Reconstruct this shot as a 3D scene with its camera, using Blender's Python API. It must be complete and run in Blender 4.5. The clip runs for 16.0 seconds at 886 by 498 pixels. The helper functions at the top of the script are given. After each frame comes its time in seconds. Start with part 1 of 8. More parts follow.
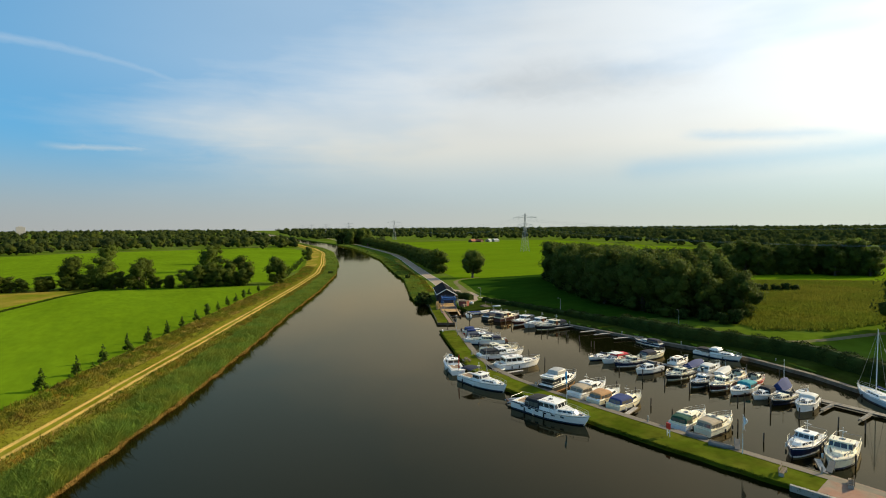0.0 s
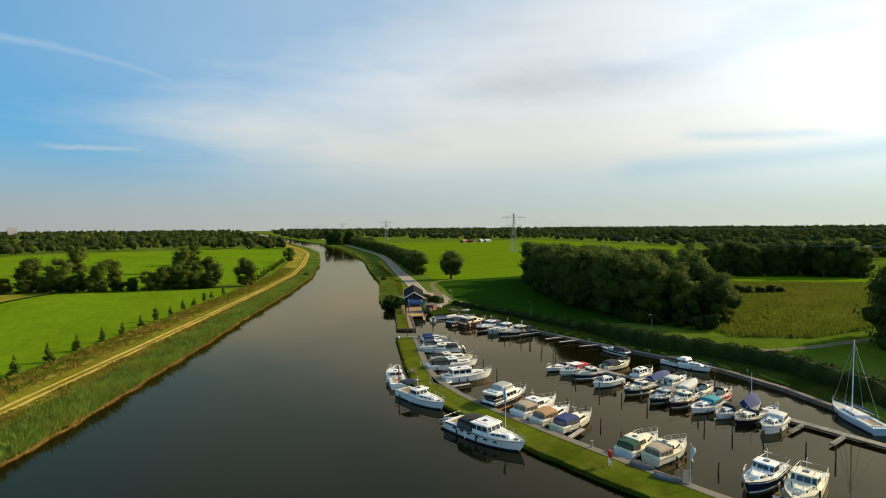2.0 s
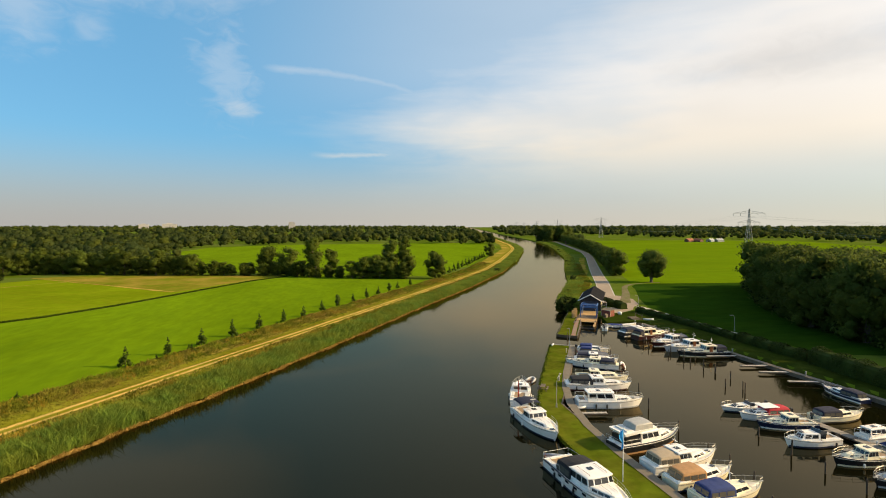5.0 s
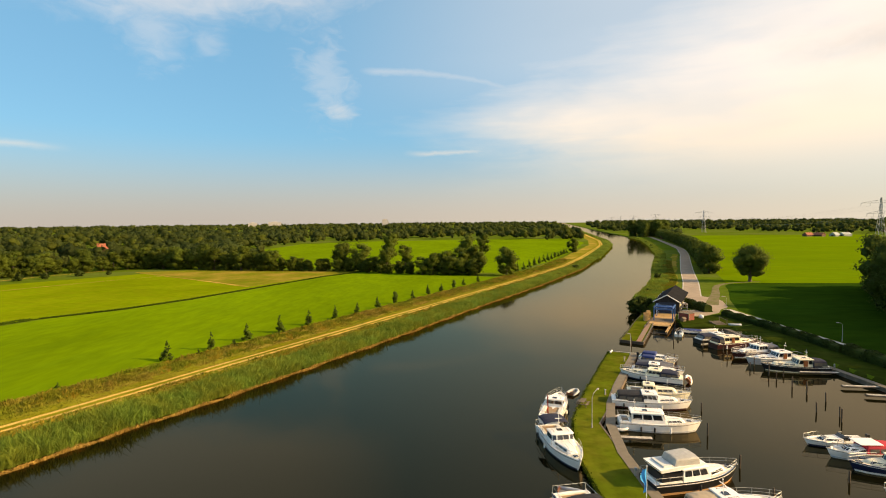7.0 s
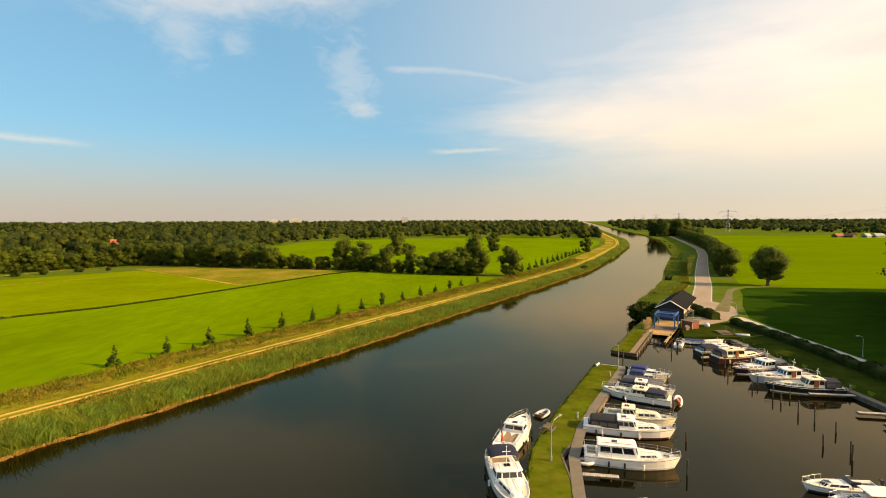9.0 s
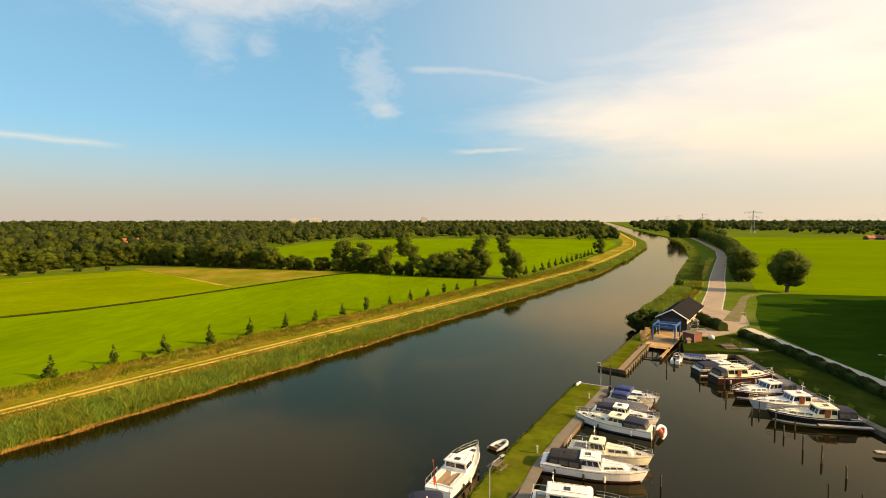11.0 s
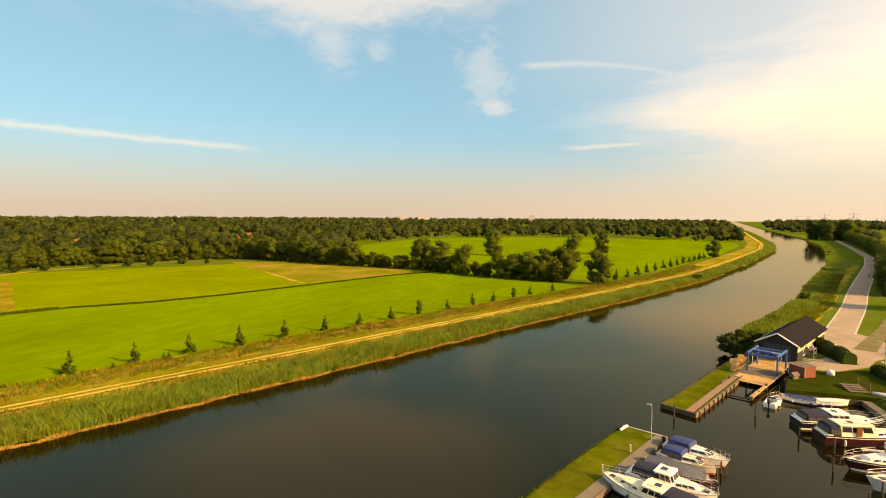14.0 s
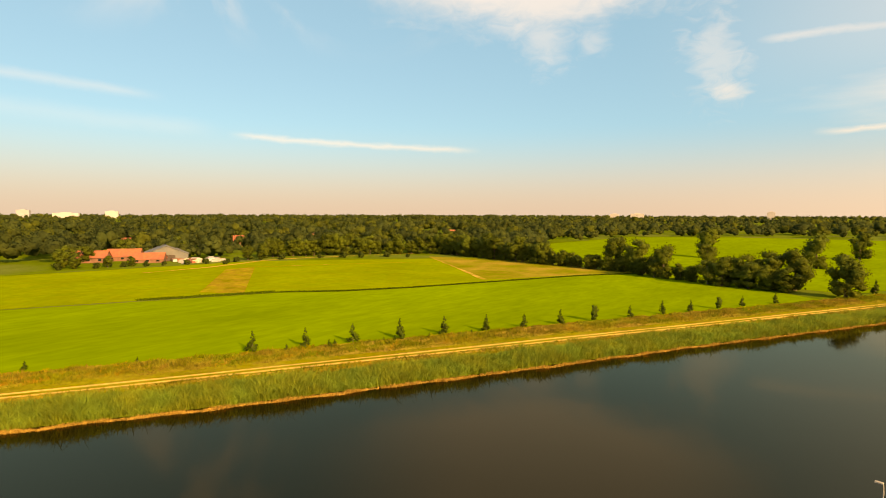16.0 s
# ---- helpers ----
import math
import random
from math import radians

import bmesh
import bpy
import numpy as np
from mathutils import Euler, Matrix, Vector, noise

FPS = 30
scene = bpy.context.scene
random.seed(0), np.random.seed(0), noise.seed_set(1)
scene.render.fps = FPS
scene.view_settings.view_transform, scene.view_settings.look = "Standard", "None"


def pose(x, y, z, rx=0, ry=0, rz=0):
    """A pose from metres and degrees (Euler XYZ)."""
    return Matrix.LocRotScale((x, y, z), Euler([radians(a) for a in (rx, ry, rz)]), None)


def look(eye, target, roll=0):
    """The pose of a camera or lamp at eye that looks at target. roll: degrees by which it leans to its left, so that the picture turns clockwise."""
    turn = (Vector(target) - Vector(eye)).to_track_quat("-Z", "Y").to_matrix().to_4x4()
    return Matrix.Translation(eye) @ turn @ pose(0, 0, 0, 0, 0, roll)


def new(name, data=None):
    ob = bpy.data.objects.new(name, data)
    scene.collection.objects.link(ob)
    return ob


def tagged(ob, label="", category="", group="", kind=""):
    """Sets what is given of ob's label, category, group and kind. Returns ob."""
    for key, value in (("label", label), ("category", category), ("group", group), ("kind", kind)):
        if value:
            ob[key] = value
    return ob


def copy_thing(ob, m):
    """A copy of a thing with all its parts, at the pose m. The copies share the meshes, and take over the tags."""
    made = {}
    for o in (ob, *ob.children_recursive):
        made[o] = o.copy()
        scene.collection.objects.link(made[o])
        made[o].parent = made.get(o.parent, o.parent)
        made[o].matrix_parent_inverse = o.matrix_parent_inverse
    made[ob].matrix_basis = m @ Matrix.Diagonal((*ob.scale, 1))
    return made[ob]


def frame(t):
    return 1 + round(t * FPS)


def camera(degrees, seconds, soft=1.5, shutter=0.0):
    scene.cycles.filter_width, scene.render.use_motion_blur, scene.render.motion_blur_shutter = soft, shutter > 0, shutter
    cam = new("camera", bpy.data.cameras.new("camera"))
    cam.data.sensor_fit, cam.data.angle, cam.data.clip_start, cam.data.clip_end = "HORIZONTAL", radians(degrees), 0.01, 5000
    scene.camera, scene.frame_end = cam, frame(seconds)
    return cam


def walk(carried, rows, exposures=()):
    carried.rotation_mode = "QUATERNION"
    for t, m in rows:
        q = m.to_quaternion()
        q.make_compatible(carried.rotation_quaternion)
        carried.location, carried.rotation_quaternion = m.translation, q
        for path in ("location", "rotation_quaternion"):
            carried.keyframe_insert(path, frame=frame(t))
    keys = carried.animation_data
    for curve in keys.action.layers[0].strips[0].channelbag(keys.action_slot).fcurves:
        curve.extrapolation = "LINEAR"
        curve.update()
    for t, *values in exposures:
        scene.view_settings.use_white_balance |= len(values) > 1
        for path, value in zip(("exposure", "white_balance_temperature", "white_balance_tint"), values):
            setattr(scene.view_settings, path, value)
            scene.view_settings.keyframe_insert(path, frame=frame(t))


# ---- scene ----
cam = camera(80.2, 16.0, soft=1.0)
PATH = [
    (0, (-42.132, -21.993, 27.802), (-41.070, -20.301, 27.715), -0.42),
    (0.5, (-38.844, -21.458, 27.770), (-37.784, -19.764, 27.681), -0.53),
    (1, (-35.536, -20.934, 27.736), (-34.474, -19.242, 27.649), -0.51),
    (1.5, (-32.313, -20.431, 27.669), (-31.250, -18.740, 27.583), -0.56),
    (2, (-29.093, -19.929, 27.607), (-28.022, -18.242, 27.521), -0.45),
    (2.5, (-25.929, -19.415, 27.533), (-24.863, -17.726, 27.446), -0.44),
    (3, (-22.721, -18.744, 27.449), (-21.738, -17.004, 27.364), -0.23),
    (3.5, (-19.650, -17.870, 27.288), (-18.787, -16.068, 27.202), -0.16),
    (4, (-16.642, -16.832, 27.086), (-15.950, -14.958, 26.997), -0.09),
    (4.5, (-13.709, -15.643, 26.849), (-13.192, -13.713, 26.758), -0.08),
    (5, (-10.798, -14.309, 26.627), (-10.493, -12.335, 26.533), -0.00),
    (7.5, (2.209, -5.088, 25.960), (2.145, -3.092, 25.852), -0.57),
    (8, (4.423, -2.794, 25.948), (4.334, -0.799, 25.837), -0.39),
    (8.5, (6.517, -0.494, 25.935), (6.407, 1.500, 25.821), -0.37),
    (9, (8.578, 1.870, 25.920), (8.455, 3.863, 25.806), -0.24),
    (11.5, (19.011, 14.105, 26.027), (18.774, 16.087, 25.913), -0.03),
    (12, (20.945, 16.601, 26.139), (20.666, 18.578, 26.024), 0.04),
    (12.5, (22.791, 19.118, 26.178), (22.470, 21.088, 26.062), 0.14),
    (13, (24.522, 21.694, 26.162), (24.155, 23.656, 26.045), 0.24),
    (13.5, (26.113, 24.368, 26.098), (25.670, 26.314, 25.978), 0.27),
    (14, (27.506, 27.154, 25.994), (26.901, 29.056, 25.871), 0.30),
    (14.5, (28.758, 30.008, 25.846), (27.930, 31.824, 25.717), 0.25),
    (15, (29.834, 32.834, 25.686), (28.806, 34.545, 25.555), 0.21),
    (15.5, (30.846, 35.655, 25.530), (29.653, 37.255, 25.398), 0.22),
    (16, (31.731, 38.406, 25.396), (30.446, 39.932, 25.262), 0.17),
]
EXPOSURES = [(0, 0.20, 6250, 2), (3.2, 0.22, 6350, 3), (5.2, 0.44, 7300, 9), (9, 0.62, 8850, 14), (12.5, 0.72, 9650, 15), (16, 0.90, 13000, 23)]
walk(cam, [(t, look(eye, target, roll)) for t, eye, target, roll in PATH], EXPOSURES)

SUN_AZ, SUN_EL = 101.0, 25.0  # degrees, clockwise from +y


# ---- world and sun ----
def make_world():
    w = bpy.data.worlds.new("sky")
    scene.world = w
    w.use_nodes = True
    nt = w.node_tree
    nt.nodes.clear()
    N, L = nt.nodes.new, nt.links.new

    def math_node(op, a, b=None, clamp=False):
        n = N("ShaderNodeMath")
        n.operation, n.use_clamp = op, clamp
        for i, v in enumerate((a, b)):
            if v is None:
                continue
            if isinstance(v, (int, float)):
                n.inputs[i].default_value = v
            else:
                L(v, n.inputs[i])
        return n.outputs[0]

    def ramp(v, lo, hi):
        n = N("ShaderNodeMapRange")
        n.interpolation_type = "SMOOTHSTEP"
        L(v, n.inputs["Value"])
        n.inputs["From Min"].default_value, n.inputs["From Max"].default_value = lo, hi
        return n.outputs[0]

    def mix(f, a, b):
        n = N("ShaderNodeMix")
        n.data_type = "RGBA"
        if isinstance(f, (int, float)):
            n.inputs[0].default_value = f
        else:
            L(f, n.inputs[0])
        for sock, v in ((n.inputs[6], a), (n.inputs[7], b)):
            if isinstance(v, tuple):
                sock.default_value = (*v, 1)
            else:
                L(v, sock)
        return n.outputs[2]

    tc = N("ShaderNodeTexCoord")
    sep = N("ShaderNodeSeparateXYZ")
    L(tc.outputs["Generated"], sep.inputs[0])
    az = math_node("MULTIPLY", math_node("ARCTAN2", sep.outputs[0], sep.outputs[1]), 57.2958)
    el = math_node("MULTIPLY", math_node("ARCSINE", sep.outputs[2]), 57.2958)
    comb = N("ShaderNodeCombineXYZ")
    L(az, comb.inputs[0])
    L(el, comb.inputs[1])

    def noise_at(sx, sy, detail, seed, dist=0.0):
        mp = N("ShaderNodeMapping")
        L(comb.outputs[0], mp.inputs[0])
        mp.inputs["Scale"].default_value = (sx, sy, 1)
        mp.inputs["Location"].default_value = (seed, seed * 0.7, seed)
        n = N("ShaderNodeTexNoise")
        L(mp.outputs[0], n.inputs["Vector"])
        n.inputs["Scale"].default_value, n.inputs["Detail"].default_value = 1.0, detail
        n.inputs["Distortion"].default_value = dist
        n.inputs["Roughness"].default_value = 0.55
        return n.outputs[0]

    wob = math_node("MULTIPLY", math_node("SUBTRACT", noise_at(0.06, 0.14, 4, 3.1), 0.5), 1.0)
    fine = math_node("SUBTRACT", noise_at(0.11, 0.33, 6, 7.7, 0.6), 0.5)
    wispy = math_node("SUBTRACT", noise_at(0.45, 0.75, 5, 4.4, 1.0), 0.5)
    combed = math_node("SUBTRACT", noise_at(0.12, 1.1, 5, 9.3, 0.5), 0.5)

    def streak(a0, e0, a1, e1, half, strength, bow=0.0):
        """A thin bank of cloud from one direction to another, bowing down towards its far end."""
        k = (e1 - e0) / (a1 - a0)
        t = ramp(az, a0 - 0.5, a0 + 3)
        u = ramp(az, a1 + 2, a1 - 3)
        run = math_node("SUBTRACT", az, a0)
        mid = math_node("ADD", math_node("MULTIPLY", run, k), e0)
        if bow:
            late = math_node("MAXIMUM", math_node("SUBTRACT", run, 5.0), 0.0)
            mid = math_node("SUBTRACT", mid, math_node("MULTIPLY", math_node("MULTIPLY", late, late), bow))
        off = math_node("ABSOLUTE", math_node("ADD", math_node("SUBTRACT", el, mid), math_node("ADD", math_node("MULTIPLY", fine, 0.5), math_node("MULTIPLY", wispy, 0.5))))
        return math_node("MULTIPLY", math_node("MULTIPLY", math_node("MULTIPLY", t, u), ramp(off, half * 1.6, -0.1)), strength)

    def puff(a0, e0, wa, we, strength, rough=1.5, lean=0.0):
        da = math_node("DIVIDE", math_node("SUBTRACT", math_node("SUBTRACT", az, a0), math_node("MULTIPLY", math_node("SUBTRACT", el, e0), lean)), wa)
        de = math_node("DIVIDE", math_node("SUBTRACT", el, e0), we)
        r = math_node("ADD", math_node("MULTIPLY", da, da), math_node("MULTIPLY", de, de))
        r = math_node("ADD", math_node("SQRT", r), math_node("MULTIPLY", math_node("ADD", math_node("MULTIPLY", fine, 0.7), wispy), rough))
        return math_node("MULTIPLY", ramp(r, 1.15, -0.1), strength)

    # clear sky
    sky = N("ShaderNodeTexSky")
    sky.sky_type, sky.sun_disc = "NISHITA", False
    sky.sun_elevation, sky.sun_rotation = radians(SUN_EL), radians(SUN_AZ)
    sky.air_density, sky.dust_density, sky.ozone_density = 1.0, 0.6, 1.5
    gain = N("ShaderNodeVectorMath")
    gain.operation = "SCALE"
    L(sky.outputs[0], gain.inputs[0])
    gain.inputs["Scale"].default_value = SKY_STRENGTH
    tint = N("ShaderNodeVectorMath")
    tint.operation = "MULTIPLY"
    L(gain.outputs[0], tint.inputs[0])
    tint.inputs[1].default_value = SKY_TINT
    # thin high veil that evens the blue out
    base = mix(math_node("MULTIPLY", ramp(el, 60.0, 18.0), 0.68), tint.outputs[0], VEIL)
    # milky veil with the low haze
    haze = ramp(el, 9.5, -0.5)
    base = mix(math_node("MULTIPLY", haze, 0.88), base, mix(ramp(az, 22.0, 85.0), mix(ramp(az, -30.0, 40.0), HAZE_AWAY, HAZE), HAZE_SUN))
    # the large cloud sheet towards the sun's side: a tongue reaches out at mid height, the top recedes
    tongue = math_node("DIVIDE", math_node("SUBTRACT", el, 10.2), 2.5)
    tongue = math_node("MULTIPLY", math_node("EXPONENT", math_node("MULTIPLY", math_node("MULTIPLY", tongue, tongue), -1.0)), 9.0)
    high = math_node("MAXIMUM", math_node("SUBTRACT", el, 13.0), 0.0)
    edge = math_node("SUBTRACT", math_node("ADD", az, tongue), math_node("ADD", math_node("MULTIPLY", high, 0.5), 4.0))
    edge = math_node("ADD", edge, math_node("ADD", math_node("MULTIPLY", wob, 12.0), math_node("ADD", math_node("MULTIPLY", fine, 9.0), math_node("MULTIPLY", combed, 7.0))))
    edge = math_node("DIVIDE", edge, math_node("ADD", math_node("MULTIPLY", high, 2.4), 24.0))
    sheet = math_node("MULTIPLY", math_node("MULTIPLY", ramp(edge, -0.35, 1.05), ramp(el, 0.5, 9.0)), ramp(el, 48.0, 24.0))
    holes = math_node("MULTIPLY", ramp(noise_at(0.035, 0.13, 4, 12.4), 0.50, 0.72), 0.20)
    sheet = math_node("MULTIPLY", sheet, math_node("SUBTRACT", 0.95, holes))
    for gap in (streak(50.0, 5.4, 84.0, 6.8, 1.1, 0.40), streak(56.0, 8.7, 70.0, 7.8, 0.5, 0.32), puff(8.5, 6.9, 3.6, 1.0, 0.3)):
        sheet = math_node("MULTIPLY", sheet, math_node("SUBTRACT", 1.0, gap))
    wisps = math_node("MULTIPLY", math_node("MULTIPLY", ramp(noise_at(0.05, 0.06, 6, 21.0, 1.2), 0.47, 0.68), math_node("MULTIPLY", ramp(el, 15.0, 23.0), ramp(el, 45.0, 28.0))), 0.30)
    cover = math_node("MAXIMUM", math_node("MAXIMUM", sheet, wisps), math_node("MULTIPLY", math_node("MULTIPLY", ramp(az, -22.0, 24.0), ramp(el, 6.0, 17.0)), 0.38))
    bank_low = math_node("SUBTRACT", el, math_node("ADD", math_node("MULTIPLY", math_node("ABSOLUTE", math_node("ADD", az, 29.0)), 0.16), 17.2))
    bank_low = math_node("ADD", bank_low, math_node("ADD", math_node("MULTIPLY", fine, 5.0), math_node("MULTIPLY", wispy, 3.0)))
    for s in (
        streak(-10.6, 15.6, 11.0, 15.3, 0.52, 0.30, 0.0125),
        streak(-62.0, 7.8, -37.5, 6.75, 0.32, 0.34),
        streak(-84.0, 11.7, -69.0, 10.9, 0.45, 0.15),
        streak(-92.0, 9.3, -64.0, 8.2, 0.8, 0.08),
        streak(-5.4, 7.3, 4.0, 7.4, 0.28, 0.40),
        puff(-12.3, 11.7, 2.6, 1.3, 0.36, 1.7),
        puff(-13.2, 15.2, 3.6, 6.5, 0.21, 1.7, -0.12),
        puff(-29.6, 17.6, 3.4, 4.2, 0.24, 1.5, -0.2),
        puff(-24.6, 17.4, 2.0, 1.6, 0.18, 1.6),
        math_node("MULTIPLY", math_node("MULTIPLY", ramp(bank_low, -0.8, 4.0), ramp(math_node("ABSOLUTE", math_node("ADD", az, 28.0)), 30.0, 8.0)), 0.42),
    ):
        cover = math_node("MAXIMUM", cover, s)
    warm = ramp(el, 16.0, 3.0)
    tone = mix(warm, CLOUD_HIGH, CLOUD_LOW)
    # brighter round the sun's side, greyer patches inside the sheet
    near_sun = math_node("MULTIPLY", ramp(math_node("ABSOLUTE", math_node("SUBTRACT", az, SUN_AZ)), 62.0, 4.0), 0.9)
    grey = math_node("ADD", math_node("MULTIPLY", ramp(noise_at(0.03, 0.11, 3, 33.0), 0.45, 0.7), 0.08), puff(46.0, 14.6, 17.0, 2.6, 0.16, 0.6))
    lum = math_node("SUBTRACT", math_node("ADD", 1.0, near_sun), grey)
    sc = N("ShaderNodeVectorMath")
    sc.operation = "SCALE"
    L(tone, sc.inputs[0])
    L(lum, sc.inputs["Scale"])
    col = mix(cover, base, sc.outputs[0])
    bg = N("ShaderNodeBackground")
    L(col, bg.inputs[0])
    bg.inputs[1].default_value = 1.0
    out = N("ShaderNodeOutputWorld")
    L(bg.outputs[0], out.inputs[0])


SKY_STRENGTH = 0.104
SKY_TINT = (0.64, 1.07, 1.30)
VEIL = (0.112, 0.335, 0.60)
HAZE = (0.50, 0.46, 0.41)
HAZE_AWAY = (0.350, 0.322, 0.308)
HAZE_SUN = (0.63, 0.61, 0.50)
CLOUD_HIGH = (0.70, 0.69, 0.71)
CLOUD_LOW = (0.70, 0.625, 0.525)
make_world()

sun = new("sun", bpy.data.lights.new("sun", "SUN"))
sun.data.energy, sun.data.angle, sun.data.color = 5.0, radians(0.8), (1.0, 0.77, 0.46)
sun.matrix_basis = look(
    (math.sin(radians(SUN_AZ)) * 300, math.cos(radians(SUN_AZ)) * 300, math.tan(radians(SUN_EL)) * 300), (0, 0, 0)
)


# ---- materials ----
def material(name, color, rough=0.6, metal=0.0, vary=0.12, scale=3.0, bump=0.0, bump_scale=30.0, second=None, island=0.0, obj=0.0, spec=0.5, stretch=(1, 1, 1), trans=0.0, coarse=0.0, third=None, depth=0.05):
    """A procedural surface: base colour, fine and coarse variation, an optional second tone in patches, and relief."""
    m = bpy.data.materials.new(name)
    m.use_nodes = True
    nt = m.node_tree
    N, L = nt.nodes.new, nt.links.new
    b = nt.nodes["Principled BSDF"]
    b.inputs["Roughness"].default_value, b.inputs["Metallic"].default_value = rough, metal
    b.inputs["Specular IOR Level"].default_value = spec
    tc = N("ShaderNodeTexCoord")
    mp = N("ShaderNodeMapping")
    L(tc.outputs["Object"], mp.inputs[0])
    mp.inputs["Scale"].default_value = stretch

    def tex(sc, detail=4.0):
        n = N("ShaderNodeTexNoise")
        L(mp.outputs[0], n.inputs["Vector"])
        n.inputs["Scale"].default_value, n.inputs["Detail"].default_value = sc, detail
        return n.outputs[0]

    def mixed(f, a, c2, blend="MIX"):
        n = N("ShaderNodeMix")
        n.data_type, n.blend_type = "RGBA", blend
        if isinstance(f, (int, float)):
            n.inputs[0].default_value = f
        else:
            L(f, n.inputs[0])
        for sock, v in ((n.inputs[6], a), (n.inputs[7], c2)):
            if isinstance(v, tuple):
                sock.default_value = (*v, 1)
            else:
                L(v, sock)
        return n.outputs[2]

    def span(v, lo, hi, a=0.0, c=1.0):
        n = N("ShaderNodeMapRange")
        L(v, n.inputs["Value"])
        for key, val in (("From Min", lo), ("From Max", hi), ("To Min", a), ("To Max", c)):
            n.inputs[key].default_value = val
        return n.outputs[0]

    col = color
    if second:
        col = mixed(span(tex(scale * 0.35, 5), 0.4, 0.62), color, second)
    if third:
        col = mixed(span(tex(coarse or scale * 0.1, 3), 0.45, 0.62), col, third)
    lum = span(tex(scale, 6), 0.25, 0.75, 1 - vary, 1 + vary)
    if coarse:
        n = N("ShaderNodeMath")
        n.operation = "MULTIPLY"
        L(lum, n.inputs[0])
        L(span(tex(coarse, 3), 0.3, 0.7, 1 - vary, 1 + vary), n.inputs[1])
        lum = n.outputs[0]
    for amount, source in ((island, "ShaderNodeNewGeometry"), (obj, "ShaderNodeObjectInfo")):
        if amount:
            r = N(source).outputs["Random Per Island" if amount is island and source.endswith("Geometry") else "Random"]
            n = N("ShaderNodeMath")
            n.operation = "MULTIPLY"
            L(lum, n.inputs[0])
            L(span(r, 0, 1, 1 - amount, 1 + amount), n.inputs[1])
            lum = n.outputs[0]
    hs = N("ShaderNodeHueSaturation")
    if isinstance(col, tuple):
        hs.inputs["Color"].default_value = (*col, 1)
    else:
        L(col, hs.inputs["Color"])
    L(lum, hs.inputs["Value"])
    L(hs.outputs[0], b.inputs["Base Color"])
    if trans:
        b.inputs["Subsurface Weight"].default_value = 0.0
        tr = N("ShaderNodeBsdfTranslucent")
        L(hs.outputs[0], tr.inputs[0])
        ms = N("ShaderNodeMixShader")
        ms.inputs[0].default_value = trans
        L(b.outputs[0], ms.inputs[1])
        L(tr.outputs[0], ms.inputs[2])
        L(ms.outputs[0], nt.nodes["Material Output"].inputs[0])
    if bump:
        bp = N("ShaderNodeBump")
        bp.inputs["Strength"].default_value, bp.inputs["Distance"].default_value = bump, depth
        L(tex(bump_scale, 5), bp.inputs["Height"])
        L(bp.outputs[0], b.inputs["Normal"])
    return m


def water_material():
    m = bpy.data.materials.new("canal_water")
    m.use_nodes = True
    nt = m.node_tree
    N, L = nt.nodes.new, nt.links.new
    nt.nodes.remove(nt.nodes["Principled BSDF"])
    body, gloss = N("ShaderNodeBsdfDiffuse"), N("ShaderNodeBsdfGlossy")
    body.inputs["Color"].default_value = (0.0052, 0.0050, 0.0014, 1)
    gloss.inputs["Color"].default_value, gloss.inputs["Roughness"].default_value = (0.88, 0.73, 0.48, 1), 0.055
    fres, both = N("ShaderNodeFresnel"), N("ShaderNodeMixShader")
    fres.inputs["IOR"].default_value = 1.33
    L(fres.outputs[0], both.inputs[0])
    L(body.outputs[0], both.inputs[1])
    L(gloss.outputs[0], both.inputs[2])
    L(both.outputs[0], nt.nodes["Material Output"].inputs[0])
    tc = N("ShaderNodeTexCoord")
    total = None
    for sc, amt in ((0.9, 0.010), (0.12, 0.035)):
        n = N("ShaderNodeTexNoise")
        L(tc.outputs["Object"], n.inputs["Vector"])
        n.inputs["Scale"].default_value, n.inputs["Detail"].default_value = sc, 3
        bp = N("ShaderNodeBump")
        bp.inputs["Strength"].default_value, bp.inputs["Distance"].default_value = 0.35, amt
        L(n.outputs[0], bp.inputs["Height"])
        if total:
            L(total, bp.inputs["Normal"])
        total = bp.outputs[0]
    L(total, gloss.inputs["Normal"])
    L(total, fres.inputs["Normal"])
    return m


WATER = water_material()
GRASS = material("meadow_grass", (0.085, 0.130, 0.010), 0.9, vary=0.14, scale=0.5, second=(0.10, 0.155, 0.012), coarse=0.02, bump=0.4, bump_scale=4, spec=0.0, third=(0.10, 0.13, 0.025))
FIELD = material("mown_field_grass", (0.132, 0.214, 0.007), 0.9, vary=0.13, scale=0.6, second=(0.118, 0.196, 0.007), coarse=0.03, bump=0.4, bump_scale=5, spec=0.0, stretch=(1, 0.35, 1))
FIELD_DULL = material("grazed_field_grass", (0.155, 0.215, 0.007), 0.9, vary=0.12, scale=0.4, second=(0.165, 0.212, 0.008), coarse=0.04, bump=0.4, bump_scale=5, spec=0.0)
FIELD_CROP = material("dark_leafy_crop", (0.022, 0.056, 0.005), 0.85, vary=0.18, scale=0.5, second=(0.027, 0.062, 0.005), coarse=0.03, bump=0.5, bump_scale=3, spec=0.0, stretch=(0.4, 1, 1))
FIELD_RIGHT = material("lush_field_grass", (0.112, 0.188, 0.006), 0.9, vary=0.10, scale=0.4, second=(0.122, 0.19, 0.006), coarse=0.02, bump=0.3, bump_scale=5, spec=0.0, stretch=(0.4, 1, 1))
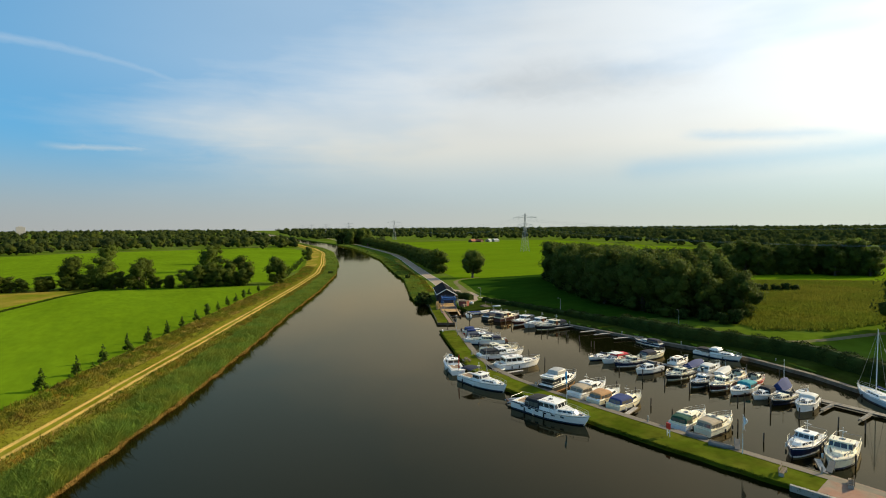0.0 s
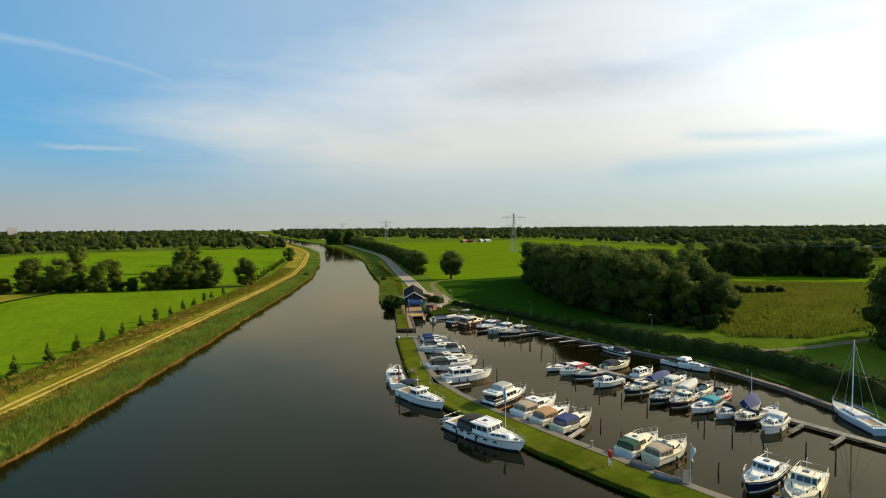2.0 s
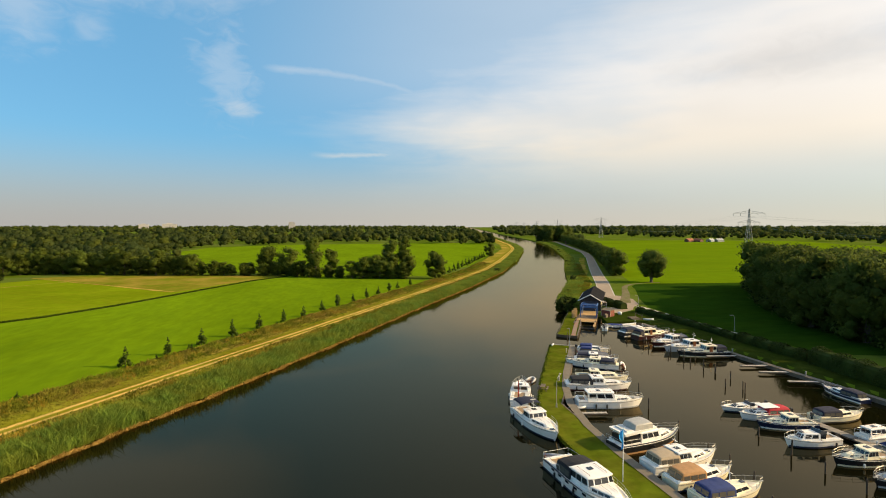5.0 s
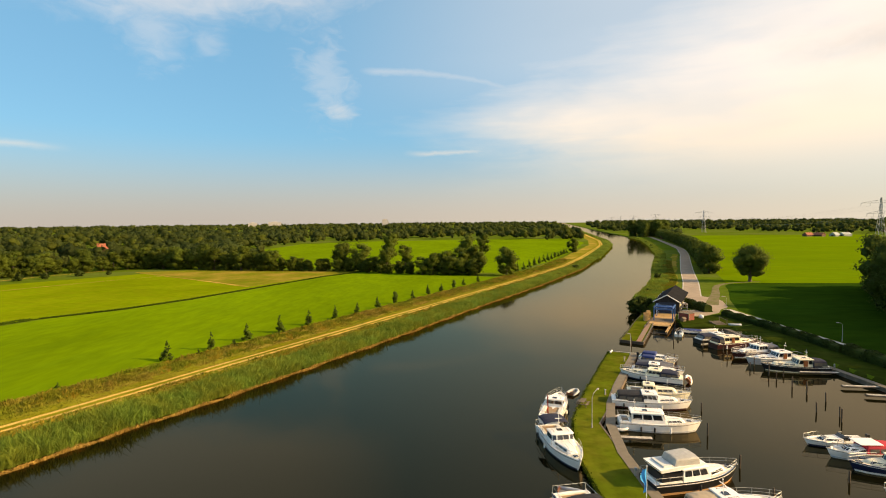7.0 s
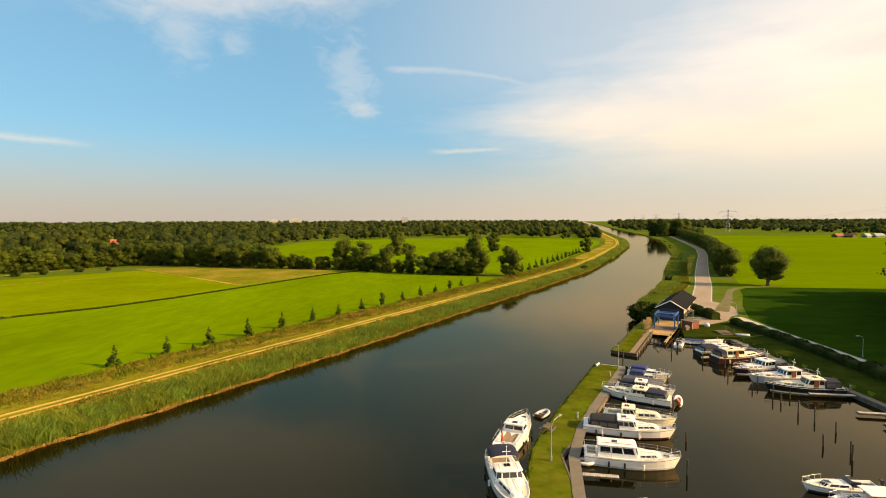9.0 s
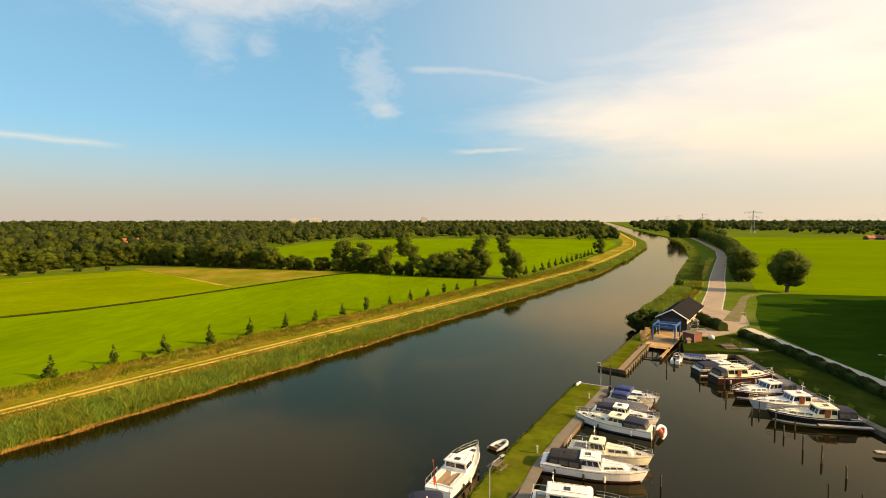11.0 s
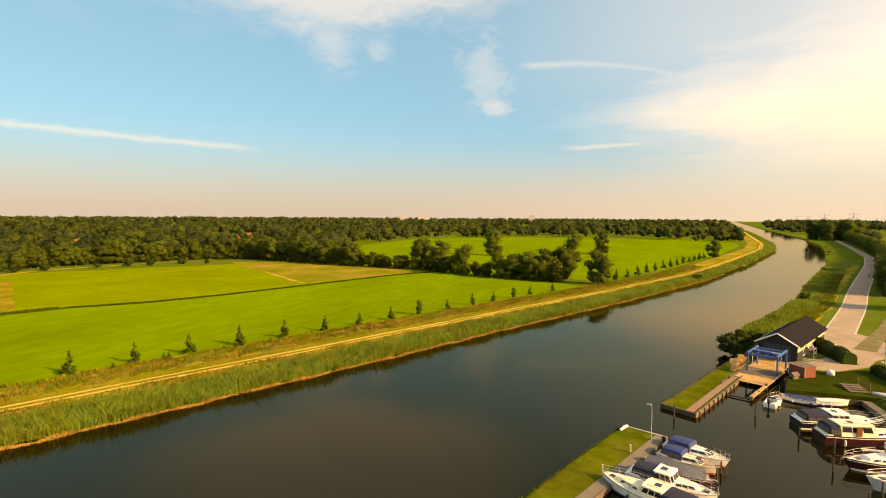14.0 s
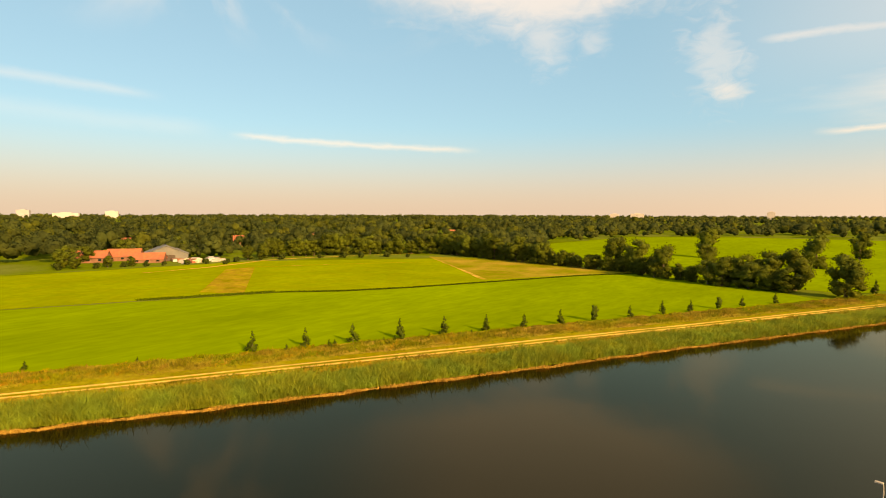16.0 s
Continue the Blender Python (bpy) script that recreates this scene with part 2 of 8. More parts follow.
BROWN = material("bare_stubble_soil", (0.25, 0.185, 0.022), 0.95, vary=0.22, scale=0.6, second=(0.20, 0.19, 0.015), coarse=0.1, spec=0.0)
VERGE = material("dry_verge_grass", (0.20, 0.21, 0.016), 0.95, vary=0.25, scale=0.7, second=(0.27, 0.22, 0.03), coarse=0.06, bump=0.6, bump_scale=6, spec=0.0, third=(0.29, 0.20, 0.04))
STRAW = material("straw_coloured_grass", (0.42, 0.27, 0.06), 0.95, vary=0.25, scale=0.7, second=(0.28, 0.23, 0.03), coarse=0.08, bump=0.6, bump_scale=6, spec=0.0)
MOWN = material("mown_verge_grass", (0.185, 0.175, 0.012), 0.9, vary=0.18, scale=0.8, second=(0.21, 0.19, 0.02), coarse=0.1, bump=0.4, bump_scale=8, spec=0.0)
LAWN = material("short_lawn_grass", (0.082, 0.108, 0.008), 0.9, vary=0.26, scale=0.8, second=(0.105, 0.115, 0.012), coarse=0.15, bump=0.4, bump_scale=12, spec=0.0)
SAND = material("sandy_track", (0.68, 0.43, 0.11), 0.95, vary=0.18, scale=0.9, second=(0.52, 0.36, 0.10), bump=0.3, bump_scale=10, spec=0.0)
ASPHALT = material("pale_road_paving", (0.37, 0.285, 0.205), 0.9, vary=0.12, scale=0.6, second=(0.32, 0.25, 0.18), bump=0.2, bump_scale=20, spec=0.2)
CONCRETE = material("weathered_concrete", (0.34, 0.32, 0.27), 0.85, vary=0.15, scale=1.2, second=(0.27, 0.26, 0.22), bump=0.3, bump_scale=14)
REED = material("reed_leaves", (0.148, 0.222, 0.036), 0.7, vary=0.25, scale=0.6, second=(0.195, 0.232, 0.034), coarse=0.1, island=0.16, spec=0.0, trans=0.38)
REED_DRY = material("dead_reed_stalks", (0.38, 0.24, 0.065), 0.9, vary=0.2, scale=0.6, island=0.3, spec=0.0)
WEED = material("dry_weed_stalks", (0.165, 0.165, 0.018), 0.9, vary=0.3, scale=0.35, second=(0.25, 0.185, 0.035), island=0.35, coarse=0.08, third=(0.12, 0.15, 0.015), spec=0.0, trans=0.2)
DRY_GRASS = material("dry_grass_stalks", (0.34, 0.20, 0.030), 0.9, vary=0.25, scale=0.5, second=(0.24, 0.19, 0.02), island=0.2, spec=0.0, trans=0.2)
# lawn grass made darker: the shade of hedge and wood is in its colour
BANKGRASS_SHADED = material("shaded_bank_grass", (0.030, 0.046, 0.006), 0.9, vary=0.25, scale=0.7, second=(0.040, 0.052, 0.008), coarse=0.12, bump=0.5, bump_scale=8, spec=0.0)
LEAF = material("oak_foliage", (0.094, 0.128, 0.024), 0.65, vary=0.2, scale=0.35, second=(0.108, 0.138, 0.024), island=0.16, obj=0.18, bump=0.9, bump_scale=1.3, depth=0.9, spec=0.04, trans=0.46)
LEAF_OLIVE = material("alder_foliage", (0.076, 0.106, 0.016), 0.65, vary=0.2, scale=0.3, second=(0.094, 0.118, 0.016), island=0.16, obj=0.2, bump=0.9, bump_scale=1.3, depth=0.9, spec=0.04, trans=0.3)
LEAF_YOUNG = material("young_tree_foliage", (0.058, 0.092, 0.013), 0.65, vary=0.2, scale=0.6, island=0.16, obj=0.15, bump=0.7, bump_scale=4.0, depth=0.25, spec=0.04, trans=0.2)
LEAF_HEDGE = material("hedge_foliage", (0.034, 0.052, 0.010), 0.7, vary=0.25, scale=0.4, second=(0.045, 0.060, 0.011), island=0.4, bump=0.6, bump_scale=3.0, depth=0.2, spec=0.04, trans=0.12)
LEAF_FAR = [material("far_wood_foliage", c, 0.8, vary=0.22, scale=0.30, second=d, island=0.08, bump=0.9, bump_scale=0.8, depth=1.2, spec=0.0, trans=0.52, coarse=0.01) for c, d in (((0.056, 0.080, 0.027), (0.074, 0.096, 0.029)), ((0.070, 0.096, 0.027), (0.092, 0.114, 0.029)), ((0.094, 0.122, 0.024), (0.112, 0.130, 0.024)))]
CORN = material("maize_leaves", (0.150, 0.180, 0.020), 0.8, vary=0.15, scale=0.1, second=(0.18, 0.18, 0.024), island=0.14, spec=0.0, trans=0.38)
BARK = material("bark", (0.09, 0.07, 0.045), 0.95, vary=0.3, scale=3, bump=0.6, bump_scale=8)

# ---- building helpers ----
class Geo:
    """A mesh in the making: corners and faces."""

    def __init__(self):
        self.v, self.f = [], []

    def add(self, verts, faces):
        k = len(self.v)
        self.v += [tuple(p) for p in verts]
        self.f += [tuple(i + k for i in face) for face in faces]
        return self

    def box(self, x0, x1, y0, y1, z0, z1, bev=0.0):
        if bev <= 0:
            vs = [(x, y, z) for z in (z0, z1) for y in (y0, y1) for x in (x0, x1)]
            return self.add(vs, [(0, 2, 3, 1), (4, 5, 7, 6), (0, 1, 5, 4), (2, 6, 7, 3), (0, 4, 6, 2), (1, 3, 7, 5)])
        ring = lambda d: [(x0 + d, y0), (x1 - d, y0), (x1, y0 + d), (x1, y1 - d), (x1 - d, y1), (x0 + d, y1), (x0, y1 - d), (x0, y0 + d)]  # noqa: E731
        inner = [(x0 + bev, y0 + bev), (x1 - bev, y0 + bev), (x1 - bev, y0 + bev), (x1 - bev, y1 - bev), (x1 - bev, y1 - bev), (x0 + bev, y1 - bev), (x0 + bev, y1 - bev), (x0 + bev, y0 + bev)]
        vs = [(*p, z0) for p in ring(bev)] + [(*p, z1 - bev) for p in ring(bev)] + [(*p, z1) for p in inner]
        fs = [(i, (i + 1) % 8, 8 + (i + 1) % 8, 8 + i) for i in range(8)] + [(8 + i, 8 + (i + 1) % 8, 16 + (i + 1) % 8, 16 + i) for i in range(8)]
        return self.add(vs, fs + [tuple(range(7, -1, -1)), (16, 18, 20, 22)])

    def tube(self, pts, r, n=5, cap=True):
        """A round bar along points; r may be one radius or one a point."""
        pts = [Vector(p) for p in pts]
        rs = [r] * len(pts) if isinstance(r, (int, float)) else r
        rings = []
        for i, p in enumerate(pts):
            d = (pts[min(i + 1, len(pts) - 1)] - pts[max(i - 1, 0)]).normalized()
            a = d.cross(Vector((0, 0, 1)) if abs(d.z) < 0.9 else Vector((1, 0, 0))).normalized()
            b = d.cross(a)
            rings.append([p + rs[i] * (math.cos(2 * math.pi * k / n) * a + math.sin(2 * math.pi * k / n) * b) for k in range(n)])
        fs = [(i * n + k, i * n + (k + 1) % n, (i + 1) * n + (k + 1) % n, (i + 1) * n + k) for i in range(len(pts) - 1) for k in range(n)]
        if cap:
            fs += [tuple(range(n - 1, -1, -1)), tuple((len(pts) - 1) * n + k for k in range(n))]
        return self.add([p for ring in rings for p in ring], fs)

    def loft(self, rings, closed=True, cap=True):
        """Skin over rings of equal count."""
        n = len(rings[0])
        m = n if closed else n - 1
        fs = [(i * n + k, i * n + (k + 1) % n, (i + 1) * n + (k + 1) % n, (i + 1) * n + k) for i in range(len(rings) - 1) for k in range(m)]
        if cap:
            fs += [tuple(range(n - 1, -1, -1)), tuple((len(rings) - 1) * n + k for k in range(n))]
        return self.add([p for ring in rings for p in ring], fs)

    def prism(self, poly, z0, z1):
        n = len(poly)
        vs = [(*p, z0) for p in poly] + [(*p, z1) for p in poly]
        return self.add(vs, [(i, (i + 1) % n, n + (i + 1) % n, n + i) for i in range(n)] + [tuple(range(n - 1, -1, -1)), tuple(range(n, 2 * n))])

    def ball(self, c, r, n=8, m=5, sq=(1, 1, 1)):
        rings = []
        for j in range(m + 1):
            a = math.pi * (j / m - 0.5)
            rr = max(math.cos(a), 0.02)
            rings.append([(c[0] + r * sq[0] * rr * math.cos(2 * math.pi * k / n), c[1] + r * sq[1] * rr * math.sin(2 * math.pi * k / n), c[2] + r * sq[2] * math.sin(a)) for k in range(n)])
        return self.loft(rings)

    def mesh(self, name, mat, smooth=False):
        me = bpy.data.meshes.new(name)
        me.from_pydata(self.v, [], self.f)
        b = bmesh.new()
        b.from_mesh(me)
        if len(b.faces) < 4000:
            bmesh.ops.recalc_face_normals(b, faces=b.faces)
        b.to_mesh(me)
        b.free()
        me.materials.append(mat)
        if smooth:
            me.polygons.foreach_set("use_smooth", [True] * len(me.polygons))
        return me


def part(name, geo, mat, parent, label="", smooth=False):
    """One mesh object under a thing or part."""
    ob = new(name, geo.mesh(name, mat, smooth))
    ob.parent = parent
    return tagged(ob, label) if label else ob


def thing(name, at, yaw, label, category, group="", kind=""):
    ob = new(name)
    ob.empty_display_size = 0.2
    ob.matrix_basis = pose(*at, 0, 0, yaw)
    return tagged(ob, label, category, group, kind)


def solid(name, geo, mat, label, category, group="", kind="", smooth=False):
    return tagged(new(name, geo.mesh(name, mat, smooth)), label, category, group, kind)


def quads_mesh(name, verts, mat, per=4, normals=None):
    """A mesh of loose quads from an array of corners, shaded by given normals where the crown's form should show."""
    n = len(verts) // per
    me = bpy.data.meshes.new(name)
    me.vertices.add(len(verts))
    me.vertices.foreach_set("co", np.asarray(verts, np.float32).ravel())
    me.loops.add(len(verts))
    me.loops.foreach_set("vertex_index", np.arange(len(verts), dtype=np.int32))
    me.polygons.add(n)
    me.polygons.foreach_set("loop_start", np.arange(0, n * per, per, dtype=np.int32))
    me.update(calc_edges=True)
    me.materials.append(mat)
    if normals is not None:
        me.polygons.foreach_set("use_smooth", np.ones(n, bool))
        me.normals_split_custom_set_from_vertices((np.repeat(normals, per, axis=0) if len(normals) < len(verts) else normals).tolist())
    return me


# ---- the plan: u runs along the canal, v across it to the right ----
UA, VA = np.array([0.469, 0.883]), np.array([0.883, -0.469])
CANAL_YAW = 62.0  # degrees of the u axis from +x


def W(u, v):
    return (float(u * UA[0] + v * VA[0]), float(u * UA[1] + v * VA[1]))


DIKE = [(-4500, -65.2), (24, -65.3), (110, -65.6), (192, -66.0), (268, -67.8), (346, -77.0), (511, -101.5), (623, -129), (923, -225), (1250, -330), (4600, -1400)]
BANK_L = [(-4500, -63.6), (24, -63.7), (50, -62.9), (95, -63.2), (130, -64.2), (192, -64.4), (268, -67.3), (346, -76.5), (511, -101.5), (623, -129), (923, -225), (1250, -330), (4600, -1400)]
BANK_R = [(-4500, 18), (8, 17), (46, -8.5), (90, -16), (110, -18), (165, -24), (225, -26.5), (285, -34.5), (398, -47), (440, -55), (536, -72), (638, -93), (825, -148), (1241, -287), (4600, -1357)]


def bank(table, u):
    return np.interp(u, [p[0] for p in table], [p[1] for p in table])


BASIN = [(13.3, 29.95), (16, 6.96), (18.5, -16.02), (34.63, -16.02), (49.26, -7.67), (58.14, 9.05), (63.47, 21.07), (65.98, 34.13), (65.56, 44.59), (64.31, 56.08), (63.14, 71.25), (61.87, 90.38), (61.6, 113.5), (52.5, 114), (53, 119), (56, 126), (53, 141), (46, 139), (30, 100), (13, 60)]


def inside(poly, x, y):
    """Which points lie in a polygon."""
    hit = np.zeros(np.shape(x), bool)
    for (x0, y0), (x1, y1) in zip(poly, poly[1:] + poly[:1]):
        cross = ((y0 > y) != (y1 > y)) & (x < (x1 - x0) * (y - y0) / (y1 - y0 + 1e-12) + x0)
        hit ^= cross
    return hit


def edge_dist(poly, x, y):
    best = np.full(np.shape(x), 1e9)
    for (x0, y0), (x1, y1) in zip(poly, poly[1:] + poly[:1]):
        dx, dy = x1 - x0, y1 - y0
        t = np.clip(((x - x0) * dx + (y - y0) * dy) / (dx * dx + dy * dy), 0, 1)
        best = np.minimum(best, np.hypot(x - x0 - t * dx, y - y0 - t * dy))
    return best


LAND = 1.0


def height(u, v, x, y):
    """Height of the ground: level land, falling into the canal and the harbour basin."""
    d = np.maximum(bank(BANK_L, u) - v, v - bank(BANK_R, u))  # above 0: on land
    sd = np.where(inside(BASIN, x, y), -1, 1) * edge_dist(BASIN, x, y)
    d = np.minimum(d, sd)
    s = np.clip((d + 0.6) / 2.6, 0, 1)
    return -1.6 + (LAND + 1.6) * s * s * (3 - 2 * s)


def make_ground():
    us = sorted({*np.arange(-20, 260, 1.5), *np.arange(-120, -20, 10), *np.arange(260, 420, 5), *np.arange(420, 1300, 20), *np.arange(1300, 4600, 220), *np.arange(-4500, -120, 250)})
    left = [-4600, -3000, -2000, -1200, -700, -400, -250, -150, -100, -70, -50, -35, -20, -12, -7, -4, -2.5, -1.5, -0.8, 0, 0.8, 2.5]
    right = [-2.5, -0.8, 0, 0.8, 1.5, 2.5, 4, *np.arange(5.5, 104, 1.5), 110, 120, 140, 170, 220, 300, 450, 700, 1200, 2000, 3000, 4600]
    rows = []
    for u in us:
        l, r = bank(BANK_L, u), bank(BANK_R, u)
        rows.append([l + d for d in left] + [r + d for d in right])
    V = np.array(rows)
    U = np.array(us)[:, None] + 0 * V
    X, Y = U * UA[0] + V * VA[0], U * UA[1] + V * VA[1]
    Z = height(U, V, X, Y)
    nr, nc = V.shape
    me = bpy.data.meshes.new("ground")
    faces = [(i * nc + j, i * nc + j + 1, (i + 1) * nc + j + 1, (i + 1) * nc + j) for i in range(nr - 1) for j in range(nc - 1)]
    me.from_pydata(np.stack([X, Y, Z], -1).reshape(-1, 3).tolist(), [], faces)
    me.flip_normals()
    me.materials.append(GRASS)
    me.polygons.foreach_set("use_smooth", [True] * len(me.polygons))
    return tagged(new("ground", me), "flat green meadow land along the canal", "ground", kind="structure")


make_ground()

# still canal water, one sheet
geo = Geo()
wu = [-4500, -200, 0, 100, 200, 300, 400, 520, 640, 800, 930, 1250, 2500, 4600]
wl = [bank(BANK_L, u) - 3 for u in wu]
wr = [max(bank(BANK_R, u) + 3, 75 if -150 < u < 160 else -1e9) for u in wu]
geo.add([(*W(u, a), 0) for u, a in zip(wu, wl)] + [(*W(u, a), 0) for u, a in zip(wu, wr)], [(i, i + len(wu), i + len(wu) + 1, i + 1) for i in range(len(wu) - 1)])
solid("water", geo, WATER, "still dark brown canal water reflecting the sky", "water", kind="structure")


# ---- flat pieces of land cover ----
def sheet(name, poly, z, mat, label, category):
    g = Geo()
    n = len(poly)
    g.add([(*p, z) for p in poly], [tuple(range(n))])
    ob = solid(name, g, mat, label, category, kind="structure")
    if ob.data.polygons[0].normal.z < 0:
        ob.data.flip_normals()
    return ob


def strip(name, line, width, z, mat, label, category, wob=0.0, seed=1):
    """A path or road along points, given its width (one, or one a point)."""
    rng = np.random.default_rng(seed)
    pts = [np.array(p, float) for p in line]
    fine = []
    for a, b in zip(pts, pts[1:]):
        n = max(1, int(np.hypot(*(b - a)) / 6))
        fine += [a + (b - a) * k / n for k in range(n)]
    fine.append(pts[-1])
    # round the bends off
    for _ in range(3):
        fine = [fine[0]] + [(fine[i - 1] + 2 * fine[i] + fine[i + 1]) / 4 for i in range(1, len(fine) - 1)] + [fine[-1]]
    g, vs = Geo(), []
    for i, p in enumerate(fine):
        d = fine[min(i + 1, len(fine) - 1)] - fine[max(i - 1, 0)]
        d /= np.hypot(*d)
        nrm = np.array([-d[1], d[0]])
        w = width if isinstance(width, (int, float)) else np.interp(i / (len(fine) - 1), np.linspace(0, 1, len(width)), width)
        vs += [(*(p + nrm * (w / 2 + rng.uniform(-wob, wob))), z), (*(p - nrm * (w / 2 + rng.uniform(-wob, wob))), z)]
    g.add(vs, [(2 * i, 2 * i + 1, 2 * i + 3, 2 * i + 2) for i in range(len(fine) - 1)])
    ob = solid(name, g, mat, label, category, kind="structure")
    if ob.data.polygons[0].normal.z < 0:
        ob.data.flip_normals()
    return ob


def along_left(d, u0, u1, step=12.0):
    return [W(u, bank(DIKE, u) + d) for u in np.arange(u0, u1, step)]


# dike on the far bank: rough verge, sandy track with two wheel ruts
strip("verge", along_left(-11.6, -160, 1200), 19.6, LAND + 0.03, VERGE, "dry straw-coloured grass verge along the canal dike", "verge", 0.9, 3)
strip("mown_strip", along_left(-12.2, -160, 1200), 2.2, LAND + 0.06, MOWN, "mown grass strip beside the farm track", "verge", 0.5, 14)
strip("track", along_left(-9.6, -160, 1200), [2.5, 2.5, 2.6, 2.6], LAND + 0.12, SAND, "pale sandy farm track on the dike", "track", 0.14, 5)
strip("track_edge", along_left(-7.6, -160, 900), 1.2, LAND + 0.05, STRAW, "dry golden grass edge beside the farm track", "verge", 0.5, 21)
strip("track_middle", along_left(-9.6, -160, 700), 0.95, LAND + 0.135, MOWN, "strip of grass between the wheel ruts", "verge", 0.2, 6)

# fields of the left bank, split by a ditch
sheet("field", [W(-250, -86), W(15, -86.5), W(100, -84.5), W(165, -86.5), W(205, -87), W(218, -150), (-44, 255), (-59, 232.5), (-75, 192), (-86.5, 163), (-97, 143), (-109, 130), (-124, 95), (-136, 66), (-240, -130)], LAND + 0.02, FIELD, "bright green mown field", "field")
sheet("field.001", [(-46, 256), (-61, 233.5), (-77, 193), (-88.5, 164), (-99, 144.5), (-111, 131), (-126, 96), (-138, 67), (-242, -128), (-420, -60), (-300, 60), (-226, 84), (-222, 105), (-214, 180), (-158, 252), (-136, 268), (-96, 260), (-64, 254)], LAND + 0.02, FIELD_DULL, "duller green pasture behind the ditch", "field")
sheet("field.002", [(-47, 257), (-66, 262), (-100, 270), (-138, 272), (-166, 261), (-81, 196.5), (-62, 234)], LAND + 0.04, material("hay_meadow_grass", (0.20, 0.185, 0.018), 0.9, vary=0.16, scale=0.5, second=(0.165, 0.19, 0.014), coarse=0.05, third=(0.25, 0.19, 0.03), spec=0.0), "yellowing hay meadow", "field")
sheet("field.003", [(-186, 151), (-186, 165), (-117, 121), (-129, 113)], LAND + 0.045, BROWN, "bare brown corner of stubble", "field")
sheet("field.004", [W(226, -92), W(300, -95), W(420, -112), W(560, -140), W(690, -190), (-90, 670), (-175, 590), (-180, 420), (-100, 290), (-30, 262), (8, 246)], LAND + 0.02, FIELD, "sunlit green field before the woods", "field")
strip("straw_margin", [(-198, 122), (-200, 150), (-208, 172), (-217, 194), (-209, 214), (-203, 234), (-196, 255), (-186, 274)], [2.0, 3.0, 2.4, 2.0, 1.6], LAND + 0.05, STRAW, "straw-coloured margin before the woods", "verge", 0.7, 15)
strip("straw_margin.001", [(-186, 166), (-172, 194), (-149, 230), (-140, 240)], [1.2, 0.9, 0.8], LAND + 0.06, STRAW, "thin straw-coloured line across the pasture", "verge", 0.3, 16)
strip("straw_margin.002", [(-165, 260), (-122, 228), (-81.5, 197)], [0.8, 1.2, 2.2], LAND + 0.06, STRAW, "dry edge of the hay meadow", "verge", 0.3, 17)
# fields of the right bank
sheet("field.005", [(103, 193), (150, 186), (178, 200), (300, 190), (520, 330), (640, 700), (520, 760), (330, 760), (255, 600), (200, 440), (150, 300), (118, 232)], LAND + 0.02, FIELD_RIGHT, "wide lush green field", "field")
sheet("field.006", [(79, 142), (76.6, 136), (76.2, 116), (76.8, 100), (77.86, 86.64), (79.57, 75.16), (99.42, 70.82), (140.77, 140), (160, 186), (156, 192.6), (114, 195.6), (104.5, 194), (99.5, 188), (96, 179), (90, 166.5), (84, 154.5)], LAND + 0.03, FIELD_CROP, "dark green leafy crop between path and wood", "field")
sheet("field.007", [(184.6, 125), (252.6, 146), (303.96, 128), (435.43, 90), (312.6, 20), (221.27, 100)], LAND + 0.02, FIELD_RIGHT, "bright green pasture beyond the maize", "field")

# roads and paths of the right bank
ROAD_LINE = [(70.5, 148), (76, 162.5), (92, 199), (108.5, 240), (135, 303), (160.5, 363), (186, 430), (204.5, 492), (236, 602), (266, 710), (330, 960), (420, 1290)]
strip("road", ROAD_LINE, [5.6, 5.4, 4.9, 4.4, 4.2, 4.2], LAND + 0.05, ASPHALT, "pale brick-paved road beside the canal", "road", 0.03, 8)
PALE = material("pale_kerb_concrete", (0.5, 0.46, 0.38), 0.85, vary=0.12, scale=1.5)
strip("kerb", [(p[0] - 2.5, p[1] + 1.05) for p in ROAD_LINE[1:7]], 0.35, LAND + 0.075, PALE, "pale concrete edging of the road", "kerb")
strip("kerb.001", [(p[0] + 2.5, p[1] - 1.05) for p in ROAD_LINE[1:7]], 0.35, LAND + 0.075, PALE, "pale concrete edging of the road", "kerb")
PAVING_DULL = material("dull_path_gravel", (0.20, 0.17, 0.10), 0.95, vary=0.2, scale=1.0, second=(0.15, 0.15, 0.06), spec=0.0)
sheet("forecourt", [(59, 127.5), (63, 127), (69.5, 132), (72.5, 137), (76.5, 141), (80.5, 152), (81, 158), (78.6, 163.5), (72.8, 163), (70, 152), (70, 146), (66, 138), (60, 131.5)], LAND + 0.035, ASPHALT, "paved forecourt of the boatyard", "road")
strip("path", [(74, 145), (80.5, 157.5), (86.5, 168), (92.5, 180.5), (96, 190), (100, 195.5), (107, 197.8), (119, 199.5)], [3.6, 3.0, 2.4, 2.0, 1.6, 1.2], LAND + 0.05, PAVING_DULL, "narrow grey path beside the road", "path", 0.08, 10)
strip("verge.001", [(p[0] - 5.6, p[1] + 2.6) for p in ROAD_LINE[1:6]], [2.0, 3.0, 3.4, 3.0], LAND + 0.03, VERGE, "golden dry grass between road and canal", "verge", 0.8, 18)
PATH_EAST = [(73, 143), (74.2, 137), (74.6, 116), (75.2, 100), (76.04, 86.64), (75.74, 71.25), (75.39, 57.12), (77.89, 44.59), (82.18, 36.23), (88.45, 32.56), (97.33, 32.54), (106.73, 31), (130.77, 24), (197.65, 14)]
strip("path.001", PATH_EAST[1:7], 2.2, LAND + 0.045, PALE, "narrow pale cycle path behind the hedge", "path", 0.06, 11)
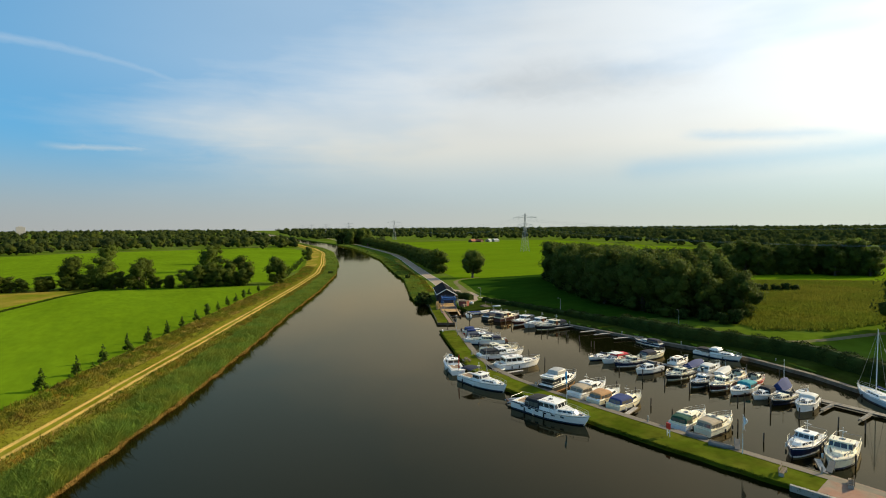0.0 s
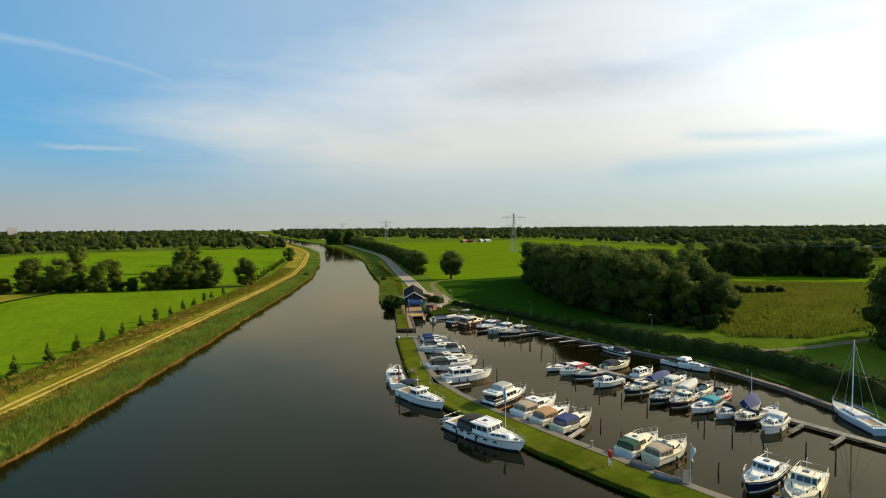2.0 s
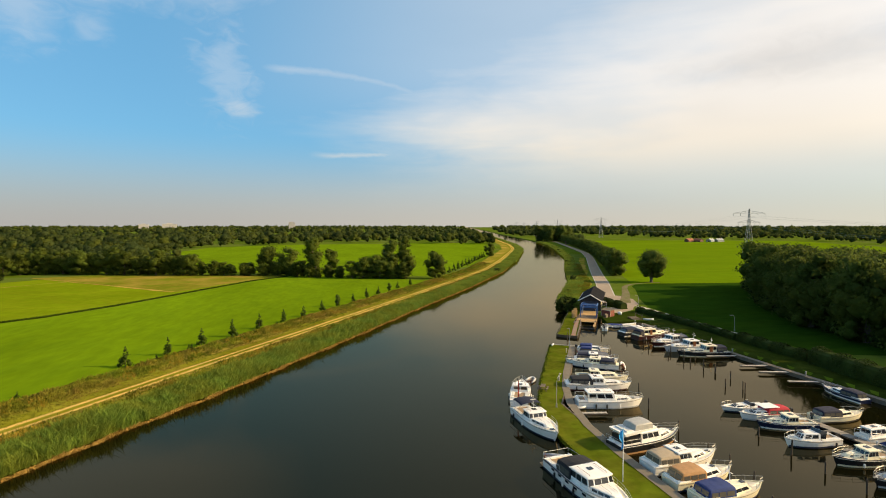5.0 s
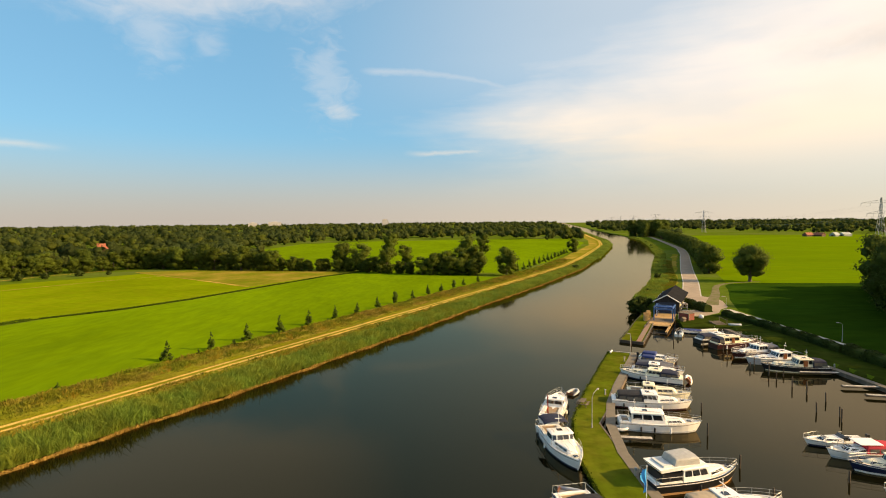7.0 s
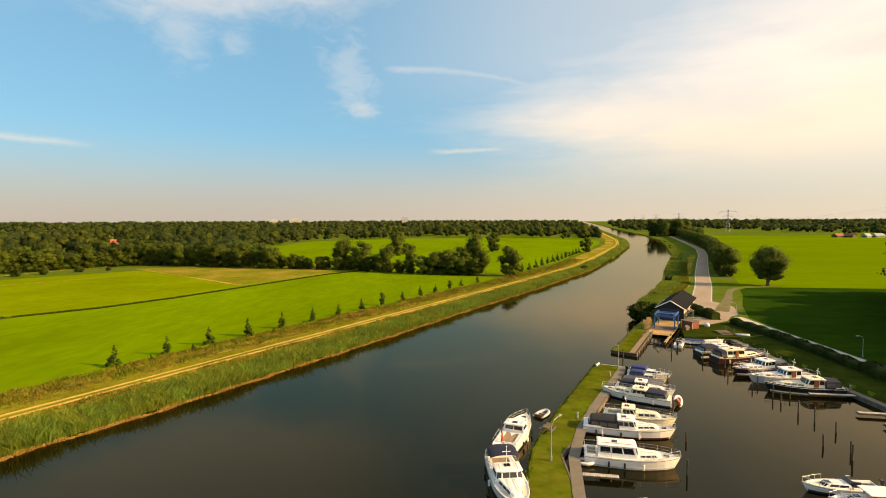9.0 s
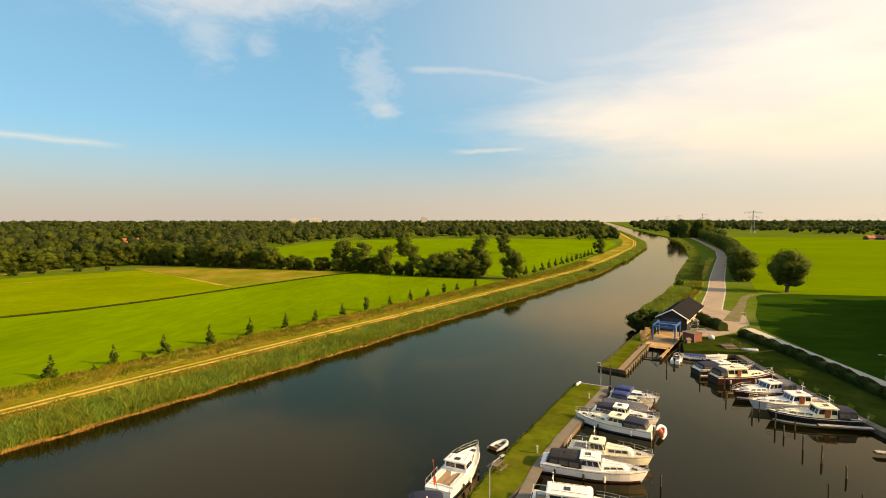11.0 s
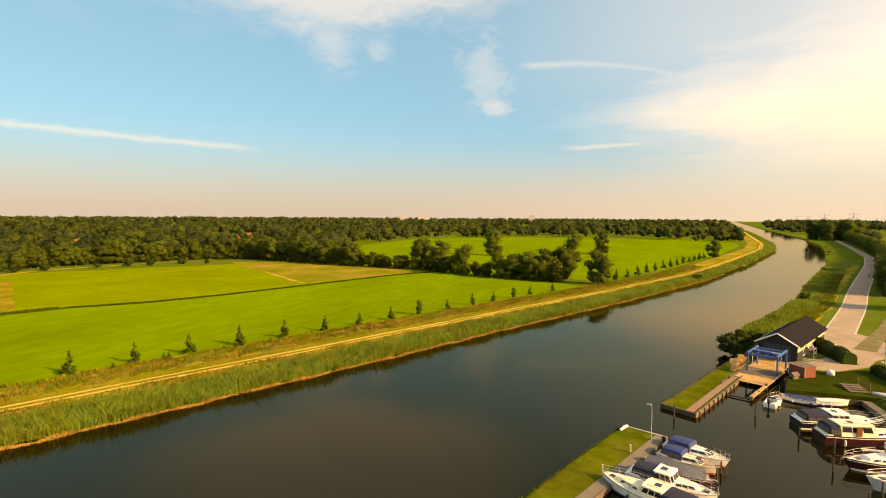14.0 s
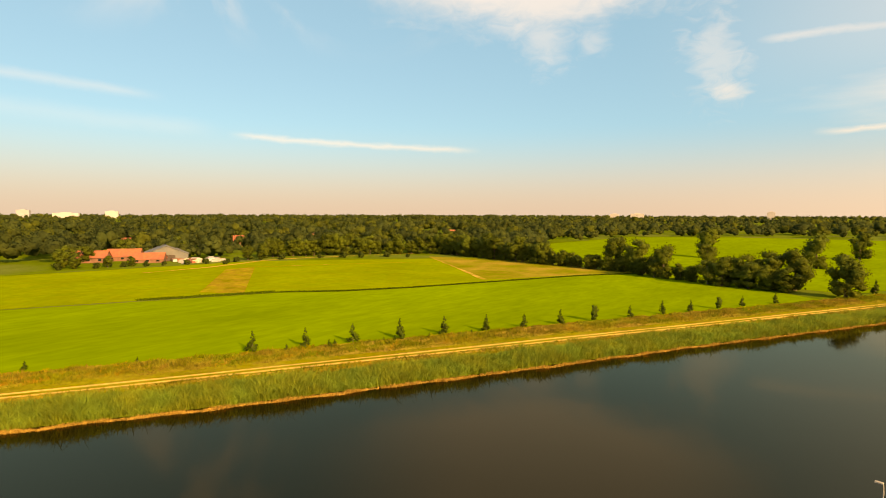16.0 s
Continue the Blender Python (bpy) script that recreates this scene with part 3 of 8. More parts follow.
strip("path.002", PATH_EAST[6:], [2.2, 2.2, 2.2, 2.2], LAND + 0.05, PAVING_DULL, "grey cycle path bending away from the harbour", "path", 0.06, 12)

# ---- vegetation ----
def unit(a):
    return a / np.linalg.norm(a, axis=-1, keepdims=True)


def knob_faces():
    """A twelve-sided knob: the corners of its quads on the unit sphere."""
    out = []
    for i, j, k in ((0, 1, 2), (1, 2, 0), (2, 0, 1)):
        for si, sj in ((-1, -1), (-1, 1), (1, -1), (1, 1)):
            q = np.zeros((4, 3))
            q[0, i], q[2, j] = si, sj
            q[1, (i, j, k)], q[3, (i, j, k)] = (si, sj, 1), (si, sj, -1)
            q = unit(q)
            out.append(q if np.cross(q[1] - q[0], q[2] - q[0]) @ q.sum(0) > 0 else q[::-1])
    return np.array(out)


def knobs(rng, centres, radii, squash=0.9):
    """Uneven rounded cores of leaf clumps: corners of quads, and a normal for each corner."""
    kf = knob_faces().reshape(-1, 3)
    phase = rng.uniform(0, 6.28, (len(centres), 1, 3))
    swell = 1 + 0.2 * np.sin(3.0 * kf[None] + phase).sum(-1, keepdims=True) / 1.6
    c = centres[:, None] + kf[None] * radii[:, None, None] * swell * np.array([1, 1, squash])
    return c.reshape(-1, 3), np.broadcast_to(kf[None], c.shape)


def leaf_cloud(rng, centres, radii, count, size, squash=0.85, shell=0.55):
    """Loose leaf sprays in the outer parts of clumps: corners of quads, and a normal for each."""
    k = rng.choice(len(centres), count, p=radii**2 / (radii**2).sum())
    d = rng.normal(size=(count, 3))
    d[:, 2] = np.where(d[:, 2] < -0.3, -d[:, 2] * 0.4, d[:, 2])
    d = unit(d)
    r = radii[k] * rng.uniform(shell, 1.12, count) * rng.uniform(0.9, 1.2, count)
    c = centres[k] + d * r[:, None] * np.array([1, 1, squash])
    n = unit(d + rng.normal(scale=0.45, size=(count, 3)))
    n *= np.where((n * d).sum(1) < 0, -1, 1)[:, None]
    a = unit(np.cross(n, rng.normal(size=(count, 3))))
    b = np.cross(n, a)
    s = size * rng.uniform(0.5, 1.25, count)[:, None]
    t = s * rng.uniform(0.5, 0.9, count)[:, None]
    mid = centres.mean(axis=0)
    form = unit(0.75 * d + 0.5 * unit(c - mid) + rng.normal(scale=0.22, size=(count, 3)))
    return np.stack([c - a * s, c - b * t, c + a * s, c + b * t], 1).reshape(-1, 3), form


def crown_shape(rng, h, r, base=0.22, clumps=16, top=0.55):
    """Clump centres and radii of an uneven crown."""
    cs, rs = [], []
    for i in range(clumps):
        z = base + (1 - base) * (i + 0.5) / clumps * 0.9
        wide = math.sin(math.pi * min(1.0, (z - base) / (1 - base) * 0.8 + 0.16)) ** 0.7
        a, d = rng.uniform(0, 2 * math.pi), rng.uniform(0.25, 0.72) * r * wide
        rr = r * rng.uniform(0.30, 0.48) * (0.6 + 0.4 * wide)
        cs.append((d * math.cos(a), d * math.sin(a), min(z * h, h - rr * 0.8)))
        rs.append(rr)
    cs.append((0, 0, h * (base + 1) / 2))
    rs.append(r * 0.55)
    return np.array(cs), np.array(rs)


def make_tree(name, seed, h, r, leaves, size, mat, label, category="tree", group="", base=0.22, clumps=16, trunk=0.035, cone=False):
    """A tree: tapered trunk with limbs, and a crown of leaf sprays."""
    rng = np.random.default_rng(seed)
    t = thing(name, (0, 0, 0), 0, label, category, group)
    cs, rs = crown_shape(rng, h, r, base, clumps)
    if cone:  # branches in whorls, shorter towards the tip
        f = np.linspace(base, 0.97, clumps)
        a = rng.uniform(0, 2 * math.pi, clumps)
        d = r * (1.02 - f) * rng.uniform(0.35, 0.85, clumps)
        cs, rs = np.stack([d * np.cos(a), d * np.sin(a), f * h], -1), r * (0.12 + 0.40 * (1 - f)) * rng.uniform(0.6, 1.15, clumps)
    g = Geo()
    R = h * trunk
    g.tube([(0, 0, -0.2), (0, 0, h * 0.08), (R * 0.3, 0, h * 0.35), (0, R * 0.4, h * 0.7)], [R * 1.4, R, R * 0.7, R * 0.25], 7)
    for c in cs[: min(9, len(cs))]:
        z0 = max(h * 0.12, c[2] * 0.55)
        g.tube([(0, 0, z0), (c[0] * 0.5, c[1] * 0.5, (z0 + c[2]) / 2 + 0.1), tuple(c)], [R * 0.45, R * 0.3, R * 0.1], 4)
    part("trunk", g, BARK, t)
    corners, form = leaf_cloud(rng, cs, rs, leaves, size)
    core, out = knobs(rng, cs, rs * 0.62)
    out = unit(0.75 * out + 0.5 * unit(core.reshape(out.shape) - cs.mean(axis=0)))
    crown = new("crown", quads_mesh("crown", np.concatenate([core, corners]), mat, 4, np.concatenate([out.reshape(-1, 3), np.repeat(form, 4, axis=0)])))
    crown.parent = t
    return t


def plant(trees, x, y, scale, yaw, z=LAND, stretch=1.0):
    t = trees
    return copy_thing(t, pose(x, y, z, 0, 0, yaw) @ Matrix.Diagonal((scale, scale, scale * stretch, 1)))


rng = np.random.default_rng(11)
BIG = [make_tree("tree", 20 + i, 16, 6.8, 3300, 0.33, LEAF, "tall dark green broadleaved tree of the wood", "tree", "trees of the wood", 0.03, 34) for i in range(3)]
MID = [make_tree("tree", 40 + i, 12, 5.6, 2600, 0.29, LEAF_OLIVE, "full-grown olive-green alder in a field row", "tree", "trees of the field row", 0.06, 26) for i in range(4)]
ROW = [make_tree("tree", 60 + i, 10, 4.6, 1600, 0.29, LEAF, "dark green roadside tree in a dense row", "tree", "trees beside the road", 0.06, 20) for i in range(2)]
YOUNG = [make_tree("young_tree", 80 + i, 3.5, 1.25, 900, 0.10, LEAF_YOUNG, "slim cone-shaped young tree beside the field edge", "young tree", "young trees along the verge", 0.09, 24, 0.014, i != 2) for i in range(4)]
BUSH = [make_tree("bush", 90 + i, 3.0, 2.3, 750, 0.22, LEAF_HEDGE, "rounded dark green bush on the bank", "bush", "bushes on the banks", 0.02, 12, 0.02) for i in range(2)]

# single trees that stand out
LONE = make_tree("tree", 77, 14.5, 7.4, 7500, 0.23, LEAF, "large lone oak in the field beside the path", "tree", "lone trees", 0.2, 44, 0.04)
LONE.matrix_basis = pose(115.5, 200.5, LAND, 0, 0, 40)
for x, y, s, yaw in ((23.5, 232.5, 1.12, 10), (89, 391, 0.95, 70), (21.5, 400, 1.3, 130)):
    tagged(plant(MID[1], x, y, s, yaw), "rounded lone tree beside the dike", "tree", "lone trees")
for x, y, s, yaw in ((-45, 362, 1.45, 20), (-28, 290, 1.0, 200), (8, 330, 1.35, 80), (10, 241, 1.15, 260), (3, 243, 1.05, 160)):
    plant(MID[0], x, y, s, yaw)

# row along the ditch behind the left field
LINE = [(9, 234), (-20, 240), (-52, 256), (-96, 266), (-137, 276), (-180, 284), (-206, 250), (-220, 224), (-229, 192)]
for (x0, y0), (x1, y1) in zip(LINE, LINE[1:]):
    n = int(math.hypot(x1 - x0, y1 - y0) / (3.3 if x0 > -60 else 4.6))
    for k in range(n):
        f = (k + rng.uniform(-0.3, 0.3)) / n
        s = rng.uniform(0.8, 1.05) if x0 > 0 else rng.uniform(0.55, 0.75) if x0 > -60 else rng.uniform(0.85, 1.3)
        plant(MID[rng.integers(4)], x0 + (x1 - x0) * f + rng.normal() * 1.5, y0 + (y1 - y0) * f + rng.normal() * 1.5, s, rng.uniform(0, 360), stretch=rng.uniform(0.72, 0.98))
for x, y, s in ((-58, 262, 1.25), (-47, 258, 1.2), (-33, 246, 1.1), (-5, 240, 0.95)):
    plant(MID[rng.integers(4)], x, y, s, rng.uniform(0, 360))

for x, y, s in ((-196, 224, 1.2), (-190, 231, 1.0), (-204, 214, 0.9), (-182, 243, 1.1), (-212, 196, 1.0), (-172, 250, 0.7), (-215, 172, 0.9), (-209, 163, 0.7)):
    plant(BUSH[rng.integers(2)], x, y, s, rng.uniform(0, 360))

# young trees between verge and field, and saplings among them
for u, size in ((51.8, 1.05), (60.9, 1.0), (69.7, 1.05), (79.0, 1.05), (88.3, 1.1), (97.7, 0.9), (106.8, 0.85), (116.0, 1.0), (125.3, 0.95), (136.0, 0.85), (146.4, 0.95), (155.4, 0.85), (165.3, 0.9), (174.6, 0.8), (187.0, 0.85)):
    x, y = W(u, float(np.interp(u, (50, 110, 150, 190), (-87.6, -86.9, -88.4, -88.8))) + rng.normal() * 0.2)
    plant(YOUNG[rng.integers(4)], x, y, size * rng.uniform(0.95, 1.08), rng.uniform(0, 360), stretch=rng.uniform(0.92, 1.1))
for k in range(13):
    u = 232 + 12.1 * k
    x, y = W(u, float(np.interp(u, (230, 244, 300, 356, 400), (-89, -90.5, -96.8, -104, -110))))
    plant(YOUNG[rng.integers(4)], x, y, rng.uniform(1.05, 1.35), rng.uniform(0, 360))
for u, d, size in ((18.6, -88.5, 0.55), (57.5, -86.5, 0.42), (64.9, -85.2, 0.6), (66.3, -87.4, 0.4), (75.2, -85.6, 0.4), (77.6, -86.2, 0.42), (84.6, -86.0, 0.38), (94.0, -86.4, 0.3), (34.0, -87.5, 0.35)):
    plant(YOUNG[rng.integers(4)], *W(u, d), size, rng.uniform(0, 360), stretch=0.75)

# the wood on the right bank
WOOD = [(147, 180), (115.98, 134), (100.81, 94.91), (97.33, 71.96), (100.47, 57.51), (116.14, 56), (128.41, 84), (148.43, 120), (172, 165), (172, 186)]
spots = []
while len(spots) < 62:
    x, y = rng.uniform(92, 174), rng.uniform(54, 188)
    if inside(WOOD, np.array(x), np.array(y)) and all(math.hypot(x - a, y - b) > 5.2 for a, b in spots):
        spots.append((x, y))
for x, y in spots:
    s = rng.uniform(0.95, 1.25) if y > 75 else rng.uniform(0.8, 1.0)
    plant(BIG[rng.integers(3)], x, y, s, rng.uniform(0, 360))
for k in range(13):
    f = k / 12
    x, y = np.interp(f, (0, 0.3, 0.6, 1), (96.5, 99, 106, 121)), np.interp(f, (0, 0.3, 0.6, 1), (72, 92, 113, 140))
    plant(BIG[k % 3], x + rng.normal() * 0.8, y, rng.uniform(1.02, 1.2), rng.uniform(0, 360))
for x, y, s in ((95.24, 61.81, 1.3), (93.67, 67.02, 1.1), (98.38, 55.03, 1.4), (96.28, 57.66, 1.1), (96.28, 79.2, 1.2), (97.57, 87.17, 1.0), (100.56, 99.89, 1.2), (105.08, 111.47, 1.0), (98.83, 93.06, 1.2), (96.28, 72.02, 1.3), (102.37, 104.72, 1.3), (107.77, 118.24, 1.2), (111.39, 126, 1.3), (115.92, 135, 1.3), (121.45, 143, 1.4), (127, 152, 1.3), (134, 161, 1.4), (140, 171, 1.4)):
    plant(BUSH[rng.integers(2)], x, y, s, rng.uniform(0, 360))

# dense row beside the road, and the tall clump at its end
RL = [(115, 232.5), (121.5, 248), (134.5, 281), (152, 325), (178.5, 392), (200.5, 455), (224, 533), (252, 625), (276, 712)]
near = 1.35
for (x0, y0), (x1, y1) in zip(RL, RL[1:]):
    n = int(math.hypot(x1 - x0, y1 - y0) / 5.0)
    for k in range(n):
        f = (k + rng.uniform(-0.15, 0.15) * (near < 1.3)) / n
        plant(ROW[rng.integers(2)], x0 + (x1 - x0) * f, y0 + (y1 - y0) * f, near * rng.uniform(0.96, 1.08), rng.uniform(0, 360))
        near = max(1.08, near - 0.05)
for k in range(16):
    plant(BIG[rng.integers(3)], 268 + rng.uniform(-16, 26), 735 + rng.uniform(-14, 24), rng.uniform(1.25, 1.6), rng.uniform(0, 360))

# trees beyond the maize, a low thicket in it
for k in range(46):
    f = k / 45
    x, y = 270 + 16 * math.sin(f * 9) + rng.normal() * 6, 172 - 84 * f + rng.normal() * 3
    plant(BIG[rng.integers(3)], x, y, rng.uniform(0.7, 1.0) if f < 0.5 else rng.uniform(0.9, 1.25), rng.uniform(0, 360))
for k in range(6):
    plant(BUSH[rng.integers(2)], 168 + 3.4 * k, 90 - 2.2 * k, rng.uniform(0.9, 1.3), rng.uniform(0, 360))
# grove at the right edge; the trees out of view are added to shade the bank
for x, y, s in ((110, 20, 1.1), (117, 23, 1.15), (112, 11, 1.1), (108, 2, 1.05), (119, 6, 1.1), (128, 25, 1.0), (104, -9, 1.0), (123, 15, 1.1)):
    plant(BIG[rng.integers(3)], x, y, s, rng.uniform(0, 360))

# bushes on the canal's right bank, by the boathouse and further on
for u, d, s in ((146, 1.2, 1.15), (149, 2.5, 1.2), (152.5, 1.5, 1.0), (143, 3.0, 0.8), (155, 3.5, 0.9)):
    x, y = W(u, bank(BANK_R, u) + d)
    plant(BUSH[rng.integers(2)], x, y, s, rng.uniform(0, 360), z=0.6)
for u in np.arange(190, 700, 40.0):
    x, y = W(u + rng.uniform(-3, 3), bank(BANK_R, u) + rng.uniform(0.4, 2.0))
    plant(BUSH[rng.integers(2)], x, y, rng.uniform(0.35, 0.75) * (1.3 if 220 < u < 240 else 1), rng.uniform(0, 360), z=0.3)
for u, d, s in ((260, -2.0, 0.9), (264, -1.5, 0.8), (225, -1.0, 0.6), (192, -0.8, 0.45)):
    x, y = W(u, bank(BANK_L, u) + d)
    plant(BUSH[0], x, y, s, rng.uniform(0, 360), z=0.3)

for x, y, s in ((-238, 110, 0.6), (-234, 121, 0.5), (-243, 106, 0.75), (-231, 130, 0.45), (-259, 112, 0.9), (-264, 122, 0.8), (-222, 182, 0.7), (-217, 186, 0.5), (-276, 140, 1.0), (-272, 168, 1.1)):
    plant(MID[rng.integers(4)], x, y, s, rng.uniform(0, 360), stretch=0.9)
for x, y, s in ((-226, 134, 0.8), (-224, 141, 0.7), (-221, 150, 0.8), (-219, 158, 0.9), (-216, 168, 0.7), (-232, 116, 0.9), (-236, 103, 1.0), (-229, 126, 0.9)):
    plant(BUSH[rng.integers(2)], x, y, s, rng.uniform(0, 360))

# the models themselves stand inside the woods
for i, t in enumerate((*BIG, *MID, *ROW, *YOUNG, *BUSH)):
    t.matrix_basis = pose(128 + 2.4 * i, 112 + 4.2 * i, LAND, 0, 0, 40 * i)


# ---- reeds, weeds and woods that nobody could count ----
def blades(rng, xs, ys, z0, hgt, width, lean=0.25, per=3):
    """Upright pointed leaves in tufts: corners of triangles' quads."""
    n = len(xs)
    X, Y = np.repeat(xs, per), np.repeat(ys, per)
    Z0, H = np.repeat(z0, per) if np.ndim(z0) else np.full(n * per, z0), np.repeat(hgt, per) * rng.uniform(0.7, 1.1, n * per)
    a = rng.uniform(0, 2 * math.pi, n * per)
    w = width * rng.uniform(0.6, 1.3, n * per)
    ox, oy = rng.normal(scale=width * 0.9, size=(2, n * per))
    lx, ly = rng.normal(scale=lean, size=(2, n * per)) * H
    base = np.stack([X + ox, Y + oy, Z0], -1)
    side = np.stack([np.cos(a) * w / 2, np.sin(a) * w / 2, 0 * a], -1)
    mid = base + np.stack([lx * 0.35, ly * 0.35, H * 0.6], -1)
    tip = base + np.stack([lx, ly, H], -1)
    return np.stack([base, mid + side, tip, mid - side], 1).reshape(-1, 3)


def tufts(name, us, ds, z0, hgt, width, mat, label, category, table=BANK_L, lean=0.2, seed=5, per=3):
    r = np.random.default_rng(seed)
    v = bank(table, us) + ds
    xs, ys = us * UA[0] + v * VA[0], us * UA[1] + v * VA[1]
    a = blades(r, xs, ys, z0, hgt, width, lean, per)
    ob = new(name, quads_mesh(name, a, mat))
    return tagged(ob, label, category, kind="stuff")


r = np.random.default_rng(3)


def spread(n, u0, u1, d0, d1, power=1.0):
    return u0 + (u1 - u0) * r.uniform(0, 1, n) ** power, r.uniform(d0, d1, n)


us, ds = spread(46000, -10, 330, -6.0, 0.2, 1.25)
lump = np.sin(us * 0.37) * np.sin(us * 0.11 + 1) + 0.8 * np.sin(us * 1.9 + ds * 1.3) * np.sin(us * 0.83 - ds)
tufts("reeds", us, ds, 0.15 + np.clip(-ds * 0.2, 0, 0.85), (1.62 + 0.42 * lump) * r.uniform(0.55, 1.12, len(us)) * np.clip(1.12 + ds * 0.07, 0.7, 1.1), 0.10, REED, "dense belt of tall green reeds along the bank", "reeds", seed=6, per=3, lean=0.48)
us, ds = spread(17000, -10, 320, -8.2, -2.6, 1.25)
tufts("rough_grass", us, ds, LAND - 0.1, r.uniform(0.25, 0.75, len(us)) * (1 + 0.4 * np.sin(us * 0.7) * np.sin(us * 0.31 + ds)), 0.10, WEED, "rough yellow-green grass beside the reeds", "grass", DIKE, seed=16, lean=0.45)
us, ds = spread(7000, -10, 320, -13.6, -8.9, 1.25)
tufts("short_grass", us, ds, LAND, r.uniform(0.08, 0.22, len(us)), 0.10, WEED, "short rough grass on and beside the track", "grass", DIKE, seed=19, lean=0.6)
us, ds = spread(10000, 330, 1150, -6.5, 0.4)
tufts("reeds", us, ds, 0.3, r.uniform(1.4, 2.2, len(us)), 0.7, REED, "distant belt of green reeds along the bank", "reeds", seed=7)
us, ds = spread(16000, -10, 300, -0.35, 0.5, 1.2)
ds += 0.35 * np.sin(us * 0.53) * np.sin(us * 0.19 + 2)
tufts("dead_reeds", us, ds, -0.1, r.uniform(0.12, 0.5, len(us)) * (1 + 0.5 * np.sin(us * 0.31) * np.sin(us * 1.1)), 0.07, REED_DRY, "straw-coloured dead reed stalks at the waterline", "reeds", seed=8, lean=0.8)
us, ds = spread(6000, -10, 300, -8.0, -4.8, 1.2)
keep = np.sin(us * 0.21) * np.sin(us * 0.083 + 2) + 0.35 * np.sin(us * 1.1 + 2 * ds) > 0.2
tufts("dry_grass", us[keep], ds[keep], LAND - 0.1, r.uniform(0.3, 0.8, int(keep.sum())), 0.07, DRY_GRASS, "orange-brown dry grass in patches beside the track", "grass", DIKE, seed=18, lean=0.6)
us, ds = spread(30000, -10, 320, -21.6, -13.2, 1.2)
patch = 1.0 + 0.55 * np.sin(us * 0.9) * np.sin(us * 0.23 + ds) + 0.35 * np.sin(us * 0.41 + 2 * ds)
thin = np.clip((-13.0 - ds) / 2.5, 0.35, 1) * np.clip((ds + 22.4) / 2.0, 0.3, 1)
tufts("weeds", us, ds, LAND, r.uniform(0.3, 0.72, len(us)) * patch * thin, 0.11, WEED, "rough dry weeds and grass on the verge", "weeds", DIKE, seed=9, lean=0.4)
us, ds = spread(9000, -10, 320, -21.0, -14.0, 1.2)
keep = np.sin(us * 0.33 + 1) * np.sin(us * 0.12) + 0.4 * np.sin(us * 1.3 + ds) > 0.42
us, ds = us[keep], ds[keep]
tufts("dead_weeds", us, ds, LAND, r.uniform(0.35, 0.8, len(us)), 0.07, DRY_GRASS, "dead straw-coloured weeds in patches on the verge", "weeds", DIKE, seed=29, lean=0.4)
us, ds = spread(20000, 152, 760, -0.6, 6.0, 1.7)
tufts("reeds", us, ds, 0.3, (1.3 + 0.5 * np.sin(us * 0.21) * np.sin(us * 0.067)) * r.uniform(0.7, 1.2, len(us)), 0.26, REED, "rough green reeds on the right bank", "reeds", BANK_R, seed=12)

us = r.uniform(172, 330, 6000)
ds = r.uniform(4.5, 9.0, 6000)
tufts("dry_grass", us, ds, LAND - 0.1, r.uniform(0.25, 0.6, 6000), 0.2, WEED, "golden dry grass between road and canal", "grass", BANK_R, seed=17, lean=0.4)

# ditch between the left fields, filled with sedge
n = 11000
t = r.uniform(0, 1, n)
DITCH = np.array([(-45, 255.5), (-60, 233), (-76, 192.5), (-87.5, 163.5), (-98, 144), (-110, 130.5), (-125, 95)])
k = np.linspace(0, 1, len(DITCH))
xs, ys = np.interp(t, k, DITCH[:, 0]) + r.normal(scale=0.42, size=n), np.interp(t, k, DITCH[:, 1]) + r.normal(scale=0.42, size=n)
wide = t > 0.84
xs = np.where(wide, xs - r.uniform(0, 4, n), xs)
a = blades(r, xs, ys, LAND, r.uniform(0.12, 0.42, n), 0.16, 0.7)
tagged(new("sedge", quads_mesh("sedge", a, material("sedge", (0.045, 0.075, 0.008), 0.9, island=0.15, spec=0.0))), "dark sedge in a ditch between the fields", "sedge", kind="stuff")

# maize
FIELD_MAIZE = [(94.19, 47.46), (98.38, 53.49), (129.59, 82), (152.84, 116), (180.03, 130), (221.27, 100), (296.93, 30), (249.9, 10), (155.85, 30), (107.78, 36.05)]
xs, ys = r.uniform(88, 290, 70000), r.uniform(5, 135, 70000)
ok = inside(FIELD_MAIZE, xs, ys)
xs, ys = xs[ok], ys[ok]
xs = np.round(xs / 1.5) * 1.5 + r.normal(scale=0.2, size=len(xs))
a = blades(r, xs, ys, LAND, r.uniform(0.9, 1.35, len(xs)), 0.3, 0.25, 3)
tagged(new("maize", quads_mesh("maize", a, CORN)), "ripening olive-brown maize crop", "crop", kind="stuff")


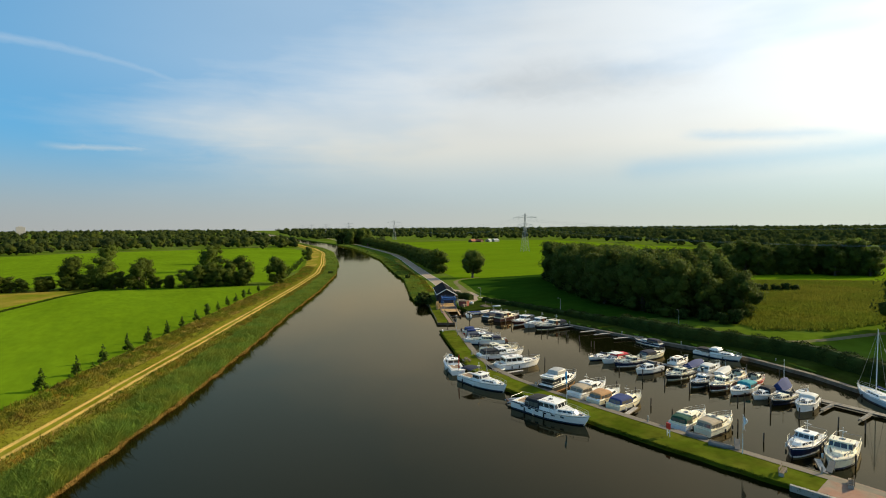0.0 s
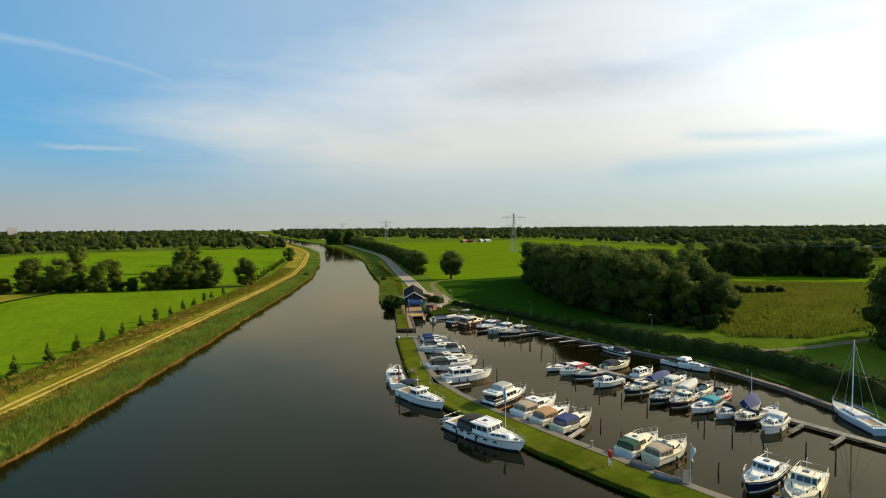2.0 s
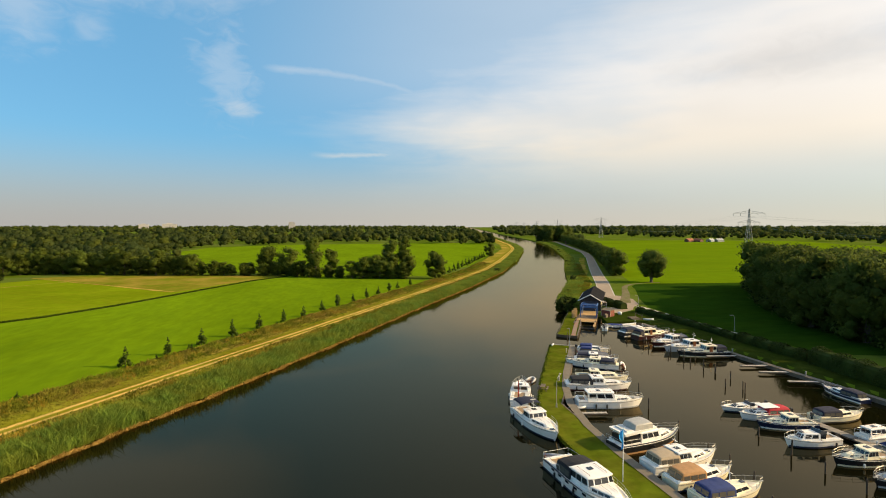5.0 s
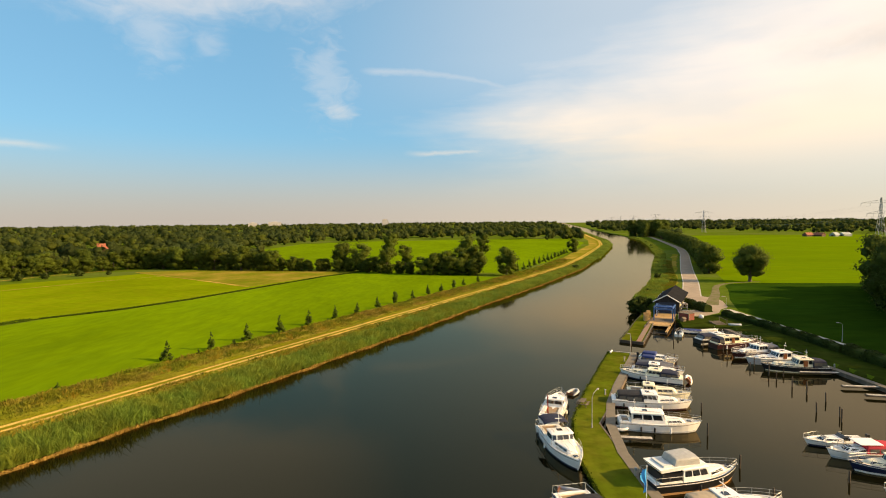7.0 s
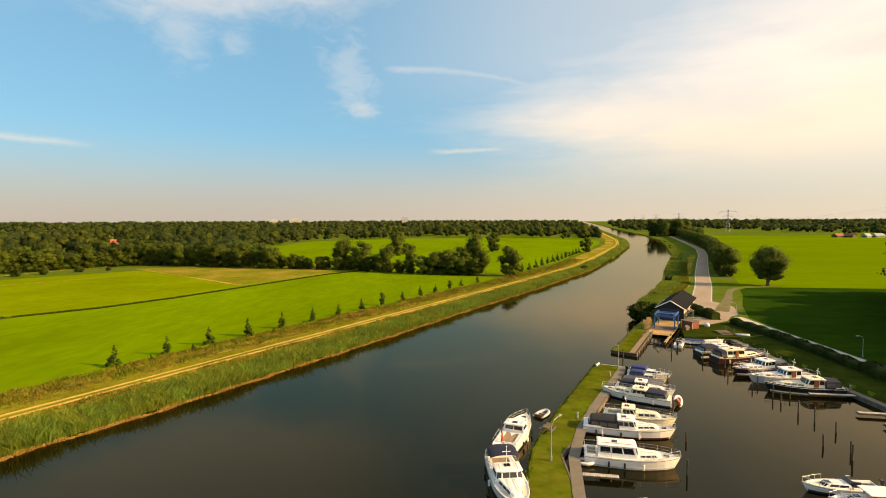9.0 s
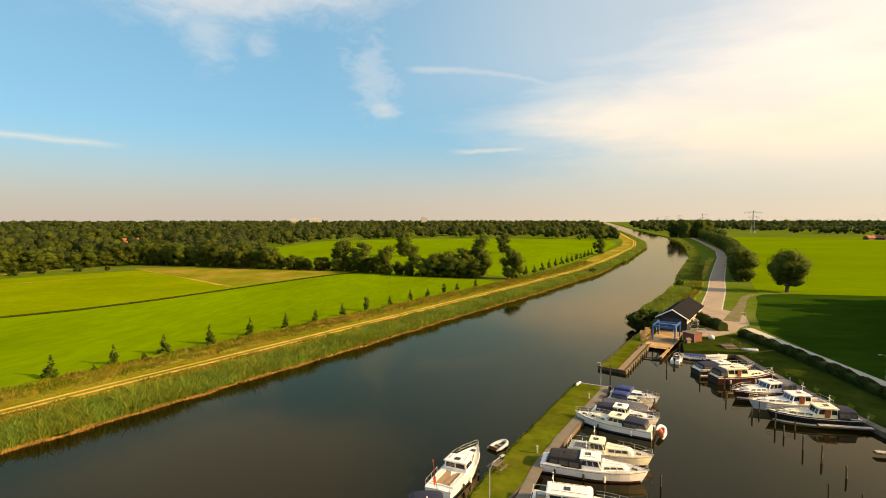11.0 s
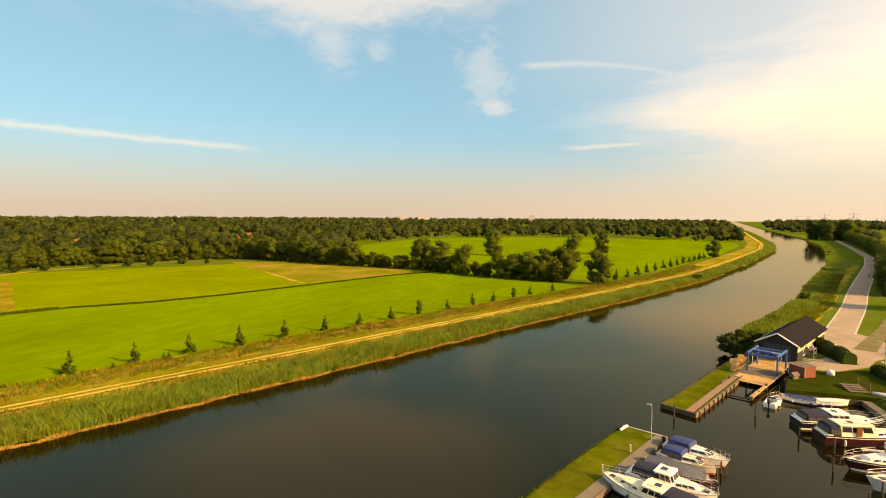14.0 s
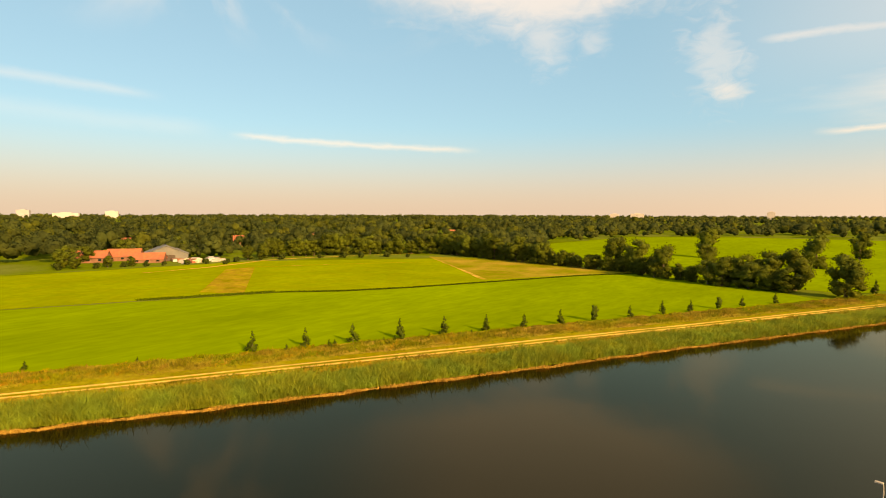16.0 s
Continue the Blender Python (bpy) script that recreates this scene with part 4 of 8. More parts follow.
def woods(name, seed, rings, az0, az1, keep, label, mat, size0=0.62):
    """Far woods: crowns of coarse leaf sprays, thinner with distance."""
    g = np.random.default_rng(seed)
    out, shade = [], []
    for r0, r1, count, sprays in rings:
        az = np.radians(g.uniform(az0, az1, count))
        rad = np.sqrt(g.uniform(r0 * r0, r1 * r1, count))
        x, y = 20 + rad * np.sin(az), 30 + rad * np.cos(az)
        ok = keep(x, y)
        x, y, rad = x[ok], y[ok], rad[ok]
        m = len(x)
        if not m:
            continue
        big = g.uniform(0, 1, m) ** 1.6
        h = 7.0 + 8.2 * big + 2.2 * np.sin(x * 0.021) * np.cos(y * 0.017)
        w = (3.3 + 4.2 * big * g.uniform(0.7, 1.2, m)) * (1 + rad / 2500)
        # each crown is a dome of rounded clumps, each clump a skin of sprays
        lumps = 8 if r1 < 600 else 5 if r1 < 1100 else 3
        ld = g.normal(size=(m, lumps, 3))
        ld[..., 2] = np.abs(ld[..., 2]) * 1.15 - 0.7
        ld = unit(ld)
        form = np.stack([w, w, h * 0.46], -1)
        centre = np.stack([x, y, LAND + h * 0.5], -1)
        lc = ld * form[:, None] * g.uniform(0.45, 0.78, (m, lumps, 1)) + centre[:, None]
        lr = w[:, None] * g.uniform(0.36, 0.58, (m, lumps)) * (8 / lumps) ** 0.3
        k = g.integers(0, lumps, (m, sprays))
        row = np.arange(m)[:, None]
        d = g.normal(size=(m, sprays, 3))
        d[..., 2] = np.where(d[..., 2] < -0.2, -d[..., 2], d[..., 2])
        d = unit(d)
        c = lc[row, k] + d * (lr[row, k] * g.uniform(0.7, 1.22, (m, sprays)))[..., None]
        n = unit(d + g.normal(scale=0.4, size=d.shape))
        n *= np.where((n * d).sum(-1) < 0, -1, 1)[..., None]
        a = unit(np.cross(n, g.normal(size=d.shape)))
        b = np.cross(n, a)
        s = (size0 * (0.62 + rad / 800))[:, None, None] * g.uniform(0.6, 1.25, (m, sprays, 1))
        out.append(np.stack([c - a * s, c - b * s * 0.75, c + a * s, c + b * s * 0.75], 2).reshape(-1, 3))
        shade.append(np.repeat(unit(0.7 * d + 0.45 * ld[row, k] + g.normal(scale=0.15, size=d.shape)).reshape(-1, 3), 4, axis=0))
        core, face = knobs(g, lc.reshape(-1, 3), lr.ravel() * 0.74)
        out.append(core)
        shade.append(unit(0.75 * face + 0.45 * ld.reshape(-1, 1, 3)).reshape(-1, 3))
    return tagged(new(name, quads_mesh(name, np.concatenate(out), mat, 4, np.concatenate(shade))), label, "woods", kind="stuff")


OPEN_L = [(-45, 246), (8, 246), (45, 240), (125, 400), (165, 520), (120, 640), (40, 720), (-88, 690), (-170, 600), (-185, 430), (-110, 292), (-96, 268), (-137, 280), (-178, 288), (-210, 250), (-232, 190), (-262, 150), (-275, 60), (-420, -60), (-260, -220), (-60, -100), (60, 0)]
CLEAR = [(-330, 330), (-270, 400), (-215, 380), (-260, 300)]
YARD = [(-235, 190), (-262, 150), (-275, 90), (-225, 80), (-200, 180)]


def dry(x, y, edge=14.0):
    u, v = x * UA[0] + y * UA[1], x * VA[0] + y * VA[1]
    return (v < bank(BANK_L, u) - edge) | (v > bank(BANK_R, u) + edge)


HOUSES = [(-317, 463, 40), (-333, 302, 30), (-336, 242, 60), (-352, 172, 35)]


def glade(x, y):
    out = np.zeros(np.shape(x), bool)
    for hx, hy, _ in HOUSES:
        d = math.hypot(hx - 30, hy - 40)
        for k in (0, 14, 28):
            out |= np.hypot(x - hx + (hx - 30) / d * k, y - hy + (hy - 40) / d * k) < 13
    return out


def keep_left(x, y):
    u, v = x * UA[0] + y * UA[1], x * VA[0] + y * VA[1]
    return (v < bank(BANK_L, u) - 22) & ~glade(x, y) & ~(inside(OPEN_L, x, y) | inside(CLEAR, x, y) | inside(YARD, x, y))


for i, share in enumerate((0.42, 0.4, 0.18)):
    woods("far_woods", 31 + 7 * i, [(r0, r1, int(n * share), k) for r0, r1, n, k in ((230, 480, 1450, 130), (480, 1000, 2300, 44), (1000, 2200, 2800, 14), (2200, 4600, 2600, 8))], -118, 24, keep_left, "wide dark woods behind the left fields", LEAF_FAR[i])
OPEN_R = [(60, 0), (120, 235), (255, 600), (330, 770), (420, 1300), (520, 1300), (560, 800), (680, 760), (650, 600), (540, 330), (420, 250), (640, 240), (640, 160), (420, 150), (420, 90), (300, 20), (240, -60), (60, -200)]


def keep_right(x, y):
    road_x = np.interp(y, [q[1] for q in ROAD_LINE], [q[0] for q in ROAD_LINE])
    return dry(x, y) & ~inside(OPEN_R, x, y) & ((x > road_x + 14) | (y > 1000))


for i, share in enumerate((0.6, 0.33, 0.07)):
    woods("far_woods", 61 + 7 * i, [(r0, r1, int(n * share), k) for r0, r1, n, k in ((300, 700, 900, 50), (700, 1400, 2000, 20), (1400, 2600, 2600, 12), (2600, 4600, 2400, 8))], 14, 112, keep_right, "wide dark woods behind the right fields", LEAF_FAR[i])


def hedge(line, w, h, label, seed, z=LAND):
    """A clipped hedge: dense core under a skin of leaf sprays."""
    g = np.random.default_rng(seed)
    t = thing("hedge", (0, 0, 0), 0, label, "hedge")
    pts = [np.array(p, float) for p in line]
    core, out = Geo(), []
    lens = [np.hypot(*(b - a)) for a, b in zip(pts, pts[1:])]
    rings = []
    for i, p in enumerate(pts):
        d = pts[min(i + 1, len(pts) - 1)] - pts[max(i - 1, 0)]
        d /= np.hypot(*d)
        n = np.array([-d[1], d[0]])
        rings.append([(*(p + n * o * w), z + k * h) for o, k in ((-0.42, -0.1), (-0.45, 0.5), (-0.40, 0.78), (-0.2, 0.93), (0.2, 0.93), (0.40, 0.78), (0.45, 0.5), (0.42, -0.1))])
    core.loft(rings)
    part("core", core, LEAF_HEDGE, t)
    for a, b, le in zip(pts, pts[1:], lens):
        m = int(le * 230)
        d = (b - a) / le
        n2 = np.array([-d[1], d[0]])
        f, ang = g.uniform(0, le, m), g.uniform(-0.25, math.pi + 0.25, m)
        bulge = 1 + 0.12 * np.sin(f * 1.3) + g.normal(scale=0.04, size=m)
        cx, cz = np.cos(ang) * w / 2 * bulge, z + np.clip(np.sin(ang), 0, 1) ** 0.6 * h * bulge
        c = np.stack([a[0] + d[0] * f + n2[0] * cx, a[1] + d[1] * f + n2[1] * cx, cz], -1)
        nn = np.stack([n2[0] * np.cos(ang), n2[1] * np.cos(ang), np.sin(ang)], -1) + g.normal(scale=0.5, size=(m, 3))
        nn /= np.linalg.norm(nn, axis=1)[:, None]
        e1 = np.cross(nn, g.normal(size=(m, 3)))
        e1 /= np.linalg.norm(e1, axis=1)[:, None]
        e2 = np.cross(nn, e1)
        s = g.uniform(0.07, 0.16, m)[:, None]
        out.append(np.stack([c - e1 * s, c - e2 * s, c + e1 * s, c + e2 * s], 1).reshape(-1, 3))
    lv = new("leaves", quads_mesh("leaves", np.concatenate(out), LEAF_HEDGE))
    lv.parent = t
    return t


hedge([(69.2, 128.5), (70.2, 120), (71.0, 112), (71.5, 100), (71.3, 90)], 2.1, 1.35, "low dark clipped hedge along the harbour", 51)
hedge([(71.65, 89.45), (71.71, 79.03), (71.92, 71.25)], 2.4, 1.8, "dark clipped hedge along the harbour", 54)
hedge([(71.98, 70.27), (71.41, 61.3), (71.1, 52.95), (73.09, 42.49), (74.13, 34.13), (73.92, 24.73), (68.59, 12.19), (58.66, -1.4)], 3.4, 2.9, "broad dark clipped hedge along the harbour", 53)
hedge([(64.5, 149), (66, 142), (67.2, 133)], 2.4, 2.1, "dark rounded hedge beside the boathouse", 52)

# ---- harbour: banks, quays, jetties ----
TIMBER = material("weathered_timber", (0.17, 0.13, 0.09), 0.85, vary=0.25, scale=2.0, second=(0.12, 0.09, 0.06), obj=0.2, bump=0.4, bump_scale=10)
DARK_TIMBER = material("wet_dark_timber", (0.060, 0.042, 0.026), 0.7, vary=0.3, scale=2.0, obj=0.25, bump=0.4, bump_scale=10)
DECKING = material("sunbleached_decking", (0.55, 0.34, 0.13), 0.8, vary=0.2, scale=2.0, second=(0.46, 0.28, 0.11), obj=0.2, bump=0.3, bump_scale=12)
PAVING = material("grey_quay_paving", (0.175, 0.145, 0.10), 0.85, vary=0.15, scale=1.2, obj=0.12, bump=0.3, bump_scale=12)
TILE = material("reddish_paving", (0.28, 0.14, 0.085), 0.85, vary=0.15, scale=1.5, second=(0.22, 0.17, 0.11), bump=0.3, bump_scale=12)
GALV = material("galvanised_steel", (0.34, 0.34, 0.33), 0.6, 0.3, vary=0.1, scale=3)
WHITE_PAINT = material("white_paint", (0.78, 0.78, 0.75), 0.45, vary=0.06, scale=3)
RED_PAINT = material("red_paint", (0.55, 0.03, 0.02), 0.45, vary=0.1, scale=4)
BLUE_STEEL = material("blue_painted_steel", (0.02, 0.10, 0.32), 0.5, vary=0.15, scale=2, second=(0.03, 0.12, 0.30))

ISLE_W = [(29.5, 93.9), (19, 69.9), (14.9, 59.3), (13.1, 49), (13.2, 38), (13.6, 27.86), (14.5, 19.5), (16.2, 9.05), (17.3, 2.79), (19, -11.85)]
ISLE_E = [(34.3, 91.8), (25.4, 72.8), (17.8, 57.6), (17.9, 49.5), (18.5, 41.5), (19.4, 31), (20.21, 21.59), (21.25, 12.19), (22.93, 3.83), (24.39, -11.85)]
BANK_TOP = 0.55


def slab(name, poly, z0, z1, mat, label, category):
    """A raised piece of land or paving with an uneven edge."""
    g = Geo()
    g.prism(poly, z0, z1)
    return solid(name, g, mat, label, category, kind="structure")


def roughen(line, amount, seed, step=2.0):
    g = np.random.default_rng(seed)
    out = []
    for (x0, y0), (x1, y1) in zip(line, line[1:]):
        n = max(1, int(math.hypot(x1 - x0, y1 - y0) / step))
        out += [(x0 + (x1 - x0) * k / n + g.normal() * amount, y0 + (y1 - y0) * k / n + g.normal() * amount) for k in range(n)]
    return out + [line[-1]]


slab("island", roughen(ISLE_W, 0.10, 1) + ISLE_E[::-1], -1.4, BANK_TOP, LAWN, "narrow grassy mooring island beside the canal", "island")
E2 = [(x - 1.25, y) if y < 60 else (x - 1.15, y + 0.55) for x, y in ISLE_E]
strip("quay_path", [((a[0] + b[0]) / 2, (a[1] + b[1]) / 2) for a, b in zip(ISLE_E, E2)][::-1], 1.15, BANK_TOP + 0.05, PAVING, "grey paved walkway along the island's mooring side", "path", 0.02, 4)
slab("paved_end", [(17.5, 2.16), (22.93, 2.99), (24.28, -11.74), (19.1, -11.74)], BANK_TOP, BANK_TOP + 0.045, TILE, "reddish paved end of the island", "pavement")


def edging(name, line, z0, z1, mat, label, th=0.18):
    """Timber edging along a bank."""
    g = Geo()
    for a, b in zip(line, line[1:]):
        d = np.array(b) - np.array(a)
        le = np.hypot(*d)
        d = d / le
        n = np.array([-d[1], d[0]]) * th / 2
        q = [np.array(a) - n, np.array(b) - n, np.array(b) + n, np.array(a) + n]
        g.prism([tuple(p) for p in q], z0, z1)
    return solid(name, g, mat, label, "quay wall", kind="structure")


edging("quay_wall", ISLE_E, -1.4, BANK_TOP + 0.03, TIMBER, "dark timber sheeting of the island's mooring side")
edging("quay_wall.001", [ISLE_W[0], ISLE_E[0]], -1.4, BANK_TOP + 0.08, CONCRETE, "pale concrete head of the island", 0.3)
edging("quay_wall.002", [(16.9, 4.35), (17.6, 0.7), (19.1, -11.85)], -1.4, BANK_TOP + 0.1, CONCRETE, "pale concrete mooring edge", 0.35)
SPIT_W = [(34.7, 103.6), (36.6, 107.2), (40.5, 115), (45, 124.5), (49.5, 133), (51.5, 139)]
SPIT_E = [(38.6, 100.9), (46.3, 116.8), (48.3, 121.3), (50.6, 127), (53.2, 133), (55.5, 138)]
slab("spit", SPIT_W + SPIT_E[::-1], -1.4, BANK_TOP, LAWN, "short grass spit beside the slipway", "island")
edging("quay_wall.003", [SPIT_W[0], SPIT_E[0]], -1.4, BANK_TOP + 0.06, DARK_TIMBER, "dark timber head of the spit")
edging("quay_wall.004", SPIT_W, -1.4, BANK_TOP + 0.04, DARK_TIMBER, "low dark timber edge of the spit")
strip("spit_path", [(38.0, 101.7), (45.4, 117.1), (47.0, 120.5)], 1.0, BANK_TOP + 0.05, TILE, "brown paved walkway on the spit", "path", 0.02, 4)
edging("quay_wall.005", SPIT_E[:3], -1.4, BANK_TOP + 0.1, TIMBER, "reddish timber sheeting of the spit", 0.22)

for k in range(9):
    f = (k + 0.5) / 9
    x, y = SPIT_E[0][0] * (1 - f) + SPIT_E[1][0] * f + 0.22, SPIT_E[0][1] * (1 - f) + SPIT_E[1][1] * f - 0.1
    t = thing("edge_post", (x, y, 0), 0, "short timber post with a pale top at the spit's edge", "post", "edge posts of the spit")
    part("shaft", Geo().tube([(0, 0, -1.4), (0, 0, 0.72)], 0.09, 6), DARK_TIMBER, t)
    part("cap", Geo().tube([(0, 0, 0.72), (0, 0, 0.80)], [0.095, 0.06], 6), CONCRETE, t)



def edge_grass(name, line, count, seed, label):
    """Rough grass hanging over a bank's edge."""
    g = np.random.default_rng(seed)
    pts = np.array(line, float)
    cum = np.concatenate([[0], np.cumsum(np.hypot(*np.diff(pts, axis=0).T))])
    s = g.uniform(0, cum[-1], count)
    xs, ys = np.interp(s, cum, pts[:, 0]) + g.normal(scale=0.12, size=count), np.interp(s, cum, pts[:, 1]) + g.normal(scale=0.10, size=count)
    a = blades(g, xs, ys, g.uniform(0.15, 0.5, count), g.uniform(0.1, 0.24, count), 0.08, 0.6, 3)
    return tagged(new(name, quads_mesh(name, a, material("bank_grass", (0.07, 0.10, 0.012), 0.85, vary=0.25, scale=0.5, island=0.35, spec=0.0, trans=0.2))), label, "grass", kind="stuff")


edge_grass("bank_grass", ISLE_W, 5200, 41, "rough grass along the island's canal edge")
edge_grass("bank_grass", SPIT_W, 1500, 42, "rough grass along the spit's canal edge")

QUAY_E = [(59.19, 11.14), (63.68, 22.12), (66.19, 34.13), (65.77, 44.59), (64.52, 56.08), (63.35, 71.25), (62.07, 90.38), (61.6, 104), (61.5, 113.5)]
QE2 = [(x + 1.1, y) for x, y in QUAY_E]
slab("quay", QUAY_E + QE2[::-1], -1.4, 0.62, PAVING, "grey paved walkway along the harbour's shore", "quay")
edging("quay_wall.006", QUAY_E, -1.4, 0.66, TIMBER, "timber sheeting of the harbour's shore")
# bank and lawn behind the quay, their shade put into the grass colour
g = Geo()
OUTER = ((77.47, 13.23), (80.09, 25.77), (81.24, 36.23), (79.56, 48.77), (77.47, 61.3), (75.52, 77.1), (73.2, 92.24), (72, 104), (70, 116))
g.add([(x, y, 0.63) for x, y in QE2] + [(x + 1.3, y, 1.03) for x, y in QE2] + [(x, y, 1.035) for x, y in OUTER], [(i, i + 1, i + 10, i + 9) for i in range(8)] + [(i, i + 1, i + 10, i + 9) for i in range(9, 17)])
solid("bank", g, BANKGRASS_SHADED, "mown grass bank behind the harbour walkway", "bank", kind="structure")
slab("lawn", [(52.5, 114.3), (61.5, 114.3), (64.3, 114), (70, 117), (69.5, 131), (63, 127), (58, 126.5), (54.6, 121.5)], -1.4, 1.03, BANKGRASS_SHADED, "mown lawn behind the small-boat mooring", "lawn")
edging("quay_wall.007", [(50.2, 113.3), (61.5, 113.4)], -1.4, 0.68, DARK_TIMBER, "dark timber edge of the lawn")

# the floating jetty down the middle of the harbour
JETTY = [(47.59, 52.42), (48.74, 40.41), (49.47, 27.86), (49.99, 17.41), (50.2, 4.88), (50.3, -5.58)]


def planked(name, line, width, z, label, group="", mat=None):
    """A jetty of cross planks on two beams and posts."""
    t = thing(name, (0, 0, 0), 0, label, "jetty", group)
    plank = Geo().box(-0.09, 0.09, -width / 2, width / 2, -0.03, 0.03, 0.012).mesh("plank", mat or DECKING_GREY)
    for a, b in zip(line, line[1:]):
        a, b = np.array(a), np.array(b)
        le = np.hypot(*(b - a))
        d = (b - a) / le
        yaw = math.degrees(math.atan2(d[1], d[0]))
        for o in (-width * 0.38, width * 0.38):
            n = np.array([-d[1], d[0]]) * o
            part("beam", Geo().tube([(*(a + n), z - 0.14), (*(b + n), z - 0.14)], 0.1, 4), DARK_TIMBER, t)
        step = 0.205
        for k in range(int(le / step)):
            ob = new("plank", plank)
            ob.parent = t
            p = a + d * (k + 0.5) * step
            ob.matrix_basis = pose(p[0], p[1], z, 0, 0, yaw)
    return t


DECKING_GREY = material("grey_jetty_planks", (0.23, 0.20, 0.16), 0.85, vary=0.2, scale=2, obj=0.25, bump=0.3, bump_scale=12)
DECKING_PALE = material("pale_jetty_planks", (0.50, 0.44, 0.36), 0.85, vary=0.15, scale=2, obj=0.15, bump=0.3, bump_scale=12)
planked("jetty", JETTY, 1.3, 0.45, "long grey plank jetty down the middle of the harbour")
for y in (43.02, 37.9, 32.67, 26.4, 22.85, 19.92, 17, 13.23, 8.53, 2.79):
    x = np.interp(-y, [-p[1] for p in JETTY], [p[0] for p in JETTY])
    planked("finger_jetty", [(x - 0.6, y), (x - 4.8, y - 0.2)], 0.5, 0.42, "narrow plank finger jetty between two boats", "finger jetties")
for x, y, dx, dy in ((64.31, 61.3, -5, 1.2), (63.67, 67.31, -5, 1.0), (63.32, 71.84, -5, 0.6), (62.7, 79.22, -6, 0.6), (19.6, 27.34, 4.0, 1.2), (18.2, 53.8, 4.5, -0.5), (61.95, 88.98, -6.5, 0.3), (61.6, 95.5, -7, 0.0), (61.6, 101, -7.5, -1.5), (19.6, 60.6, 4, -1.4), (23.03, 3.62, 3.4, 2.2)):
    planked("finger_jetty", [(x, y), (x + dx, y + dy)], 0.6, 0.5, "pale plank finger jetty at the quay", "finger jetties", DECKING_PALE)

# mooring posts
post = Geo().tube([(0, 0, -1.5), (0, 0, 1.35), (0, 0, 1.42)], [0.095, 0.09, 0.06], 8).mesh("mooring_post", DARK_TIMBER)
PILES = [(47.96, 62.71), (48.74, 59.22), (27.11, 28.6), (25.54, 23.89), (37.97, 33.82), (27.84, 15.74), (39.85, 22.33), (38.29, 20.45), (27.32, 12.19), (40.69, 9.16), (41.32, 6.34), (29.09, 2.99), (29.72, 0.17), (38.29, 29.43), (51.43, 69.88), (51.35, 77.1), (31.7, 79), (51.97, 66.71), (52.31, 71.25), (49.78, 60.99), (51.4, 73.21), (51.46, 79.32), (50.49, 83.04), (49.93, 89.54), (52.33, 85.13), (51.72, 94.54), (53.53, 78.83), (39.59, 87.76), (38.84, 85.51), (37.99, 83.04), (35.52, 74.58), (33, 63.2), (29.9, 55), (29.3, 46.8), (29.1, 40.6), (28.5, 36.2), (28.2, 32.3), (38.91, 17), (39.96, 13.65), (37.97, 38.31), (38.29, 43.75), (58.87, 31), (59.19, 25.36), (58.04, 36.43), (46.3, 104.5), (49.2, 97.5), (36, 100.4)]
g = np.random.default_rng(8)
for x, y in PILES:
    ob = new("mooring_post", post)
    ob.matrix_basis = pose(x, y, g.uniform(-0.3, 0.45), g.uniform(-2, 2), g.uniform(-2, 2), g.uniform(0, 360))
    tagged(ob, "dark wooden mooring post standing in the water", "mooring post", "mooring posts in the harbour")

# ---- boathouse, lift and slipway ----
BOARD = material("black_stained_boards", (0.014, 0.014, 0.016), 0.75, vary=0.25, scale=1.5, obj=0.25, bump=0.2, bump_scale=10)
ROOFING = material("dark_roof_sheet", (0.016, 0.016, 0.018), 0.95, vary=0.15, scale=1.0, obj=0.12, spec=0.05)
CREAM_WALL = material("cream_painted_boards", (0.62, 0.52, 0.33), 0.7, vary=0.1, scale=2, obj=0.1)


